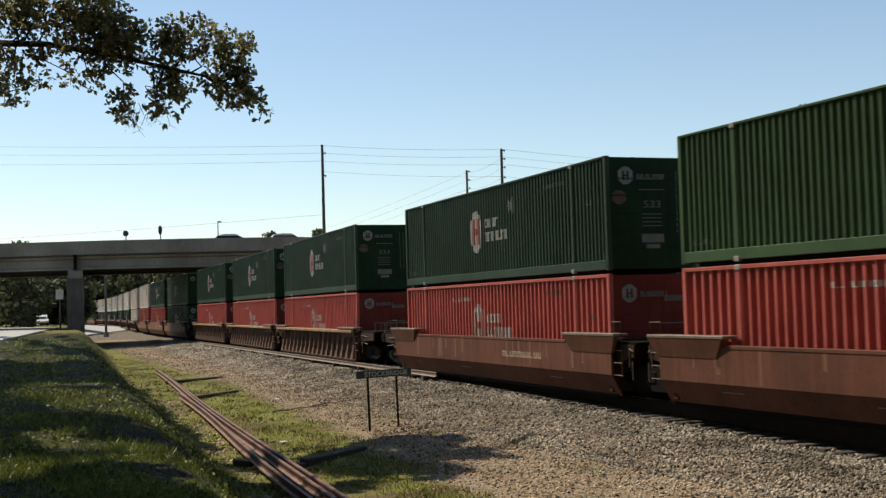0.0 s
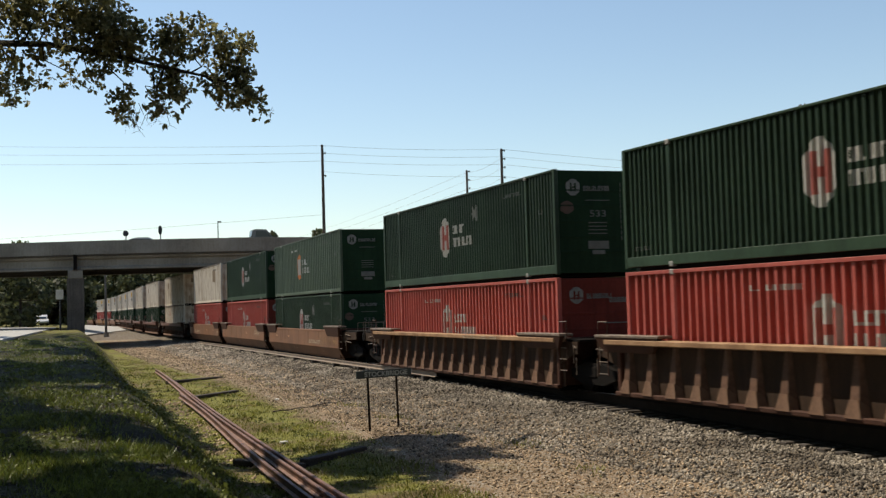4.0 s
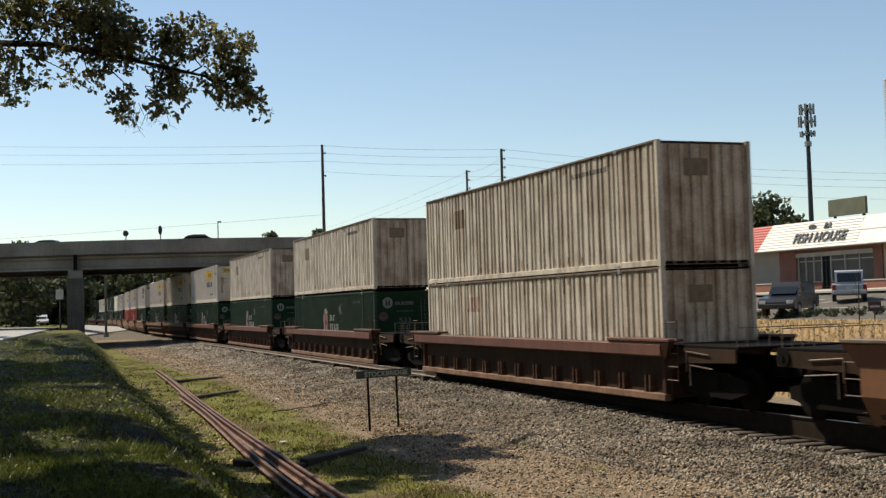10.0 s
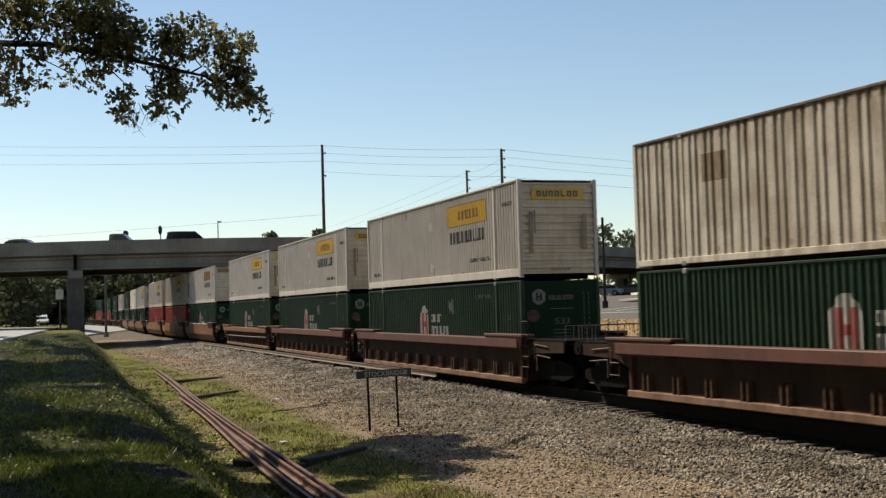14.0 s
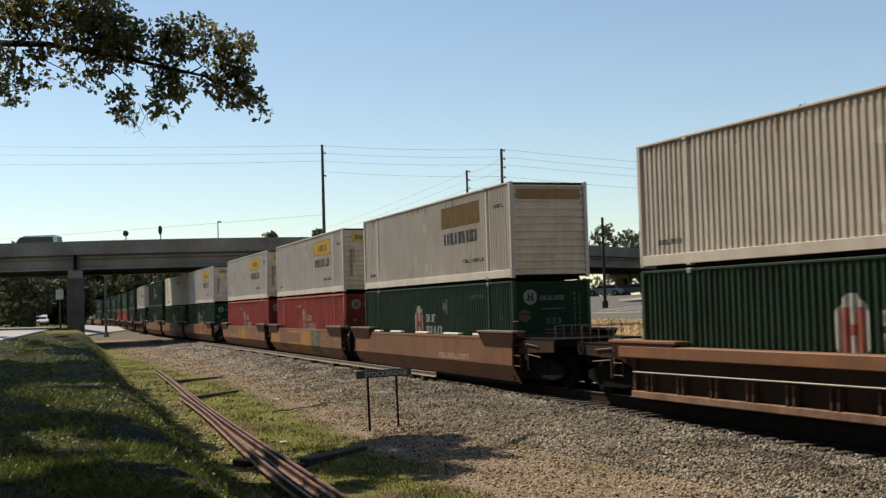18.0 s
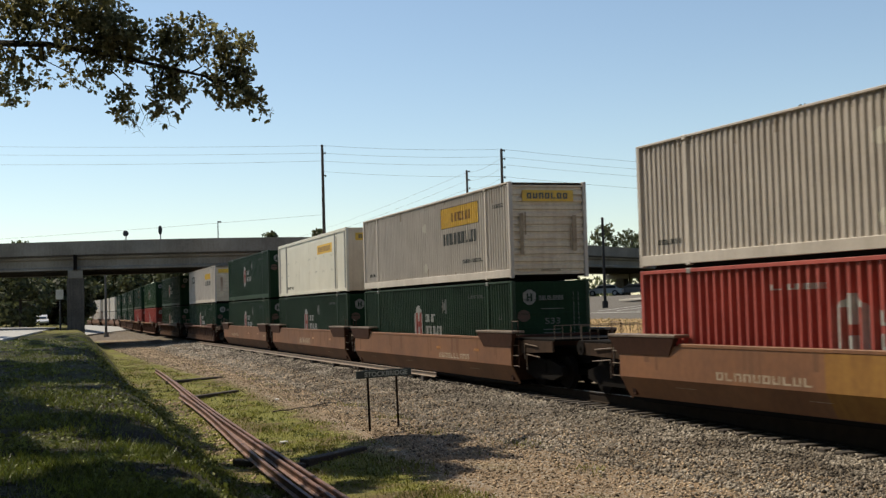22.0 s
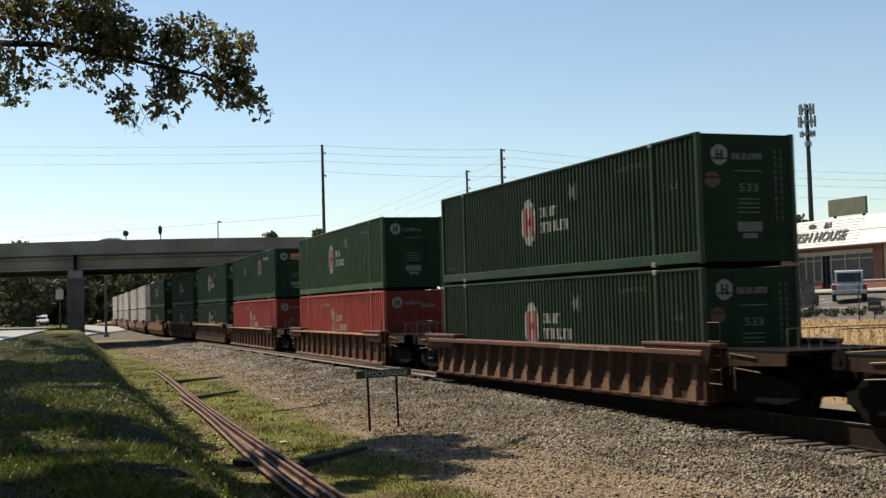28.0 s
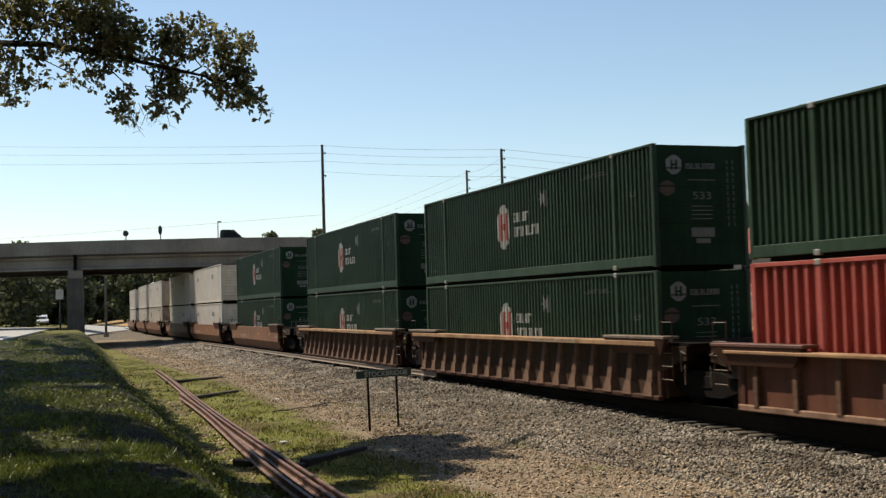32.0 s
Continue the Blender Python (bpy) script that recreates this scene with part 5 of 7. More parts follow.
SHAPES = {
    # length, width, bonnet height, roof height, cabin profile (x from the middle, front is +x)
    "suv": (4.8, 1.88, 1.05, 1.78, [(-2.35, 1.05), (-2.2, 1.70), (-1.9, 1.78), (0.35, 1.76), (1.15, 1.10)]),
    "sedan": (4.7, 1.80, 0.92, 1.45, [(-1.9, 0.98), (-1.15, 1.40), (-0.6, 1.46), (0.35, 1.45), (1.25, 0.95)]),
    "pickup": (5.5, 1.95, 1.10, 1.85, [(-0.65, 1.10), (-0.55, 1.78), (-0.3, 1.86), (0.75, 1.84), (1.45, 1.12)]),
    "minivan": (5.3, 1.95, 1.15, 2.2, [(-2.6, 1.1), (-2.5, 2.1), (-2.3, 2.2), (0.7, 2.18), (1.3, 1.9), (1.9, 1.2)]),
    "van": (6.2, 2.0, 1.25, 2.85, [(-3.05, 1.0), (-3.0, 2.75), (-2.8, 2.85), (1.15, 2.82), (1.7, 2.5), (2.35, 1.45), (2.6, 1.25)]),
}
VEH = {}


def vehicle(shape, color, label, category):
    """A car in parts, origin on the road under its middle, front towards +x."""
    ln, wd, hb, hr, cab = SHAPES[shape]
    th = thing("car" if shape in ("suv", "sedan") else shape, label, category)
    paint = CAR_COLORS[color]
    f, r = ln / 2, -ln / 2
    body = [(r + 0.05, 0.42), (r, 0.6), (r, hb - 0.12), (r + 0.08, hb), (f - 1.3, hb), (f - 0.25, hb - 0.14), (f, hb - 0.35), (f, 0.5), (f - 0.1, 0.38), (f - 0.55, 0.36), (f - 0.62, 0.62), (f - 0.95, 0.74), (f - 1.28, 0.62), (f - 1.35, 0.34), (r + 1.32, 0.34), (r + 1.25, 0.62), (r + 0.93, 0.74), (r + 0.6, 0.62), (r + 0.52, 0.40)]
    bm = prism(bmesh.new(), body, "y", -wd / 2, wd / 2)
    if shape == "pickup":
        bm.free()
        body = [(r + 0.05, 0.5), (r, 0.62), (r, hb - 0.02), (-0.68, hb - 0.02), (-0.68, hb), (f - 1.3, hb), (f - 0.25, hb - 0.12), (f, hb - 0.35), (f, 0.5), (f - 0.1, 0.45), (f - 0.55, 0.42), (f - 0.62, 0.66), (f - 0.95, 0.80), (f - 1.28, 0.66), (f - 1.35, 0.42), (r + 1.42, 0.42), (r + 1.35, 0.66), (r + 1.03, 0.80), (r + 0.7, 0.66), (r + 0.62, 0.46)]
        bm = prism(bmesh.new(), body, "y", -wd / 2, wd / 2)
    part("body", bm, paint, th)
    top = wd / 2 - 0.18 if shape != "van" else wd / 2 - 0.06
    cb = bmesh.new()
    pr = [(cab[0][0], hb - 0.02)] + list(cab[1:-1]) + [(cab[-1][0], hb - 0.02)]
    prism(cb, pr, "y", -top, top)
    part("cabin", cb, paint, th)
    # glass
    gl = bmesh.new()
    zs = hb + 0.05
    zt = hr - 0.16 if shape != "van" else 2.05
    x0, x1 = cab[0][0] + 0.35, cab[-1][0] - 0.55
    if shape == "van":
        x0, x1 = 1.05, 1.95
        zs = 1.3
    side = [(x0, zs), (x1 + 0.35, zs), (x1 - 0.2, zt), (x0 + 0.1, zt)]
    part("side_window", prism(gl, side, "y", -top - 0.012, -top + 0.01), GLASS, th)
    part("side_window", prism(bmesh.new(), side, "y", top - 0.01, top + 0.012), GLASS, th)
    a, b = cab[-1], cab[-2]
    ws = bmesh.new()
    q = [Vector((a[0] + 0.01, 0, max(a[1], hb) + 0.04)), Vector((b[0] + 0.03, 0, b[1] - 0.08))]
    ws.faces.new([ws.verts.new((q[0].x, -top + 0.08, q[0].z)), ws.verts.new((q[0].x, top - 0.08, q[0].z)), ws.verts.new((q[1].x, top - 0.1, q[1].z)), ws.verts.new((q[1].x, -top + 0.1, q[1].z))])
    part("windscreen", ws, GLASS, th)
    if shape != "van":
        a, b = cab[0], cab[1]
        rw = bmesh.new()
        rw.faces.new([rw.verts.new((a[0] - 0.012 + (b[0] - a[0]) * k, s_ * (top - 0.12), max(hb + 0.06, a[1]) + (b[1] - 0.06 - max(hb + 0.06, a[1])) * k)) for s_, k in ((-1, 0.0), (1, 0.0), (1, 1.0), (-1, 1.0))])
        part("rear_window", rw, GLASS, th)
    for sx in (f - 0.95, r + (1.03 if shape == "pickup" else 0.93)):
        for sy in (-1, 1):
            wh = part("wheel", rod(bmesh.new(), (0, -0.11, 0), (0, 0.11, 0), 0.35, n=18), RUBBER, th)
            wh.location = (sx, sy * (wd / 2 - 0.12), 0.35)
            part("rim", rod(bmesh.new(), (0, sy * 0.09, 0), (0, sy * 0.122, 0), 0.21, n=12), RIM, wh)
    for sy in (-1, 1):
        part("tail_lamp", new_box(r - 0.02, r + 0.1, *sorted((sy * (wd / 2 - 0.02), sy * (wd / 2 - 0.22))), hb - 0.42, hb - 0.1, 0.01), TAIL, th)
        part("headlamp", new_box(f - 0.12, f + 0.02, *sorted((sy * (wd / 2 - 0.06), sy * (wd / 2 - 0.4))), hb - 0.42, hb - 0.26, 0.01), HEADL, th)
    part("bumper", new_box(r - 0.06, r + 0.08, -wd / 2 + 0.05, wd / 2 - 0.05, 0.45, 0.66, 0.03), GALV if shape == "pickup" else paint, th)
    part("bumper", new_box(f - 0.08, f + 0.05, -wd / 2 + 0.05, wd / 2 - 0.05, 0.42, 0.62, 0.03), paint, th)
    part("number_plate", new_box(r - 0.075, r - 0.06, -0.16, 0.16, 0.68, 0.84), PLATE, th)
    return th


def get_vehicle(shape, color, label, category):
    key = (shape, color)
    if key not in VEH:
        VEH[key] = vehicle(shape, color, label, category)
        return VEH[key], True
    return VEH[key], False


# passing traffic: shape, colour, label, category, seconds at which it passes the middle span mark, speed along the deck, lane offset
TRAFFIC = [
    ("sedan", "white", "white saloon car crossing the overpass", "car", -0.55, 15.0, 4.0),
    ("sedan", "silver", "silver saloon car crossing the overpass", "car", -0.95, 15.0, 4.0),
    ("suv", "black", "dark sport utility car crossing the overpass", "car", 1.19, 17.0, 4.0),
    ("pickup", "black", "dark pickup truck crossing the overpass", "pickup truck", 1.63, 12.8, 4.0),
    ("sedan", "silver", "silver saloon car crossing the overpass", "car", 2.74, 16.3, 4.0),
    ("pickup", "grey", "grey pickup truck crossing the overpass", "pickup truck", 3.15, 12.8, 4.0),
    ("sedan", "silver", "silver saloon car crossing the overpass", "car", 4.05, 13.5, 6.5),
    ("sedan", "black", "dark saloon car crossing the overpass", "car", 5.47, 13.2, 6.5),
    ("suv", "silver", "silver sport utility car crossing the overpass", "car", 7.63, 15.4, 4.0),
    ("sedan", "grey", "grey saloon car crossing the overpass", "car", 9.66, 15.0, 4.0),
    ("sedan", "black", "dark saloon car crossing the overpass", "car", 10.77, 13.6, 6.5),
    ("suv", "black", "dark sport utility car crossing the overpass", "car", 13.72, 15.0, 4.0),
    ("pickup", "grey", "grey pickup truck crossing the overpass", "pickup truck", 14.27, 14.2, 6.5),
    ("sedan", "grey", "grey saloon car crossing the overpass", "car", 14.93, 13.2, 4.0),
    ("minivan", "white", "white minivan crossing the overpass", "minivan", 16.99, -13.6, 10.5),
    ("pickup", "white", "white pickup with a ladder rack crossing the overpass", "pickup truck", 19.49, 14.5, 4.0),
    ("suv", "black", "dark sport utility car crossing the overpass", "car", 23.72, 14.6, 4.0),
    ("van", "white", "white parcel van with a coloured mark crossing the overpass", "van", 25.73, 13.4, 4.0),
    ("sedan", "silver", "silver saloon car crossing the overpass", "car", 28.26, 15.2, 6.5),
    ("pickup", "silver", "silver pickup truck crossing the overpass", "pickup truck", 29.54, 14.0, 4.0),
    ("pickup", "black", "dark pickup truck crossing the overpass", "pickup truck", 31.47, 14.4, 4.0),
]
ARC = [0.0]
for _a, _b in zip(BRL, BRL[1:]):
    ARC.append(ARC[-1] + (_b - _a).length)
MARK = min(range(len(BRL)), key=lambda k: abs(BRL[k].x + 27.3))


def deck_pose(dist, off, back):
    """Pose on the deck, dist metres on from the mark; beyond its ends it goes straight on."""
    a = ARC[MARK] + dist
    i = min(max(1, int(np.searchsorted(ARC, a))), len(BRL) - 1)
    k = (a - ARC[i - 1]) / (ARC[i] - ARC[i - 1])
    p = deck_point(i - 1, off).lerp(deck_point(i, off), k) if 0 <= k <= 1 else deck_point(i - 1, off) + (deck_point(i, off) - deck_point(i - 1, off)) * k
    d = deck_point(i, off) - deck_point(i - 1, off)
    return Matrix.Translation((p.x, p.y, BR_TOP - 0.88)) @ Matrix.Rotation(math.atan2(d.y, d.x) + (math.pi if back else 0), 4, "Z")


def lay_traffic():
    for shape, color, label, cat, tm, v, off in TRAFFIC:
        if "ladder" in label or "parcel" in label:
            ob = vehicle(shape, color, label, cat)
            if "ladder" in label:
                for sy in (-0.8, 0.8):
                    bm = bmesh.new()
                    rod(bm, (-3.1, sy, 2.15), (2.6, sy, 2.2), 0.05, n=6)
                    for x in (-2.4, -0.9, 0.9):
                        rod(bm, (x, sy, 1.05), (x, sy, 2.17), 0.035, n=6)
                    part("ladder_rack", bm, GALV, ob)
                lad = bmesh.new()
                for sy in (-0.25, 0.15):
                    rod(lad, (-3.3, sy, 2.3), (2.9, sy, 2.3), 0.04, n=6)
                part("ladder", lad, GALV, ob)
            else:
                for sy in (-1, 1):
                    bm = bmesh.new()
                    decal(bm, [(-9, 0), (9, 0)], letters(random.Random(4), -2.6, -0.9, 1.85, 2.4, 3, 0.36), lambda x, d, z: (x, sy * (0.945 - d), z), 0.004)
                    part("mark", bm, mat("purple_mark", (0.07, 0.03, 0.15), rough=0.5), ob)
                    bm = bmesh.new()
                    decal(bm, [(-9, 0), (9, 0)], letters(random.Random(8), -0.9, 0.3, 1.85, 2.4, 2, 0.36), lambda x, d, z: (x, sy * (0.945 - d), z), 0.004)
                    part("mark", bm, LOGO_ORANGE, ob)
        else:
            proto, fresh = get_vehicle(shape, color, label, cat)
            ob = proto if fresh else copy_thing(proto, Matrix())
            ob["label"] = label
        ARRIVALS.append((ob, tm, v, off))


ARRIVALS = []
lay_traffic()


# ---- far side: shop with a mansard front, car park ----
FA = Vector((23.2, 99.9))
FX = Vector((0.383, -0.924)).normalized()
FN = Vector((FX.y, -FX.x))
SHOP_M = Matrix.Translation((FA.x, FA.y, 2.86)) @ Matrix.Rotation(math.atan2(FX.y, FX.x), 4, "Z")


def shop():
    """Local x runs along the front, -y faces the railway."""
    th = thing("shop_building", "low brick shop building with a red and white metal mansard front", "building")
    th.matrix_basis = SHOP_M
    LN = 34.0
    # wall with openings: piers and window bays
    bays = [(0.0, 3.2, "stucco"), (3.2, 4.6, "door"), (4.6, 8.2, "stucco"), (8.2, 10.15, "brick"), (10.15, 12.9, "glass"), (12.9, 13.8, "door"), (13.8, 18.4, "glass"), (18.4, 19.3, "brick"), (19.3, 34.0, "tan")]
    for a, b, k in bays:
        if k in ("stucco", "tan"):
            part("wall", new_box(a, b, 0.0, 0.3, 0, 3.0), STUCCO if k == "stucco" else mat("yellow_stucco", (0.46, 0.38, 0.24), (0.38, 0.31, 0.2), rough=0.9, scale=1), th)
        elif k == "brick":
            part("brick_pier", new_box(a, b, -0.12, 0.3, 0, 3.0, 0.02), BRICK, th)
        else:
            zb = 0.12 if k == "door" else 0.5
            part("wall", new_box(a, b, 0.0, 0.3, 2.75, 3.0), BRICK, th)
            if zb > 0.2:
                part("wall", new_box(a, b, 0.0, 0.3, 0, zb), BRICK, th)
            win = part("shop_window" if k == "glass" else "shop_door", new_box(a + 0.02, b - 0.02, 0.16, 0.20, zb, 2.74), SHOP_GLASS if k == "glass" else GLASS, th, "dusty glass with pale frames")
            n = 2 if k == "door" else 3
            fr = bmesh.new()
            for i in range(n + 1):
                x = a + 0.05 + (b - a - 0.1) * i / n
                box(fr, x - 0.05, x + 0.05, 0.06, 0.22, zb, 2.74)
            for z in (zb + 0.04, 2.1, 2.70):
                box(fr, a + 0.02, b - 0.02, 0.07, 0.215, z - 0.04, z + 0.04)
            part("frame", fr, PALE_TRIM if k == "glass" else DARK_METAL, win)
    part("wall", new_box(10.2, 18.4, -0.14, 0.05, 2.42, 2.74, 0.01), PALE_TRIM, th, "pale board over the shop windows")
    part("back_wall", new_box(0, LN, 11.7, 12.0, 0, 3.4), STUCCO, th)
    part("side_wall", new_box(0, 0.3, 0.3, 11.7, 0, 3.4), STUCCO, th)
    part("side_wall", new_box(LN - 0.3, LN, 0.3, 11.7, 0, 3.4), STUCCO, th)
    part("roof", new_box(-0.2, LN + 0.2, 0.2, 12.2, 3.4, 3.6), GALV, th)
    part("soffit", new_box(-0.6, LN, -1.1, 0.2, 3.0, 3.06), PALE_TRIM, th)
    # mansard: ribbed sloping panels in horizontal courses
    n = 10
    def slope(z):
        return -1.15 + (z - 3.02) / 2.05 * 0.95
    seams = {"red": (-0.7, 6.9), "white": (6.9, 17.9), "white2": (17.93, LN)}
    for key, (a, b) in seams.items():
        n = 2 if key == "white2" else 10
        for i in range(n):
            z0, z1 = 3.02 + 2.05 * i / n, 3.02 + 2.05 * (i + 1) / n
            xa = a + (0.9 * i / n if key == "white" else 0) + (0.5 * i / n if key == "red" else 0)
            xb = b + (0.9 * i / n if key == "red" else 0)
            y0, y1 = slope(z0), slope(z1)
            bm = prism(bmesh.new(), [(y0 - 0.02, z0), (y0 - 0.03, z0 + 0.05), (y1 - 0.0, z1), (y1 + 0.15, z1), (y0 + 0.15, z0)], "x", xa, xb)
            part("mansard_course", bm, MANSARD_RED if key == "red" else MANSARD_WHITE, th)
    part("mansard_core", prism(bmesh.new(), [(-1.0, 3.02), (-0.12, 5.06), (0.4, 5.06), (0.4, 3.02)], "x", -0.2, LN), NEAR_BLACK, th)
    # readable words on the mansard
    for txt, x, z, size in (("FISH HOUSE", 10.95, 3.50, 1.06), ("BA", 14.0, 4.46, 0.62)):
        cu = bpy.data.curves.new("sign_words", "FONT")
        cu.body, cu.size, cu.extrude, cu.shear = txt, size, 0.04, 0.10
        cu.offset = 0.02
        tmp = new("sign_words", cu)
        dg = bpy.context.evaluated_depsgraph_get()
        me = bpy.data.meshes.new_from_object(tmp.evaluated_get(dg))
        bpy.data.objects.remove(tmp)
        me.materials.clear()
        me.materials.append(LOGO_DARK)
        ob = new("sign_letters", me)
        ob.parent = th
        ob.matrix_basis = Matrix.Translation((x, slope(z) - 0.10, z)) @ Matrix.Rotation(radians(90 - 25), 4, "X")
        ob["label"] = "dark slanted sign lettering"
    em = bmesh.new()
    prism(em, [(math.cos(a) * 0.45 + 12.7, math.sin(a) * 0.22 + 4.6) for a in np.linspace(0, 6.0, 10)], "y", slope(4.6) - 0.1, slope(4.6) - 0.05)
    part("emblem", em, LOGO_DARK, th)
    return th


shop()



def planter(x0, x1, y0, y1, label):
    th = thing("planter", label, "planter")
    th.matrix_basis = SHOP_M
    part("wall", new_box(x0, x1, y0, y1, -0.25, 0.42, 0.02), BRICK, th)
    part("coping", new_box(x0 - 0.05, x1 + 0.05, y0 - 0.05, y1 + 0.05, 0.42, 0.5, 0.015), PALE_TRIM, th)
    return th


planter(0.5, 7.6, -3.4, -2.4, "long low brick planter with pale coping before the shop")
planter(8.2, 11.4, -3.4, -2.4, "low brick planter with pale coping before the shop")
planter(19, 26, -3.4, -2.4, "low brick planter with pale coping before the shop")



def park(shape, color, label, cat, x, y, rot):
    proto, fresh = get_vehicle(shape, color, label, cat)
    m = Matrix.Translation((x, y, gz(x, y))) @ Matrix.Rotation(radians(rot), 4, "Z")
    if fresh:
        proto.matrix_basis = m
        ob = proto
    else:
        ob = copy_thing(proto, m)
    ob.animation_data_clear()
    ob["label"] = label
    return ob


park("suv", "silver", "silver sport utility car parked facing the shop", "car", 23.6, 69.0, 72)
park("suv", "black", "dark sport utility car parked at the lot edge", "car", 18.2, 62.5, 238)


def lot_sign(x, y):
    th = thing("lot_sign", "small dark sign on a low post at the lot edge", "sign")
    th.location = (x, y, gz(x, y))
    part("post", rod(bmesh.new(), (0, 0, -0.1), (0, 0, 0.7), 0.03, n=6), DARK_METAL, th)
    part("panel", new_box(-0.3, 0.3, -0.05, -0.02, 0.35, 0.8, 0.01), mat("dark_red_board", (0.06, 0.02, 0.018), rough=0.6), th)
    part("stripe", new_box(-0.22, 0.22, -0.058, -0.052, 0.52, 0.62), PALE_TRIM, th)


lot_sign(19.6, 54.0)


def sapling(x, y):
    th = thing("sapling", "thin bare sapling at the edge of the lot", "sapling")
    th.location = (x, y, gz(x, y))
    part("trunk", rod(bmesh.new(), (0, 0, -0.1), (0.05, 0, 1.7), 0.03, 0.02, n=6), BARK, th)
    for k in range(9):
        a = k * 2.4
        z = 0.9 + 0.16 * k
        part("branch", rod(bmesh.new(), (0.03, 0, z), (0.03 + math.cos(a) * 0.4, math.sin(a) * 0.4, z + 0.55), 0.012, 0.004, n=4), BARK, th)


sapling(18.6, 53.2)



def stall_lines():
    for i in range(9):
        p = FA + FX * (4 + i * 2.9) + FN * 9.5
        q = p + FN * 4.6
        strip("parking_line", [tuple(p), tuple((p + q) / 2), tuple(q)], (-0.07, 0.07), LINE_PAINT, 0.012, "white painted parking line", "road marking", 0.01)
    p, q = FA + FX * 2 + FN * 15.5, FA + FX * 36 + FN * 15.5
    strip("parking_line", [tuple(p.lerp(q, k / 8)) for k in range(9)], (-0.08, 0.08), LINE_PAINT, 0.012, "white painted edge line of the lot", "road marking", 0.01)
    p, q = FA + FX * -6 + FN * 4.2, FA + FX * 36 + FN * 4.2
    strip("pavement", [tuple(p.lerp(q, k / 10)) for k in range(11)], (-2.0, 2.0), mat("pale_pavement", (0.45, 0.42, 0.36), (0.36, 0.33, 0.28), rough=0.9, scale=1, fine=15), 0.10, "pale concrete pavement before the shop", "pavement")


stall_lines()


def lamp_post(x, y, hgt):
    th = thing("street_lamp", "black street lamp with a pale globe at the car park", "street lamp", "car park lamps")
    th.location = (x, y, gz(x, y))
    part("base", rod(bmesh.new(), (0, 0, 0), (0, 0, 0.5), 0.19, 0.13), BLACK_IRON, th)
    part("pole", rod(bmesh.new(), (0, 0, 0.5), (0, 0, hgt - 0.55), 0.095, 0.07), BLACK_IRON, th)
    bm = bmesh.new()
    bmesh.ops.create_uvsphere(bm, u_segments=12, v_segments=8, radius=0.22)
    gl = part("globe", bm, mat("frosted_globe", (0.75, 0.73, 0.68), rough=0.3), th, smooth=True)
    gl.location.z = hgt - 0.3
    part("finial", rod(bmesh.new(), (0, 0, hgt - 0.12), (0, 0, hgt), 0.14, 0.02), DARK_METAL, th)


def stop_sign(x, y, top):
    th = thing("stop_sign", "dark red eight-sided road sign on a thin post", "road sign")
    z = gz(x, y)
    th.location = (x, y, z)
    part("post", rod(bmesh.new(), (0, 0, -0.1), (0, 0, top - z + 0.2), 0.035, n=6), GALV, th)
    pl = [(math.cos(math.pi * (i + 0.5) / 4) * 0.40, top - z + math.sin(math.pi * (i + 0.5) / 4) * 0.40) for i in range(8)]
    part("panel", prism(bmesh.new(), pl, "y", -0.07, -0.04), mat("dark_red_board", (0.06, 0.02, 0.018), rough=0.6), th)


stop_sign(13.9, 70.0, 4.35)
lamp_post(13.95, 60.0, 4.75)
lamp_post(22.0, 91.0, 4.75)


def light_pole(x, y, hgt):
    th = thing("light_pole", "tall slim black steel pole beside the car park", "light pole")
    th.location = (x, y, gz(x, y))
    part("base", rod(bmesh.new(), (0, 0, -0.1), (0, 0, 0.55), 0.24, n=12), BLACK_IRON, th)
    part("pole", rod(bmesh.new(), (0, 0, 0.55), (0, 0, hgt), 0.125, 0.10, n=10), BLACK_IRON, th)
    part("cap", rod(bmesh.new(), (0, 0, hgt), (0, 0, hgt + 0.10), 0.15, 0.05, n=10), BLACK_IRON, th)


light_pole(12.9, 95.0, 7.2)
park("sedan", "silver", "silver saloon car parked beyond the overpass", "car", 20.3, 150.0, 165)
park("sedan", "grey", "grey saloon car parked beyond the overpass", "car", 24.2, 152.0, 165)


def cell_tower():
    th = thing("cell_tower", "tall steel monopole with three tiers of antennas", "cell tower")
    D = 200.0
    th.location = (62.6, D, 3.0)
    H = 31.8
    part("pole", rod(bmesh.new(), (0, 0, 0), (0, 0, H), 0.5, 0.3, n=12), DARK_METAL, th)
    for z, r, hh in ((H - 0.8, 1.15, 1.7), (H - 2.9, 1.35, 1.8), (H - 5.0, 1.15, 0.9)):
        part("platform", rod(bmesh.new(), (0, 0, z - 0.15), (0, 0, z + 0.15), r * 0.8, n=12), GALV, th)
        for k in range(9):
            a = k * 2 * math.pi / 9
            x, y = math.cos(a) * r, math.sin(a) * r
            part("antenna_panel", new_box(x - 0.16, x + 0.16, y - 0.16, y + 0.16, z - hh / 2, z + hh / 2, 0.03), GALV, th)
    part("platform", rod(bmesh.new(), (0, 0, H - 7.1), (0, 0, H - 6.3), 0.6, n=12), GALV, th)


cell_tower()


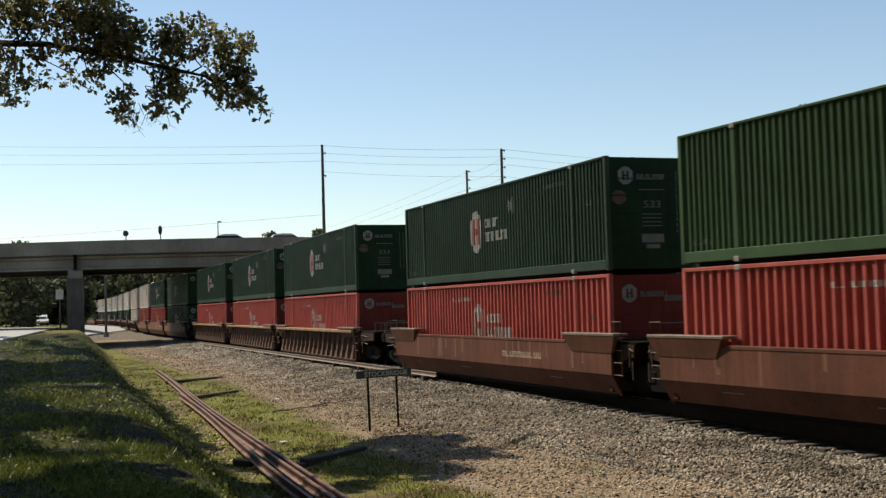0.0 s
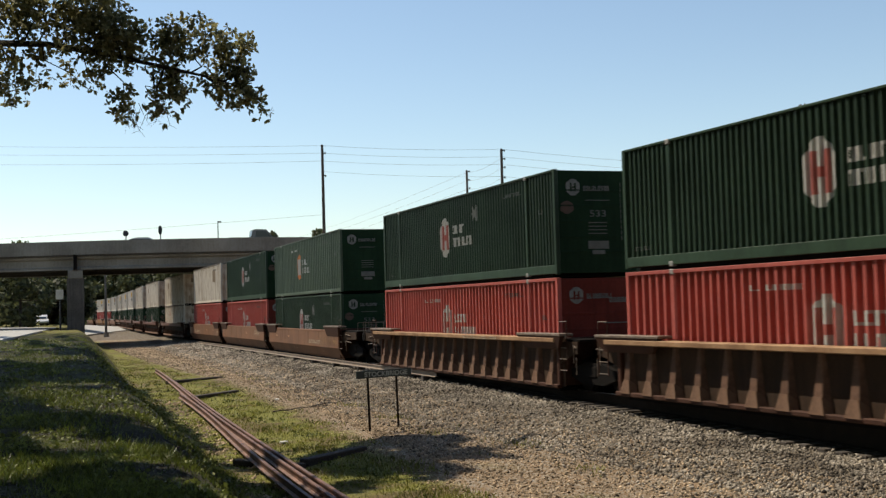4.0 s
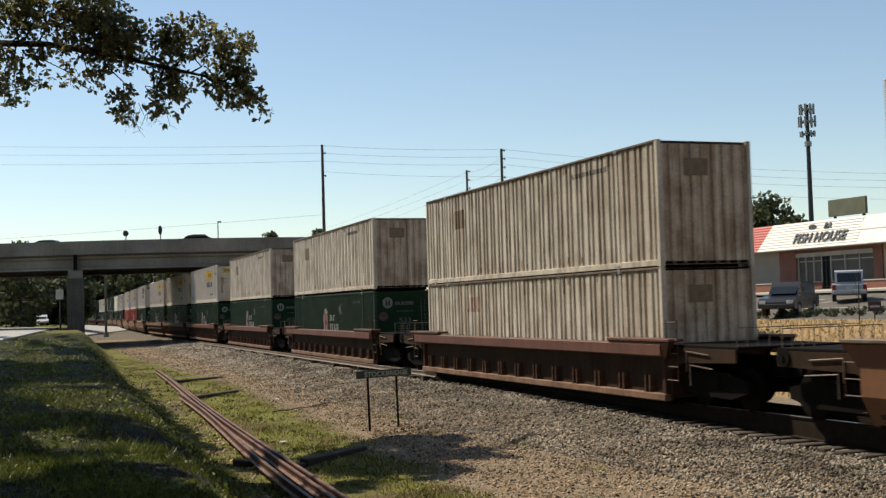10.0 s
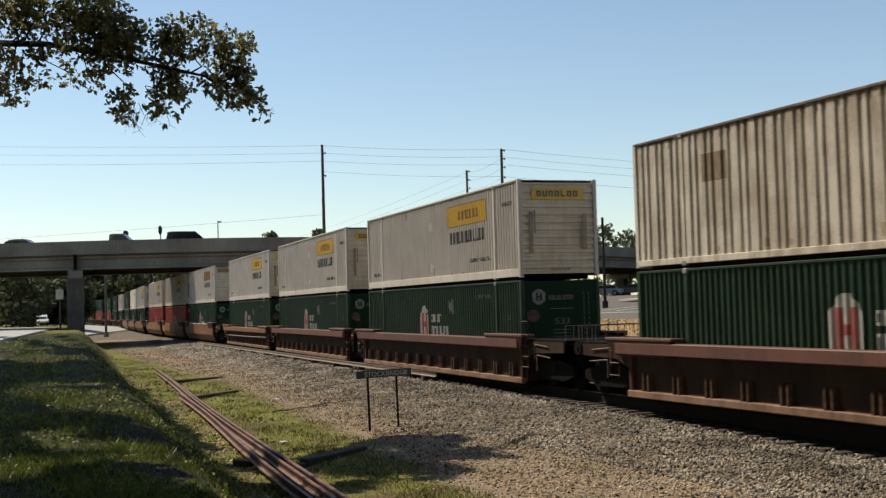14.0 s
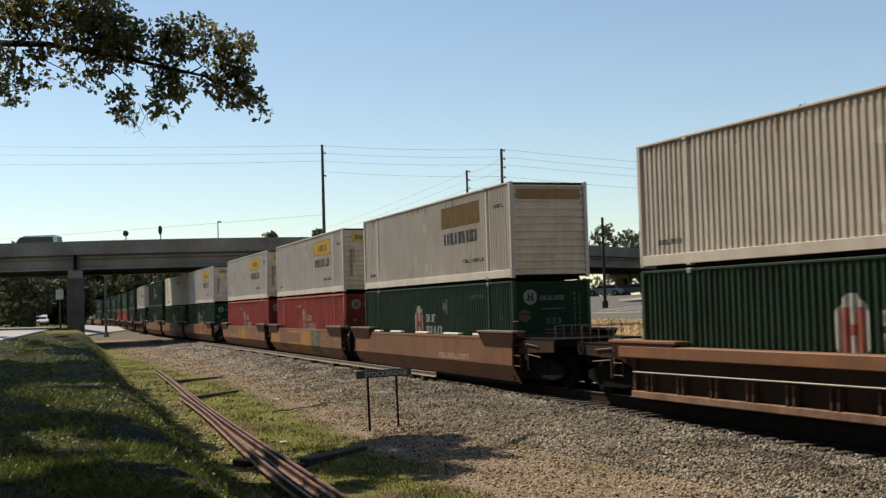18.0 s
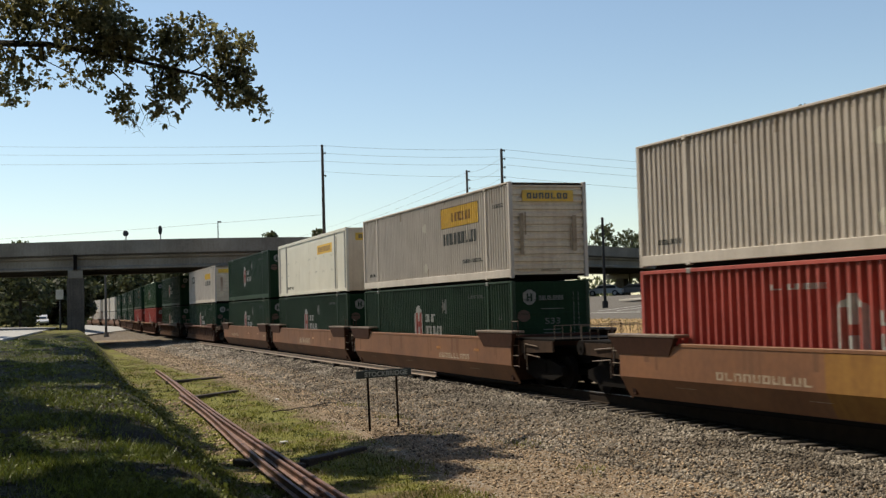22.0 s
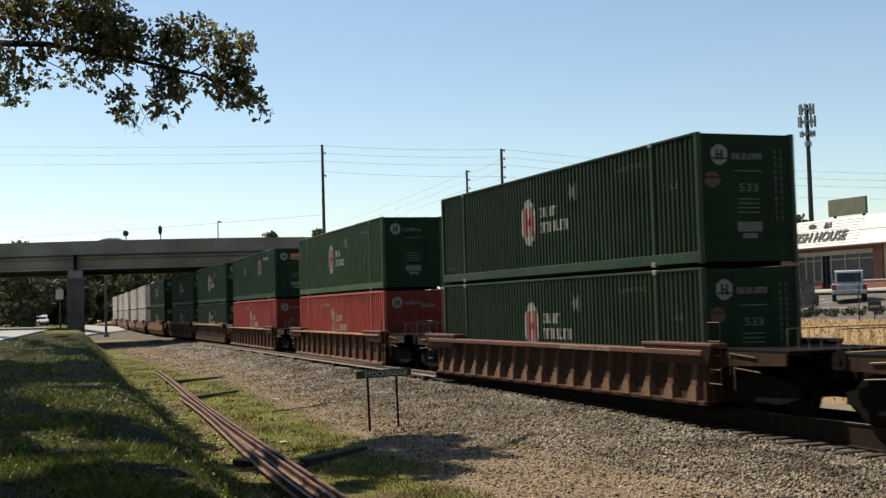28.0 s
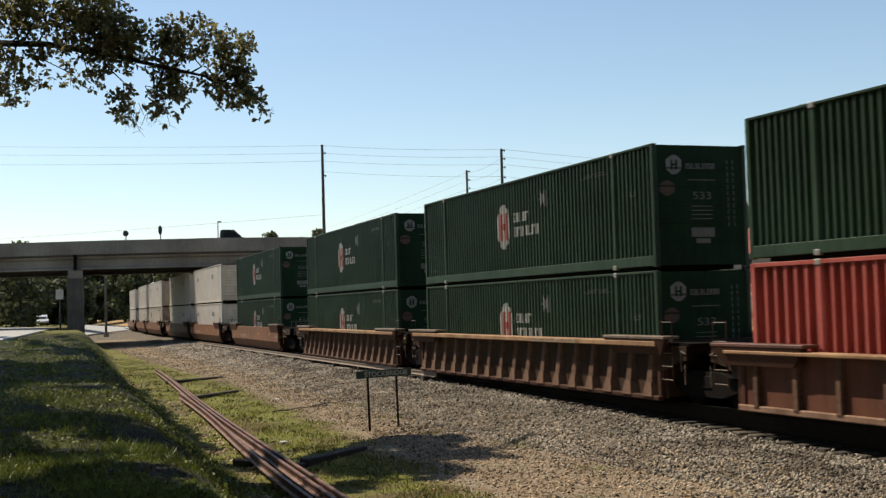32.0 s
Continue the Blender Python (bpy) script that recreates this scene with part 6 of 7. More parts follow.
def billboard():
    th = thing("billboard", "weathered olive billboard behind the shop", "billboard")
    th.matrix_basis = Matrix.Translation((40.6, 118, 3.0)) @ Matrix.Rotation(radians(-66), 4, "Z")
    part("panel", new_box(-2.6, 2.6, -0.15, 0.15, 7.3, 9.0, 0.02), mat("olive_board", (0.14, 0.145, 0.09), (0.10, 0.10, 0.07), rough=0.8, scale=1), th)
    for x in (-2, 2):
        part("post", rod(bmesh.new(), (x, 0.2, 0), (x, 0.2, 9.0), 0.15), DARK_METAL, th)


billboard()


# ---- poles and wires ----
def utility_pole(x, y, top, arms, label):
    th = thing("utility_pole", label, "utility pole", "poles behind the overpass")
    th.location = (x, y, 0)
    part("pole", rod(bmesh.new(), (0, 0, 0), (0, 0, top), 0.24, 0.15, n=10), POLE_WOOD, th)
    for z in arms:
        bm = bmesh.new()
        rod(bm, (0, 0, z), (0.35, -0.2, z + 0.05), 0.05, n=6)
        rod(bm, (0.35, -0.2, z - 0.12), (0.35, -0.2, z + 0.12), 0.09, n=8)
        part("insulator", bm, DARK_METAL, th)
    return th


POLES = [(-14.05, 140.0, 21.95), (7.27, 140.0, 20.85), (3.7, 168.0, 21.6)]
utility_pole(*POLES[0], [20.9, 18.2], "tall slender timber utility pole behind the overpass")
utility_pole(*POLES[1], [20.6, 19.6, 18.6, 17.4], "tall timber utility pole with stacked insulators")
utility_pole(31.9, 130.0, 16.7, [16.2], "timber utility pole behind the shop")
utility_pole(*POLES[2], [21.4, 20.2, 19.0], "distant timber utility pole with stacked insulators")


def wire(a, b, sag, n=14):
    a, b = Vector(a), Vector(b)
    bm = bmesh.new()
    pts = [a.lerp(b, i / n) - Vector((0, 0, sag * 4 * (i / n) * (1 - i / n))) for i in range(n + 1)]
    side = Vector((0, 0, 1)).cross(b - a).normalized() * 0.013
    up = Vector((0, 0, 0.013))
    last = None
    for p in pts:
        ring = [bm.verts.new(p + o) for o in (side, up, -side, -up)]
        if last:
            for k in range(4):
                bm.faces.new((last[k], last[(k + 1) % 4], ring[(k + 1) % 4], ring[k]))
        last = ring
    return tagged(obj("power_line", bm, WIRE), "thin power line sagging between poles", "power line", "overhead lines")


for z0, z1, z2 in ((23.9, 21.85, 20.8), (22.85, 20.95, 19.9), (21.55, 20.0, 19.0), (None, 18.75, 17.55)):
    if z0:
        wire((-75, 140, z0), (-14.05, 140, z1), 0.35)
    wire((-14.05, 140, z1), (7.27, 140, z2), 0.25)
    wire((7.27, 140, z2), (70, 150, z2 - 3.6), 0.9)
for z in (21.3, 20.1, 18.9):
    wire((7.27, 140, z - 1.5), (3.7, 168, z), 0.4)
    wire((3.7, 168, z), (-60, 330, z - 3), 1.5)
wire((-120, 150, 10.7), (-14.05, 140, 13.6), 0.5)


# ---- beside the track: sign, old rails, timbers ----
def station_sign():
    th = thing("track_sign", "dark low name board on two posts beside the track", "sign")
    p, q = Vector((-1.97, 30.0, 0)), Vector((-1.27, 30.6, 0))
    p.z, q.z = gz(p.x, p.y), gz(q.x, q.y)
    d = (q - p)
    d.z = 0
    for k, a in enumerate((p, q)):
        part("post", rod(bmesh.new(), (a.x, a.y, a.z - 0.2), (a.x - 0.03, a.y, a.z + 1.36), 0.032, n=6), RAILSIDE, th)
    c = (p + q) / 2 + Vector((0, 0, 1.42))
    ang = math.atan2(d.y, d.x)
    m = Matrix.Translation(c) @ Matrix.Rotation(ang, 4, "Z")
    b = part("board", new_box(-0.88, 0.88, -0.06, -0.02, -0.09, 0.10, 0.008), SIGN_BOARD, th)
    b.matrix_basis = m
    cu = bpy.data.curves.new("board_words", "FONT")
    cu.body, cu.size, cu.extrude, cu.offset, cu.align_x = "STOCKBRIDGE", 0.165, 0.003, 0.004, "CENTER"
    tmp = new("board_words", cu)
    me = bpy.data.meshes.new_from_object(tmp.evaluated_get(bpy.context.evaluated_depsgraph_get()))
    bpy.data.objects.remove(tmp)
    me.materials.clear()
    me.materials.append(SIGN_GREY)
    wide = max(v.co.x for v in me.vertices) - min(v.co.x for v in me.vertices)
    me.transform(Matrix.Translation((0.05, -0.064, -0.052)) @ Matrix.Rotation(radians(90), 4, "X") @ Matrix.Diagonal((1.38 / wide, 1, 1, 1)))
    tx = new("lettering", me)
    tx.parent = th
    tx["label"] = "faded pale lettering"
    tx.matrix_basis = m
    return th


station_sign()
RAIL_PROF = [(-0.07, 0.0), (0.07, 0.0), (0.07, 0.015), (0.012, 0.035), (0.012, 0.125), (0.036, 0.135), (0.034, 0.165), (-0.034, 0.165), (-0.036, 0.135), (-0.012, 0.125), (-0.012, 0.035), (-0.07, 0.015)]


def old_rail(a, b, label, steps=24):
    """A spare rail lying on the ground between two points in plan."""
    bm = bmesh.new()
    a, b = Vector(a), Vector(b)
    d = (b - a).normalized()
    n = Vector((d.y, -d.x))
    za, zb = [sum(gz(p.x + n.x * q, p.y + n.y * q) for q in (-0.2, 0, 0.2)) / 3 + 0.12 for p in (a, b)]
    last = None
    for i in range(steps + 1):
        k = i / steps
        p = a.lerp(b, k) + n * (0.06 * math.sin(k * 7 + a.x))
        z = za + (zb - za) * k
        ring = [bm.verts.new((p.x + n.x * w_, p.y + n.y * w_, z + h_)) for w_, h_ in RAIL_PROF]
        if last:
            for j in range(12):
                bm.faces.new((last[j], last[(j + 1) % 12], ring[(j + 1) % 12], ring[j]))
        else:
            bm.faces.new(ring)
        last = ring
    bm.faces.new(last[::-1])
    bmesh.ops.recalc_face_normals(bm, faces=bm.faces[:])
    return tagged(obj("spare_rail", bm, OLDRAIL), label, "rail", "spare rails by the track")


def timber(x, y, rot, ln=2.6, label="old dark railway timber lying in the grass"):
    bm = new_box(-ln / 2, ln / 2, -0.12, 0.12, -0.06, 0.12, 0.02)
    ob = tagged(obj("timber", bm, TIE), label, "timber", "old timbers in the grass")
    ob.matrix_basis = Matrix.Translation((x, y, gz(x, y))) @ Matrix.Rotation(radians(rot), 4, "Z")
    return ob


# old rails and timbers in the grass
old_rail((-15.3, 62.3), (-0.72, 15.8), "rusty spare rail lying on timbers in the grass")
old_rail((-14.9, 61.0), (-0.94, 15.8), "rusty spare rail lying beside others in the grass")
old_rail((-9.75, 43.4), (-1.27, 16.0), "shorter rusty spare rail lying beside others")


def lineside_rail():
    """A spare rail raised beside the tie ends to fit the camera's view."""
    bm = bmesh.new()
    last = None
    for s in np.linspace(0.6, -60.0, 42):
        k = max(0.0, -s / 60.0)
        u, z = 1.38 + 0.5 * k, -0.085 - 0.09 * k
        ring = [bm.verts.new(on_track(float(s), u + w_, z + h_)) for w_, h_ in RAIL_PROF]
        if last:
            for j in range(12):
                bm.faces.new((last[j], last[(j + 1) % 12], ring[(j + 1) % 12], ring[j]))
        else:
            bm.faces.new(ring)
        last = ring
    bm.faces.new(last[::-1])
    bmesh.ops.recalc_face_normals(bm, faces=bm.faces[:])
    tagged(obj("spare_rail", bm, mat("tan_rail_steel", (0.26, 0.20, 0.15), (0.14, 0.10, 0.072), rough=0.6, scale=3, fine=40)), "long spare rail raised along the tie ends", "rail", "spare rails by the track")
    # blocks added to carry the rail at the height fitted to the view
    for i in range(14):
        s = -0.5 - 4.3 * i
        k = -s / 60.0
        p = on_track(s, 1.38 + 0.5 * k)
        low = gz(p.x, p.y) - 0.05
        ob = tagged(obj("timber_block", new_box(-0.11, 0.11, -0.16, 0.16, low, -0.083 - 0.09 * k, 0.01), TIE), "dark timber block added to prop the raised rail", "timber block", "blocks under the spare rail")
        ob.matrix_basis = Matrix.Translation((p.x, p.y, 0)) @ Matrix.Rotation(float(heading(s)), 4, "Z")


lineside_rail()
timber(-11.6, 54.6, 52, 3.2)
timber(-8.75, 44.8, 68, 3.0)
timber(-3.75, 24.75, -35, 1.9)
timber(-2.45, 25.5, 62, 2.3, "old dark railway timber propped beside the rails")


def litter(x, y, w, label):
    bm = new_box(-w, w, -w * 0.7, w * 0.7, 0.0, w * 0.5, w * 0.15)
    ob = tagged(obj("litter", bm, mat("crumpled_paper", (0.75, 0.74, 0.72), rough=0.8, scale=20)), label, "litter")
    ob.matrix_basis = Matrix.Translation((x, y, gz(x, y) + 0.01)) @ Matrix.Rotation(radians(x * 77), 4, "Z")


litter(-5.9, 41.1, 0.10, "crumpled white paper lying in the gravel")
litter(-3.97, 28.7, 0.09, "crumpled white cup lying in the grass")


# ---- post sign and lamp pole by the pier ----
def pier_sign():
    th = thing("road_sign", "pale square sign on a post beside the pier", "road sign")
    th.location = (-34.0, 104.6, gz(-34.0, 104.6))
    part("post", rod(bmesh.new(), (0, 0, -0.2), (0, 0, 3.6), 0.09, n=8), DARK_METAL, th)
    part("panel", new_box(-0.34, 0.34, -0.14, -0.10, 2.75, 3.6, 0.01), PALE_TRIM, th)


pier_sign()


def far_pole():
    th = thing("light_pole", "plain grey pole standing beyond the overpass", "light pole")
    th.location = (-42.4, 148.0, gz(-42.4, 148.0))
    part("pole", rod(bmesh.new(), (0, 0, 0), (0, 0, 8.2), 0.17, 0.12, n=10), mat("weathered_pole_paint", (0.13, 0.12, 0.105), (0.085, 0.078, 0.068), rough=0.7, scale=2), th)
    part("base", rod(bmesh.new(), (0, 0, 0), (0, 0, 0.6), 0.35, 0.3, n=10), CONCRETE, th)
    part("lamp_head", new_box(-0.1, 0.9, -0.15, 0.15, 8.05, 8.25, 0.04), GALV, th)


far_pole()


def road_car():
    ob = vehicle("sedan", "white", "pale car coming along the road under the overpass", "car")
    ob.matrix_basis = Matrix.Translation((-53.2, 156.0, gz(-53.2, 156.0) + 0.06)) @ Matrix.Rotation(radians(-72), 4, "Z")


road_car()


# ---- trees ----
def leaf_cloud(rng, centres, radii, counts, size, flat=0.7):
    """Leaf quads scattered in uneven clumps. Returns verts and faces."""
    V = []
    for c, r, n in zip(centres, radii, counts):
        d = rng.normal(size=(n, 3))
        d /= np.linalg.norm(d, axis=1)[:, None]
        rad = r * rng.random(n) ** 0.45
        p = np.asarray(c) + d * rad[:, None] * np.array([1, 1, flat])
        a = rng.normal(size=(n, 3))
        a /= np.linalg.norm(a, axis=1)[:, None]
        b = np.cross(a, rng.normal(size=(n, 3)))
        b /= np.linalg.norm(b, axis=1)[:, None]
        s = size * (0.6 + 0.8 * rng.random(n))[:, None]
        V.append(np.stack([p - a * s * 0.5, p + b * s * 0.32 + a * s * 0.05, p + a * s * 0.55, p - b * s * 0.32 + a * s * 0.05], 1))
    V = np.concatenate(V).reshape(-1, 3)
    return V, np.arange(len(V)).reshape(-1, 4)


def leaf_sprays(rng, centres, radii, counts, size, per=6):
    """Drooping tufts of leaves, as oaks carry them: each tuft's leaves spring from one point."""
    V = []
    for c, r, n in zip(centres, radii, counts):
        d = rng.normal(size=(n, 3))
        d /= np.linalg.norm(d, axis=1)[:, None]
        p = np.asarray(c) + d * (r * rng.random(n) ** 0.5)[:, None]
        p = np.repeat(p, per, axis=0)
        m = len(p)
        a = rng.normal(size=(m, 3)) + np.array([0, 0, -0.45])
        a /= np.linalg.norm(a, axis=1)[:, None]
        b = np.cross(a, rng.normal(size=(m, 3)))
        b /= np.linalg.norm(b, axis=1)[:, None]
        s = size * (0.6 + 0.7 * rng.random(m))[:, None]
        V.append(np.stack([p, p + b * s * 0.27 + a * s * 0.6, p + a * s, p - b * s * 0.27 + a * s * 0.6], 1))
    V = np.concatenate(V).reshape(-1, 3)
    return V, np.arange(len(V)).reshape(-1, 4)


def limb_mesh(paths):
    bm = bmesh.new()
    for pts, r0, r1 in paths:
        n = len(pts) - 1
        for i in range(n):
            rod(bm, pts[i], pts[i + 1], r0 + (r1 - r0) * i / n, r0 + (r1 - r0) * (i + 1) / n, n=7)
    return bm


def tree(x, y, h, r, label, material=None, leaf=0.55, n_clumps=34, per=70, seed=1, trunk_r=0.28, base=0.28, cat="tree"):
    """A broadleaf tree: tapered trunk, limbs to every clump, uneven crown of many small leaves."""
    rng = np.random.default_rng(seed)
    z0 = gz(x, y)
    th = thing("tree", label, cat)
    th.location = (x, y, z0)
    bend = rng.normal(size=2) * 0.04 * h
    pts = [Vector((bend[0] * k * k, bend[1] * k * k, h * 0.78 * k)) for k in np.linspace(0, 1, 6)]
    pts[0].z = -0.4
    part("trunk", limb_mesh([(pts, trunk_r, trunk_r * 0.35)]), BARK, th, smooth=True)
    cs, rs, ns, limbs = [], [], [], []
    for i in range(n_clumps):
        k = base + (1 - base) * (i + 0.5) / n_clumps
        w = r * math.sin(math.pi * min(1, 0.18 + 0.80 * (k - base) / (1 - base))) ** 0.7
        a = i * 2.4 + rng.random()
        q = w * (0.35 + 0.75 * rng.random())
        c = Vector((math.cos(a) * q, math.sin(a) * q, h * k * 0.93))
        cs.append(c)
        rs.append(r * (0.24 + 0.2 * rng.random()))
        ns.append(int(per * (0.6 + 0.8 * rng.random())))
        s = pts[min(5, 1 + int(k * 4.5))]
        mid = s.lerp(c, 0.5) + Vector((0, 0, 0.06 * h * rng.random()))
        limbs.append(([s, mid, c], trunk_r * 0.28, 0.02))
    lm = part("limbs", limb_mesh(limbs[::2]), BARK, th, smooth=True)
    lm["kind"] = "stuff"
    V, F = leaf_cloud(rng, cs, rs, ns, leaf)
    fast_mesh("crown", V, F, material or FAR_LEAF, th)
    return th


def inside(poly, s, u):
    """Whether (s, u) lies in a polygon."""
    hit = False
    for (a, b), (c, d) in zip(poly, poly[1:] + poly[:1]):
        if (b > u) != (d > u) and s < a + (c - a) * (u - b) / (d - b):
            hit = not hit
    return hit


def off_line(line, s, u):
    """Distance from (s, u) to a line of points."""
    p, best = Vector((s, u)), 1e9
    for a, b in zip(line, line[1:]):
        a, b = Vector(a), Vector(b)
        k = min(1.0, max(0.0, (p - a).dot(b - a) / (b - a).length_squared))
        best = min(best, (p - a.lerp(b, k)).length)
    return best


# sunlit patches fitted to the camera's view, as s along the line and u out from it
SUN_PATCHES = [
    [(12.2, 15.3), (9.4, 14.9), (10.4, 14.35), (13.1, 13.9), (16.7, 13.8), (20.3, 13.6), (21.2, 13.3), (22.8, 13.6), (22.4, 14.1), (21.2, 14.35), (20.1, 14.65), (18.9, 14.9), (16.3, 15.35)],
    [(23.2, 15.7), (22.9, 15.2), (23.5, 14.85), (25.1, 14.3), (27.1, 14.0), (28.9, 13.8), (29.4, 14.5), (27.9, 14.6), (26.4, 14.6), (25.4, 14.85), (24.8, 15.2), (24.1, 15.6)],
]
SUN_STREAKS = [([(-9.4, 16.2), (-7.4, 14.7), (-4.0, 13.7), (-4.6, 12.9)], 1.25), ([(-12.6, 16.2), (-11.9, 14.9), (-9.8, 13.9)], 0.35), ([(26.1, 16.1), (26.7, 15.85)], 0.35)]
SHADE = [([(-64.0, 14.7), (-44.2, 13.1), (-27.0, 12.6), (-12.5, 12.6)], 0.10), ([(-44.0, 17.2), (-29.7, 14.8), (-18.0, 14.0), (-12.0, 13.3)], 0.32)]


def sun_gap(s, u, more=0.0):
    """Whether the placed crowns leave the bank sunlit, s along the line and u out from it."""
    if s < -13.0:
        return all(off_line(l, s, u) > w - more for l, w in SHADE)
    if any(off_line(l, s, u) < w + 0.25 + more for l, w in SUN_STREAKS):
        return True
    return any(inside(g, s, u) or off_line(g + g[:1], s, u) < 0.22 + more for g in SUN_PATCHES)


def near_oak():
    """The oak whose lowest limb hangs over the line; its crown shades the bank."""
    rng = np.random.default_rng(21)
    x, y = -16.5, 30.0
    th = thing("oak_tree", "large oak with a leafy limb hanging over the gravel", "tree")
    z0 = gz(x, y)
    T = [Vector((x, y, z0 - 0.4)), Vector((x + 0.3, y, 4.0)), Vector((x + 0.2, y - 0.3, 8.2)), Vector((x - 0.4, y - 0.2, 12.5)), Vector((x - 0.2, y, 16.0))]
    part("trunk", limb_mesh([(T, 0.5, 0.16)]), BARK, th, smooth=True)
    main = [T[2], Vector((-13.2, 29.0, 9.25)), Vector((-10.6, 28.4, 9.08)), Vector((-9.4, 28.2, 8.98)), Vector((-7.7, 28.0, 8.60)), Vector((-6.4, 27.9, 8.25)), Vector((-5.4, 27.9, 8.0)), Vector((-4.7, 27.9, 7.75))]
    part("limb", limb_mesh([(main, 0.115, 0.014)]), BARK, th, "long low limb", smooth=True)
    # side shoots of the hanging limb, each with its leaf clumps
    cs, rs, ns, shoots = [], [], [], []
    def shoot(i, k, to, n=3, r=0.45, m=60):
        s = main[i].lerp(main[i + 1], k)
        if to[2] < 0:
            to = (to[0], to[1], to[2] * 0.8)
        e = s + Vector(to)
        mids = [s.lerp(e, q) + Vector(rng.normal(size=3) * 0.13) for q in (0.25, 0.5, 0.75)]
        shoots.append(([s, *mids, e], 0.022, 0.005))
        for q in np.linspace(0.35, 1.0, n):
            cs.append(s.lerp(e, q) + Vector(rng.normal(size=3) * 0.2))
            rs.append(r * (0.85 + 0.55 * rng.random()))
            ns.append(int(1.45 * m * (0.7 + 0.6 * rng.random())))
    for i, k, to, n, r, m in (
        (0, 0.8, (0.5, -0.2, 1.5), 4, 0.6, 80), (1, 0.1, (0.3, 0.3, -1.3), 3, 0.5, 60), (1, 0.9, (0.3, 0.1, 1.5), 4, 0.6, 90), (2, 0.8, (0.2, -0.2, 1.5), 4, 0.6, 90), (3, 0.8, (0.2, 0.1, 1.4), 4, 0.5, 80), (2, 0.0, (0.1, 0.1, -1.5), 4, 0.4, 50), (2, 0.35, (-0.2, -0.2, -1.3), 3, 0.38, 50), (3, 0.95, (0.3, 0.1, -1.35), 4, 0.32, 50), (4, 0.9, (0.1, -0.2, -1.2), 4, 0.34, 50),
        (1, 0.3, (0.4, -0.5, 1.2), 4, 0.6, 80), (1, 0.7, (-0.3, 0.4, 1.0), 4, 0.55, 80), (1, 0.5, (0.3, 0.3, -1.1), 3, 0.42, 46), (1, 0.95, (0.2, -0.4, -1.25), 3, 0.36, 40),
        (2, 0.2, (0.2, 0.5, 1.1), 4, 0.55, 84), (2, 0.5, (0.5, -0.4, 0.9), 4, 0.6, 90), (2, 0.6, (0.1, 0.2, -1.0), 3, 0.36, 44), (2, 0.9, (0.5, 0.5, -1.15), 3, 0.3, 34),
        (3, 0.2, (0.3, -0.4, 1.0), 4, 0.55, 88), (3, 0.6, (0.3, 0.4, 0.95), 4, 0.55, 84), (3, 0.5, (0.1, -0.2, -0.8), 3, 0.32, 40),
        (4, 0.1, (-0.1, -0.3, 0.85), 3, 0.45, 70), (4, 0.5, (0.55, 0.2, 0.75), 4, 0.42, 66), (4, 0.7, (-0.1, 0.1, -0.95), 3, 0.34, 50), (4, 0.3, (0.05, -0.4, -0.55), 2, 0.3, 40),
        (5, 0.1, (0.25, 0.3, 1.05), 4, 0.40, 64), (5, 0.5, (0.5, -0.2, 0.95), 4, 0.40, 64), (5, 0.3, (-0.2, 0.1, -0.75), 3, 0.34, 50), (5, 0.8, (0.25, 0.2, -0.5), 3, 0.3, 44),
        (6, 0.0, (0.35, 0.1, 0.85), 4, 0.38, 60), (6, 0.4, (0.6, -0.1, 0.6), 4, 0.36, 60), (6, 0.6, (0.2, 0.2, -0.45), 3, 0.28, 44), (6, 0.95, (0.45, 0.0, -0.45), 4, 0.26, 44), (6, 0.95, (0.35, 0.1, 0.2), 3, 0.3, 44),
        (3, 0.5, (0.2, 0.1, 0.95), 4, 0.5, 95), (3, 0.9, (0.1, -0.2, 1.05), 4, 0.5, 95), (4, 0.2, (0.3, 0.2, 0.6), 4, 0.42, 80), (3, 0.7, (0.3, -0.3, 0.5), 3, 0.4, 75), (3, 0.3, (-0.2, 0.2, 1.3), 4, 0.5, 95)):
        shoot(i, k, to, n, r, m)
    sh = part("twig_growth", limb_mesh(shoots), BARK, th, smooth=True)
    sh["kind"] = "stuff"
    V, F = leaf_sprays(rng, cs, rs, [max(4, int(0.20 * n)) for n in ns], 0.145)
    fast_mesh("limb_leaves", V, F, OAK, th)
    # bare twigs
    tw = bmesh.new()
    for k in range(16):
        a = Vector((-7.4 + rng.random() * 0.9, 27.9 + rng.normal() * 0.2, 7.40 + rng.normal() * 0.12))
        b = a + Vector((rng.normal() * 0.12, rng.normal() * 0.1, -0.28 - 0.12 * rng.random()))
        rod(tw, a, b, 0.006, 0.004, n=4)
        rod(tw, b, b + Vector((rng.normal() * 0.12, rng.normal() * 0.1, -0.14 - 0.08 * rng.random())), 0.004, 0.002, n=4)
        rod(tw, b, b + Vector((rng.normal() * 0.16, rng.normal() * 0.1, -0.08)), 0.004, 0.002, n=4)
    t_ = part("twigs", tw, BARK, th)
    t_["kind"] = "stuff"
    # crown above and behind, with an unseen higher limb added to shade the gravel
    low = [(c, r) for c, r in zip(cs, rs) if c.x > -11.5]
    cs, rs, ns, limbs = [], [], [], []
    up = [T[3], Vector((-13.5, 31.5, 13.6)), Vector((-11.0, 33.2, 13.9)), Vector((-9.0, 34.4, 13.9)), Vector((-7.6, 33.8, 13.8)), Vector((-6.6, 32.6, 13.8))]
    part("limb", limb_mesh([(up, 0.10, 0.02)]), BARK, th, "unseen high limb that shades the gravel", smooth=True)
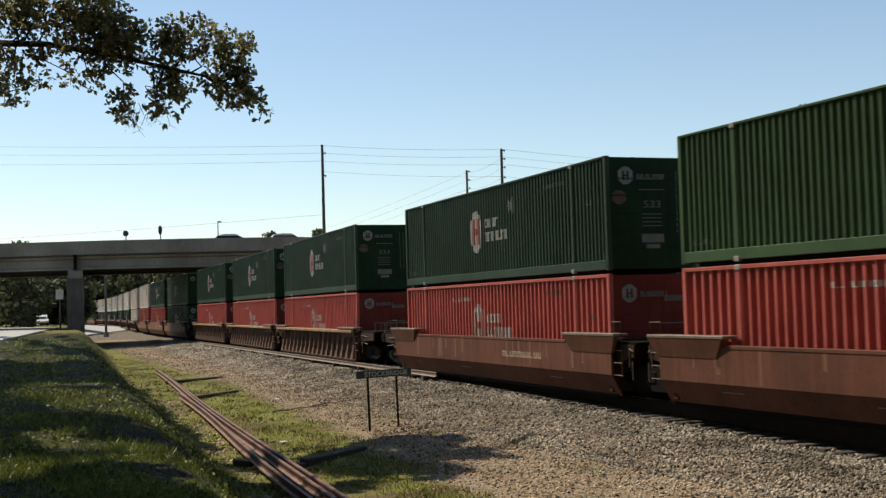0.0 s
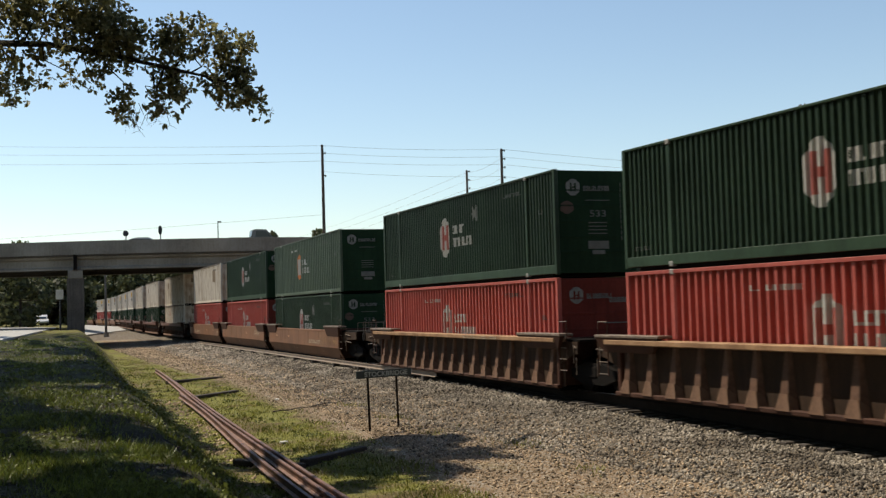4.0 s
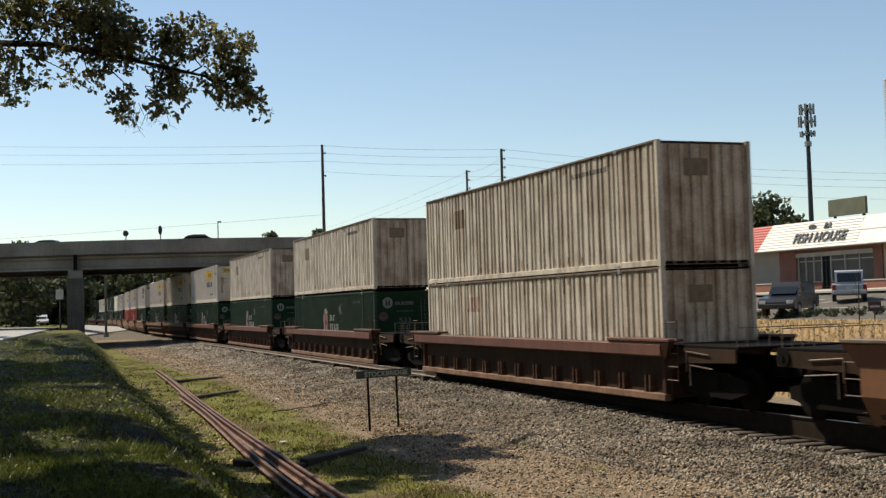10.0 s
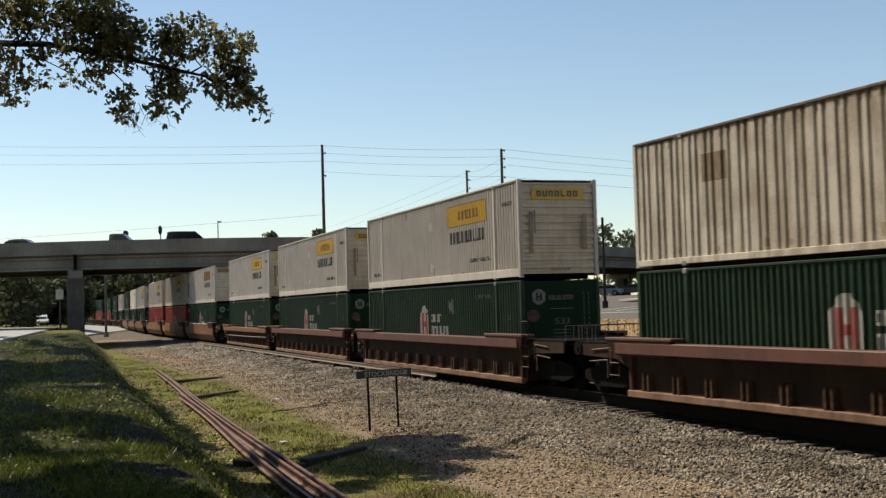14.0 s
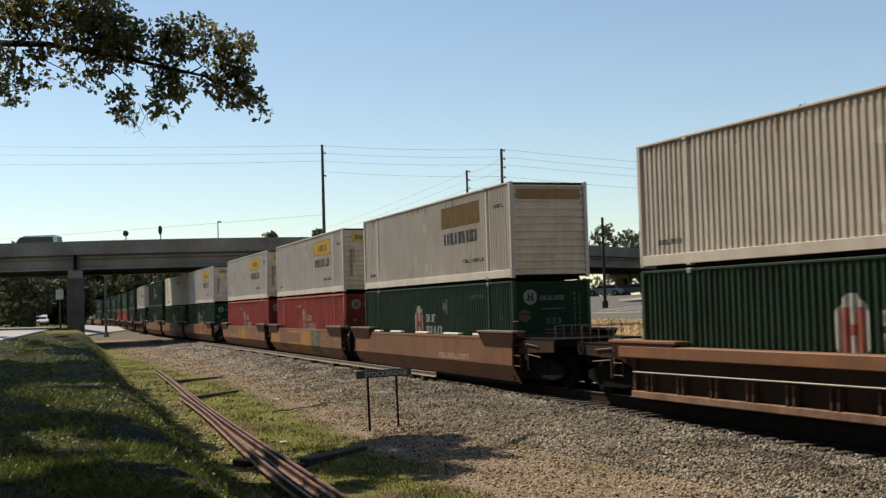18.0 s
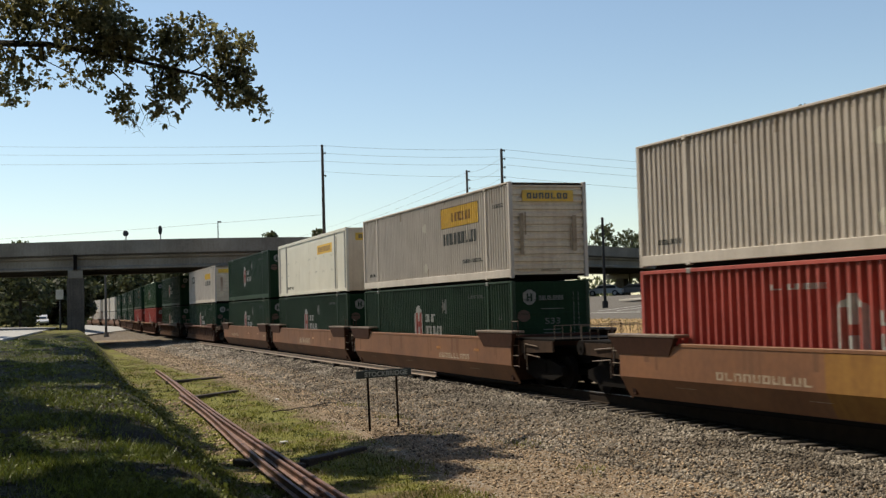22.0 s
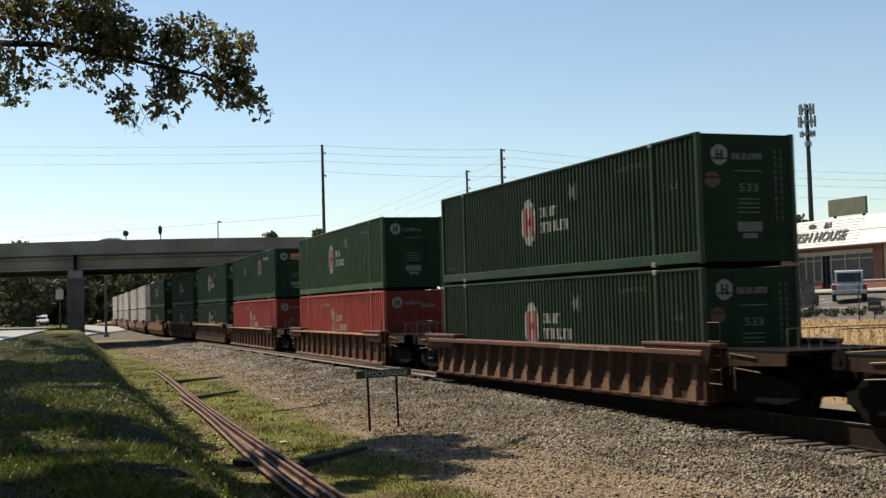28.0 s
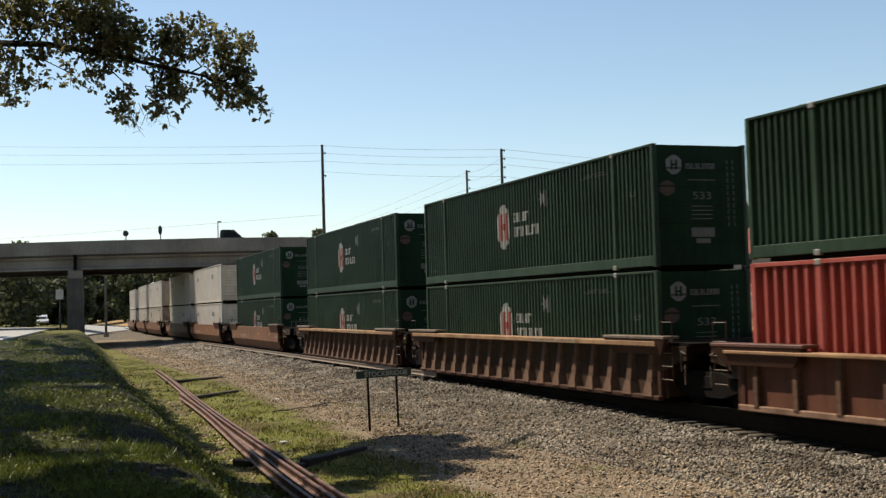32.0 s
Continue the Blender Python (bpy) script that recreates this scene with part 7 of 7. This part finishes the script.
    # outline of the gravel's shade, which the limb's leaf clumps are set to cast
    spread = [(14.8, 9.9), (13.7, 9.1), (13.2, 7.7), (12.3, 6.6), (12.7, 5.6), (14.8, 5.6), (18.2, 6.3), (18.1, 7.1), (19.6, 8.3), (18.6, 8.9), (18.9, 9.5), (19.8, 10.2), (18.2, 10.4)]
    for k in range(230):
        s_, u_ = 12.3 + 7.7 * rng.random(), 5.5 + 5.0 * rng.random()
        if not inside(spread, s_, u_) or off_line(spread + spread[:1], s_, u_) < 0.25 or math.sin(s_ * 2.3 + u_ * 1.1) * math.sin(u_ * 2.2 - s_) > 0.6:
            continue
        gx, gy = to_plan(s_, u_)
        foot = Vector((float(gx), float(gy), -0.75))
        if any((c - foot).cross(SUNWARD).length / SUNWARD.length < 0.05 + 0.32 * r for c, r in low):
            continue
        p = foot + SUNWARD * (14.4 + 0.5 * float(rng.normal()))
        cs.append(p)
        rs.append(0.40 + 0.15 * rng.random())
        ns.append(70)
        near = min(up[2:], key=lambda v: (v - p).length)
        limbs.append(([near, near.lerp(p, 0.5) + Vector((0, 0, 0.1)), p], 0.03, 0.01))
    for i in range(46):
        a = i * 2.4
        k = (i + 0.5) / 46
        q = 6.4 * math.sin(math.pi * (0.2 + 0.75 * k)) ** 0.7 * (0.4 + 0.65 * rng.random())
        c = Vector((x - 0.8 + math.cos(a) * q, y + math.sin(a) * q, 9.6 + 9.5 * k))
        if c.x > x + 4.6:
            c.x = x + 4.6 - rng.random()
        sx, sy = c.x - SUNWARD.x * (c.z - 0.9), c.y - SUNWARD.y * (c.z - 0.9)
        s_, u_ = [float(q) for q in su_of(sx, sy)]
        lx, ly = c.x - SUNWARD.x * (c.z - 8.3), c.y - SUNWARD.y * (c.z - 8.3)
        if u_ < 12.4 or sun_gap(s_, u_, 0.9) or (-14.0 < lx < -3.0 and 25.0 < ly < 31.0):
            continue
        cs.append(c)
        rs.append(1.1 + 0.7 * rng.random())
        ns.append(70)
        if i % 2:
            limbs.append(([T[2 + (i % 3)], T[2 + (i % 3)].lerp(c, 0.5) + Vector((0, 0, 0.5)), c], 0.12, 0.02))
    l_ = part("limbs", limb_mesh(limbs), BARK, th, smooth=True)
    l_["kind"] = "stuff"
    V, F = leaf_cloud(rng, cs, rs, ns, 0.34)
    fast_mesh("crown", V, F, OAK, th)


near_oak()


# unseen trees along the road, their crowns set to cast the bank's shade
def bank_trees():
    rng = np.random.default_rng(91)
    trunks = [(-13.4, 21.3), (-18.9, 40.0), (-37.8, 70.0), (-46.0, 96.0)]
    crowns = [[] for _ in trunks]
    # each clump is placed sunward of a bank spot meant to be shaded
    for s in np.arange(-62, 33, 0.58):
        toe = 10.75 + (min(max(s - 4.9, -70), 40)) * 0.026 + min(max((s - 12.9) * 0.05, 0), 0.8)
        for u in np.arange(toe + float(np.interp(s, [8, 15, 20], [1.2, 0.8, 0.4])), 17.9, 0.58):
            s_, u_ = float(s + rng.normal() * 0.12), float(u + rng.normal() * 0.10)
            if sun_gap(s_, u_):
                continue
            x, y = to_plan(s_, u_)
            over = (3.4 + 0.262 * y) / (1 - 0.262 * SUNWARD.y)
            beside = (x + 0.375 * y) / (-SUNWARD.x - 0.375 * SUNWARD.y)
            z = max(6.5, min(over, beside) + 3.2) + 0.5 * float(rng.random())
            c = Vector((float(x), float(y), 0.9)) + SUNWARD * z
            k = min(range(len(trunks)), key=lambda i: (trunks[i][0] - c.x) ** 2 + (trunks[i][1] - c.y) ** 2)
            q = c - SUNWARD * (c.z - 8.3)
            if c.z > 7.5 and -14.5 < q.x < -2.5 and 25.5 < q.y < 31.0:
                continue
            crowns[k].append(c)
            if rng.random() < 0.8:
                crowns[k].append(c + SUNWARD * (2.0 + 2.5 * float(rng.random())))
    for (x, y), cs in zip(trunks, crowns):
        if not cs:
            continue
        th = thing("tree", "unseen tall tree whose crown is set to shade the bank", "tree")
        top = max(c.z for c in cs)
        z0 = gz(x, y)
        T = [Vector((x, y, z0 - 0.4)), Vector((x + 0.1, y + 0.2, top * 0.35)), Vector((x - 0.2, y + 0.1, top * 0.65)), Vector((x, y, top * 0.96))]
        part("trunk", limb_mesh([(T, 0.42, 0.10)]), BARK, th, smooth=True)
        limbs = []
        for c in cs[::31]:
            if c.x < -0.385 * c.y - 0.6:
                f = T[1].lerp(T[3], min(1.0, max(0.0, (c.z - 1.5 - T[1].z) / (T[3].z - T[1].z))))
                limbs.append(([f, f.lerp(c, 0.5) + Vector((0, 0, 0.5)), c], 0.06, 0.015))
        if limbs:
            part("limbs", limb_mesh(limbs), BARK, th, smooth=True)["kind"] = "stuff"
        V, F = leaf_cloud(rng, cs, [0.52] * len(cs), [58] * len(cs), 0.34, 0.6)
        fast_mesh("crown", V, F, CANOPY, th)


bank_trees()


def unseen_canopy():
    """Unseen oak crowns over the bank and the camera's place, added to block skylight."""
    rng = np.random.default_rng(57)
    trunks = [(-15.5, 7.0), (-9.0, -4.0), (3.0, -8.0), (-18.5, 17.0)]
    crowns = [[] for _ in trunks]
    n = 5200
    P = np.stack([-19 + 29 * rng.random(n), -12 + 42 * rng.random(n), 8.2 + 10 * rng.random(n)], 1)
    G = P - (P[:, 2:3] - 0.9) * np.array(SUNWARD)[None]
    S, U = su_of(G[:, 0], G[:, 1])
    for p, g, s, u in zip(P, G, S, U):
        if p[1] > -1.5 and abs(p[0]) < 0.40 * p[1] + 1.6 and p[2] - 2.4 < 0.285 * p[1] + 1.7:
            continue
        lx, ly = p[0] - (p[2] - 8.3) * SUNWARD.x, p[1] - (p[2] - 8.3) * SUNWARD.y
        if -14.5 < lx < -2.5 and 25.5 < ly < 31.0:
            continue
        toe = 10.75 + (min(max(s - 4.9, -70), 40)) * 0.026 + min(max((s - 12.9) * 0.05, 0), 0.8)
        if (u < toe + 1.7 and g[1] > 12.0) or (s < 34 and sun_gap(float(s), float(u), 1.0)):
            continue
        k = min(range(len(trunks)), key=lambda i: (trunks[i][0] - p[0]) ** 2 + (trunks[i][1] - p[1]) ** 2)
        crowns[k].append(Vector([float(q) for q in p]))
    for (x, y), cs in zip(trunks, crowns):
        th = thing("oak_tree", "unseen oak added to keep skylight off the bank", "tree")
        T = [Vector((x, y, gz(x, y) - 0.4)), Vector((x + 0.2, y, 5.5)), Vector((x, y + 0.3, 11.0)), Vector((x + 0.2, y, 17.0))]
        part("trunk", limb_mesh([(T, 0.5, 0.14)]), BARK, th, smooth=True)
        limbs = [([T[1].lerp(T[3], 0.3), T[2].lerp(c, 0.5) + Vector((0, 0, 0.6)), c], 0.10, 0.02) for c in cs[::60]]
        part("limbs", limb_mesh(limbs), BARK, th, smooth=True)["kind"] = "stuff"
        V, F = leaf_cloud(rng, cs, [0.8] * len(cs), [30] * len(cs), 0.48, 0.6)
        fast_mesh("crown", V, F, CANOPY, th)


unseen_canopy()
# unseen trees round the place where the camera stands, added to dim skylight
for i, (x, y, h, r) in enumerate(((-12.0, 4.5, 16, 5.0), (-3.5, -5.0, 17, 5.5), (6.5, -9.0, 16, 5.0), (-13.0, -4.0, 18, 5.5), (-20.0, 6.0, 17, 5.0), (-6.5, 2.0, 17, 5.5), (-14.5, 11.0, 17, 4.4))):
    tree(x, y, h, r, "unseen oak added to dim skylight on the bank", CANOPY, 0.45, 34, 230, 60 + i, 0.4, 0.45)
# trees beyond the overpass
rt = random.Random(77)
for i in range(9):
    dep = 160 + 70 * rt.random()
    x = (-0.405 + 0.085 * i / 8) * dep
    tree(x, dep, 8.6 + 3.0 * rt.random(), 4.0 + 1.2 * rt.random(), "dark broadleaf tree beyond the overpass" if i % 4 != 2 else "russet autumn tree beyond the overpass", FAR_LEAF if i % 4 != 2 else RUST_LEAF, 0.8, 30, 130, 100 + i, 0.24, 0.06)
for i in range(13):
    dep = 345 + 50 * rt.random()
    x = (-0.345 + 0.30 * i / 12) * dep
    tree(x, dep, 15.5 + 4.5 * rt.random(), 8.0 + 2.0 * rt.random(), "large dark tree far beyond the overpass", FAR_LEAF, 1.5, 30, 150, 150 + i, 0.4, 0.06)
for i, (x, dep, h, r) in enumerate(((-49.5, 138, 6.8, 3.2), (-54, 142, 7.0, 3.8), (-60, 146, 7.2, 4.0), (-21.7, 150, 12.8, 2.6), (-15.8, 152, 12.1, 2.2))):
    tree(x, dep, h, r, "dark broadleaf tree close behind the overpass", FAR_LEAF, 0.6, 26, 70, 200 + i, 0.22, 0.10)
for i, (x, dep, h, r) in enumerate(((41.5, 200, 11.0, 4.5), (35.5, 140, 11.0, 4.2), (39.0, 141, 11.6, 4.4), (44.5, 150, 9.8, 4.2), (34.0, 190, 11.0, 5.0), (50.0, 168, 10.0, 4.6), (60.0, 180, 9.5, 4.6))):
    tree(x, dep, h, r, "green broadleaf tree behind the shop", FAR_LEAF, 0.65, 28, 70, 300 + i, 0.24, 0.12)


for i, (x, dep, h, r) in enumerate(((24.2, 178, 11.2, 3.0), (28.5, 182, 10.4, 3.2))):
    tree(x, dep, h, r, "thin-crowned tree beyond the overpass", FAR_LEAF, 0.5, 22, 34, 340 + i, 0.2, 0.55)


def lot_shrub(x, y, seed, big=1.0):
    """A small clump of planting on the kerb of the car park."""
    rng = np.random.default_rng(seed)
    th = thing("shrub", "small dark green shrub planted along the car park edge", "shrub", "shrubs along the car park")
    z = gz(x, y)
    V, F = leaf_cloud(rng, [(x, y, z + 0.18 * big), (x + 0.15, y - 0.1, z + 0.30 * big)], [0.26 * big, 0.2 * big], [60, 40], 0.13)
    fast_mesh("leaves", V, F, FAR_LEAF, th)
    stem = bmesh.new()
    for k in range(3):
        rod(stem, (x, y, z - 0.05), (x + rng.normal() * 0.12, y + rng.normal() * 0.12, z + 0.3), 0.012, 0.006, n=5)
    part("stems", stem, BARK, th)["kind"] = "stuff"


for k in range(19):
    q = k / 18
    lot_shrub(15.4 + 5.2 * q + 0.14 * math.sin(k * 2.3), 64.4 - 8.6 * q + 0.25 * math.cos(k * 1.7), 500 + k)


for x, y, k in ((12.9, 50.3, 700), (13.2, 50.0, 701), (13.5, 49.8, 702), (13.1, 50.1, 703)):
    lot_shrub(x, y, k, 2.2)


def far_woods():
    """A low belt of woods closing the distance."""
    rng = np.random.default_rng(8)
    cs, rs, ns = [], [], []
    for k in range(620):
        a = radians(-62 + 124 * k / 619 + rng.normal() * 0.15)
        d = 420 + 130 * rng.random()
        cs.append((math.sin(a) * d, math.cos(a) * d, 3.0 + 12 * rng.random()))
        rs.append(5.0 + 2.5 * rng.random())
        ns.append(60)
    V, F = leaf_cloud(rng, cs, rs, ns, 1.9, 0.8)
    tagged(fast_mesh("far_woods", V, F, FAR_LEAF), "dark belt of distant woods", "woods", kind="stuff")


far_woods()


# ---- loose stones, grass ----
STONE = mat("ballast_stone", (0.268, 0.236, 0.196), (0.092, 0.078, 0.064), rough=0.9, scale=0.8, fine=9, amount=0.8, island=0.9, spec=0.12)
BROWN_STONE = mat("earthy_stone", (0.365, 0.282, 0.196), (0.205, 0.152, 0.103), rough=0.95, scale=0.8, fine=9, amount=0.8, island=0.85, spec=0.1)


def ballast(n, material, label, seed, u0, spread, power):
    rng = np.random.default_rng(seed)
    s = 30 - 100 * rng.random(n) ** 1.5
    edge = np.interp(s, [-70, -40, -15, 5, 17, 30], [7.6, 6.8, 5.8, 6.6, 7.6, 8.4] if u0 > 2 else [4.6, 4.4, 4.6, 5.4, 5.2, 4.8])
    u = u0 + (edge + spread - u0) * rng.random(n) ** power
    u = u - np.clip(u - edge, 0, 9) * (rng.random(n) < 0.6) * 1.5
    x, y = to_plan(s, u)
    keep = (y > 17.5) & (np.abs(x) < y * 0.42)
    x, y, s = x[keep], y[keep], s[keep]
    n = len(x)
    z = ground_z(x, y)
    r = (0.017 + 0.036 * rng.random(n) ** 2.4) * (0.75 if u0 > 2 else 1.0) * np.interp(s, [-70, -30, 10], [2.0, 1.4, 1.0])
    base = np.array([[1, 0, 0], [-1, 0, 0], [0, 1, 0], [0, -1, 0], [0, 0, 1], [0, 0, -1]], float)
    tri = np.array([[0, 2, 4], [2, 1, 4], [1, 3, 4], [3, 0, 4], [2, 0, 5], [1, 2, 5], [3, 1, 5], [0, 3, 5]])
    P = base[None] * (0.45 + 1.0 * rng.random((n, 6, 1))) * r[:, None, None]
    a = rng.random(n) * 6.28
    c, d = np.cos(a)[:, None], np.sin(a)[:, None]
    t = rng.normal(size=n)[:, None] * 0.5
    X = P[:, :, 0] * c - P[:, :, 1] * d
    Y = P[:, :, 0] * d + P[:, :, 1] * c
    Z = P[:, :, 2] * 0.8 + X * t
    V = np.stack([X + x[:, None], Y + y[:, None], Z + (z + r * 0.25)[:, None]], 2).reshape(-1, 3)
    F = (tri[None] + (np.arange(n) * 6)[:, None, None]).reshape(-1, 3)
    tagged(fast_mesh("ballast_stones", V, F, material), label, "gravel", kind="stuff")


ballast(84000, STONE, "loose grey-brown ballast stones beside the track", 3, 1.25, 1.0, 1.35)
ballast(66000, BROWN_STONE, "earthy brown stones along the ballast foot", 4, 3.0, 1.0, 0.95)


def rail_side_stones():
    """Stones and clods in the bare strip beside the spare rails."""
    rng = np.random.default_rng(31)
    th = tagged(new("scattered_stones"), "stones and clods lying in bare dirt beside spare rails", "stones", kind="stuff")
    bm = bmesh.new()
    for k in range(520):
        q = rng.random()
        x, y = -9.6 + 8.3 * q + rng.normal() * 0.22 - 0.35, 43.0 - 27.0 * q + rng.normal() * 0.1
        r = 0.02 + 0.05 * rng.random() ** 2
        g = gz(x, y)
        vs = [bm.verts.new((x + dx * r * (0.7 + 0.6 * rng.random()), y + dy * r * (0.7 + 0.6 * rng.random()), g + dz * r * (0.5 + 0.5 * rng.random()) + r * 0.2)) for dx, dy, dz in ((1, 0, 0), (-1, 0, 0), (0, 1, 0), (0, -1, 0), (0.1, 0.1, 1), (0, 0, -0.6))]
        for i, j, l in ((0, 2, 4), (2, 1, 4), (1, 3, 4), (3, 0, 4), (2, 0, 5), (1, 2, 5), (3, 1, 5), (0, 3, 5)):
            bm.faces.new((vs[i], vs[j], vs[l]))
    part("stone_scatter", bm, BROWN_STONE, th)


rail_side_stones()


def dead_branch(x, y, rot, ln):
    """A dry fallen branch on the gravel."""
    rng = random.Random(int(ln * 100))
    th = thing("dead_branch", "thin dry fallen branch lying on the gravel", "branch")
    bm = bmesh.new()
    last = Vector((x, y, gz(x, y) + 0.03))
    for k in range(7):
        a = radians(rot) + rng.uniform(-0.35, 0.35)
        nxt = last + Vector((math.cos(a), math.sin(a), 0)) * ln / 7
        nxt.z = gz(nxt.x, nxt.y) + 0.03 + rng.uniform(0, 0.05)
        rod(bm, last, nxt, 0.022 - 0.002 * k, 0.020 - 0.002 * k, n=5)
        if k % 2:
            e = last + Vector((math.cos(a + 0.8), math.sin(a + 0.8), 0.12)) * ln / 6
            rod(bm, last, e, 0.010, 0.004, n=4)
        last = nxt
    part("dead_wood", bm, BARK, th)["kind"] = "stuff"


dead_branch(-5.4, 36.6, 25, 1.9)
dead_branch(-4.3, 37.9, 40, 1.4)


def blades(name, x, y, hgt, wid, material, label, seed):
    rng = np.random.default_rng(seed)
    n = len(x)
    z = ground_z(x, y)
    a = rng.random(n) * 6.28
    dx, dy = np.cos(a) * wid / 2, np.sin(a) * wid / 2
    lean = rng.normal(size=(n, 2)) * hgt[:, None] * 0.5
    b0 = np.stack([x - dx, y - dy, z - 0.01], 1)
    b1 = np.stack([x + dx, y + dy, z - 0.01], 1)
    tp = np.stack([x + lean[:, 0], y + lean[:, 1], z + hgt], 1)
    V = np.stack([b0, b1, tp], 1).reshape(-1, 3)
    return tagged(fast_mesh(name, V, np.arange(n * 3).reshape(-1, 3), material), label, "grass", kind="stuff")


def grass():
    rng = np.random.default_rng(14)
    n = 210000
    dep = 9.5 + 75 * rng.random(n) ** 1.9
    x = dep * (-0.39 + 0.52 * rng.random(n))
    s, u = su_of(x, dep)
    dirt, gr, dry, lot = zones(x, dep)
    patch = np.sin(x * 1.9 + dep * 0.7) + np.sin(x * 0.8 - dep * 1.3 + 2) + np.sin(x * 3.1 + dep * 2.3) + 0.6 * rng.normal(size=n)
    # bank blades are thinned so the dark ground shows and the shade deepens
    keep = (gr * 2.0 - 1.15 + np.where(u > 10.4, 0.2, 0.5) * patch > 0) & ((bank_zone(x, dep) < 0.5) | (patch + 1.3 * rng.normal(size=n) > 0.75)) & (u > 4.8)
    # bare dirt under and beside the spare rails, and worn patches in the ditch
    a, b = np.array((-9.75, 43.4)), np.array((-1.1, 15.9))
    d = (b - a) / np.linalg.norm(b - a)
    side = (x - a[0]) * d[1] - (dep - a[1]) * d[0]
    along = (x - a[0]) * d[0] + (dep - a[1]) * d[1]
    worn = (np.abs(side - 0.25) < 0.42) & (along > 0) & (np.sin(along * 1.3) + np.sin(along * 0.47 + 1) > -0.5)
    bare = np.sin(x * 1.1 + dep * 0.37 + 1.3) + np.sin(x * 0.53 - dep * 0.61) + np.sin(x * 2.3 + dep * 0.9) * 0.7
    keep &= ~(worn & (rng.random(n) < 0.85)) & ~((u < 10.4) & (bare > 1.35) & (rng.random(n) < 0.8))
    x, y, u, patch = x[keep], dep[keep], u[keep], patch[keep]
    m = len(x)
    toe = 10.7
    hgt = np.where(u > toe, 0.025 + 0.065 * rng.random(m) ** 1.8, 0.03 + 0.07 * rng.random(m) ** 1.5)
    hgt = hgt * (0.7 + 0.5 * np.clip(patch, 0, 1.6))
    wid = 0.010 + 0.012 * rng.random(m)
    wid = wid * np.interp(y, [12, 60], [1.0, 2.4])
    # blades on the bank get the green darkened for shade
    on_bank = u > toe + 0.4
    blades("grass", x[~on_bank], y[~on_bank], hgt[~on_bank], wid[~on_bank], BLADE, "short yellow-green grass in the ditch", 5)
    blades("grass", x[on_bank], y[on_bank], hgt[on_bank], wid[on_bank], SHADE_BLADE, "short bank grass, its green darkened for shade", 8)
    k = (rng.random(m) < 0.012) & (y > 24)
    blades("dry_grass", x[k] + 0.02, y[k], hgt[k] * 0.9, wid[k] * 0.6, DRY_BLADE, "scattered dry grass stalks on the bank", 6)
    # dry bank beyond the track
    n = 16000
    s = -60 + 75 * rng.random(n)
    u = -(7 + 14 * rng.random(n))
    x, y = to_plan(s, u)
    blades("dry_grass", x, y, 0.08 + 0.12 * rng.random(n), 0.05 + 0.04 * rng.random(n), DRY_BLADE, "dry yellow grass bank beyond the track", 7)


grass()


def weeds():
    """Low broad-leaved weeds among the grass."""
    rng = np.random.default_rng(77)
    n = 15000
    y = 10.0 + 60 * rng.random(n) ** 1.7
    x = y * (-0.39 + 0.40 * rng.random(n))
    s, u = su_of(x, y)
    lump = np.sin(x * 2.1 + y * 1.3) + np.sin(x * 1.1 - y * 2.2 + 1) + np.sin(x * 4.3 + y * 3.1)
    edge = np.interp(s - 4.9, [-80, -40, -15, 5, 17, 30], [9.0, 8.2, 7.2, 8.0, 9.2, 9.9])
    keep = (u > edge) & (lump + 0.8 * rng.normal(size=n) > 0.5) & (s < 33)
    x, y = x[keep], y[keep]
    z = ground_z(x, y)
    k = 4
    m = len(x) * k
    p = np.repeat(np.stack([x, y, z + 0.015], 1), k, axis=0) + rng.normal(size=(m, 3)) * np.array([0.05, 0.05, 0.008])
    a = rng.normal(size=(m, 3)) * np.array([1, 1, 0.45]) + np.array([0, 0, 0.45])
    a /= np.linalg.norm(a, axis=1)[:, None]
    b = np.cross(a, rng.normal(size=(m, 3)))
    b /= np.linalg.norm(b, axis=1)[:, None]
    w = ((0.035 + 0.05 * rng.random(m)) * np.interp(p[:, 1], [12, 50], [0.9, 1.5]))[:, None]
    V = np.stack([p, p + b * w * 0.3 + a * w * 0.5, p + a * w, p - b * w * 0.3 + a * w * 0.5], 1).reshape(-1, 3)
    tagged(fast_mesh("low_weeds", V, np.arange(len(V)).reshape(-1, 4), WEED), "low broad-leaved weeds scattered through the grass", "weeds", kind="stuff")


weeds()


def motions():
    for ob, c, lift in MOVING:
        walk(ob, [(t, stack_pose(c, t) @ Matrix.Translation((0, 0, lift))) for t in np.arange(0, 32.1, 2.0)])
    for ob, tm, v, off in ARRIVALS:
        walk(ob, [(t, deck_pose((t - tm) * v, off, v < 0)) for t in np.arange(0, 32.1, 2.0)])


motions()
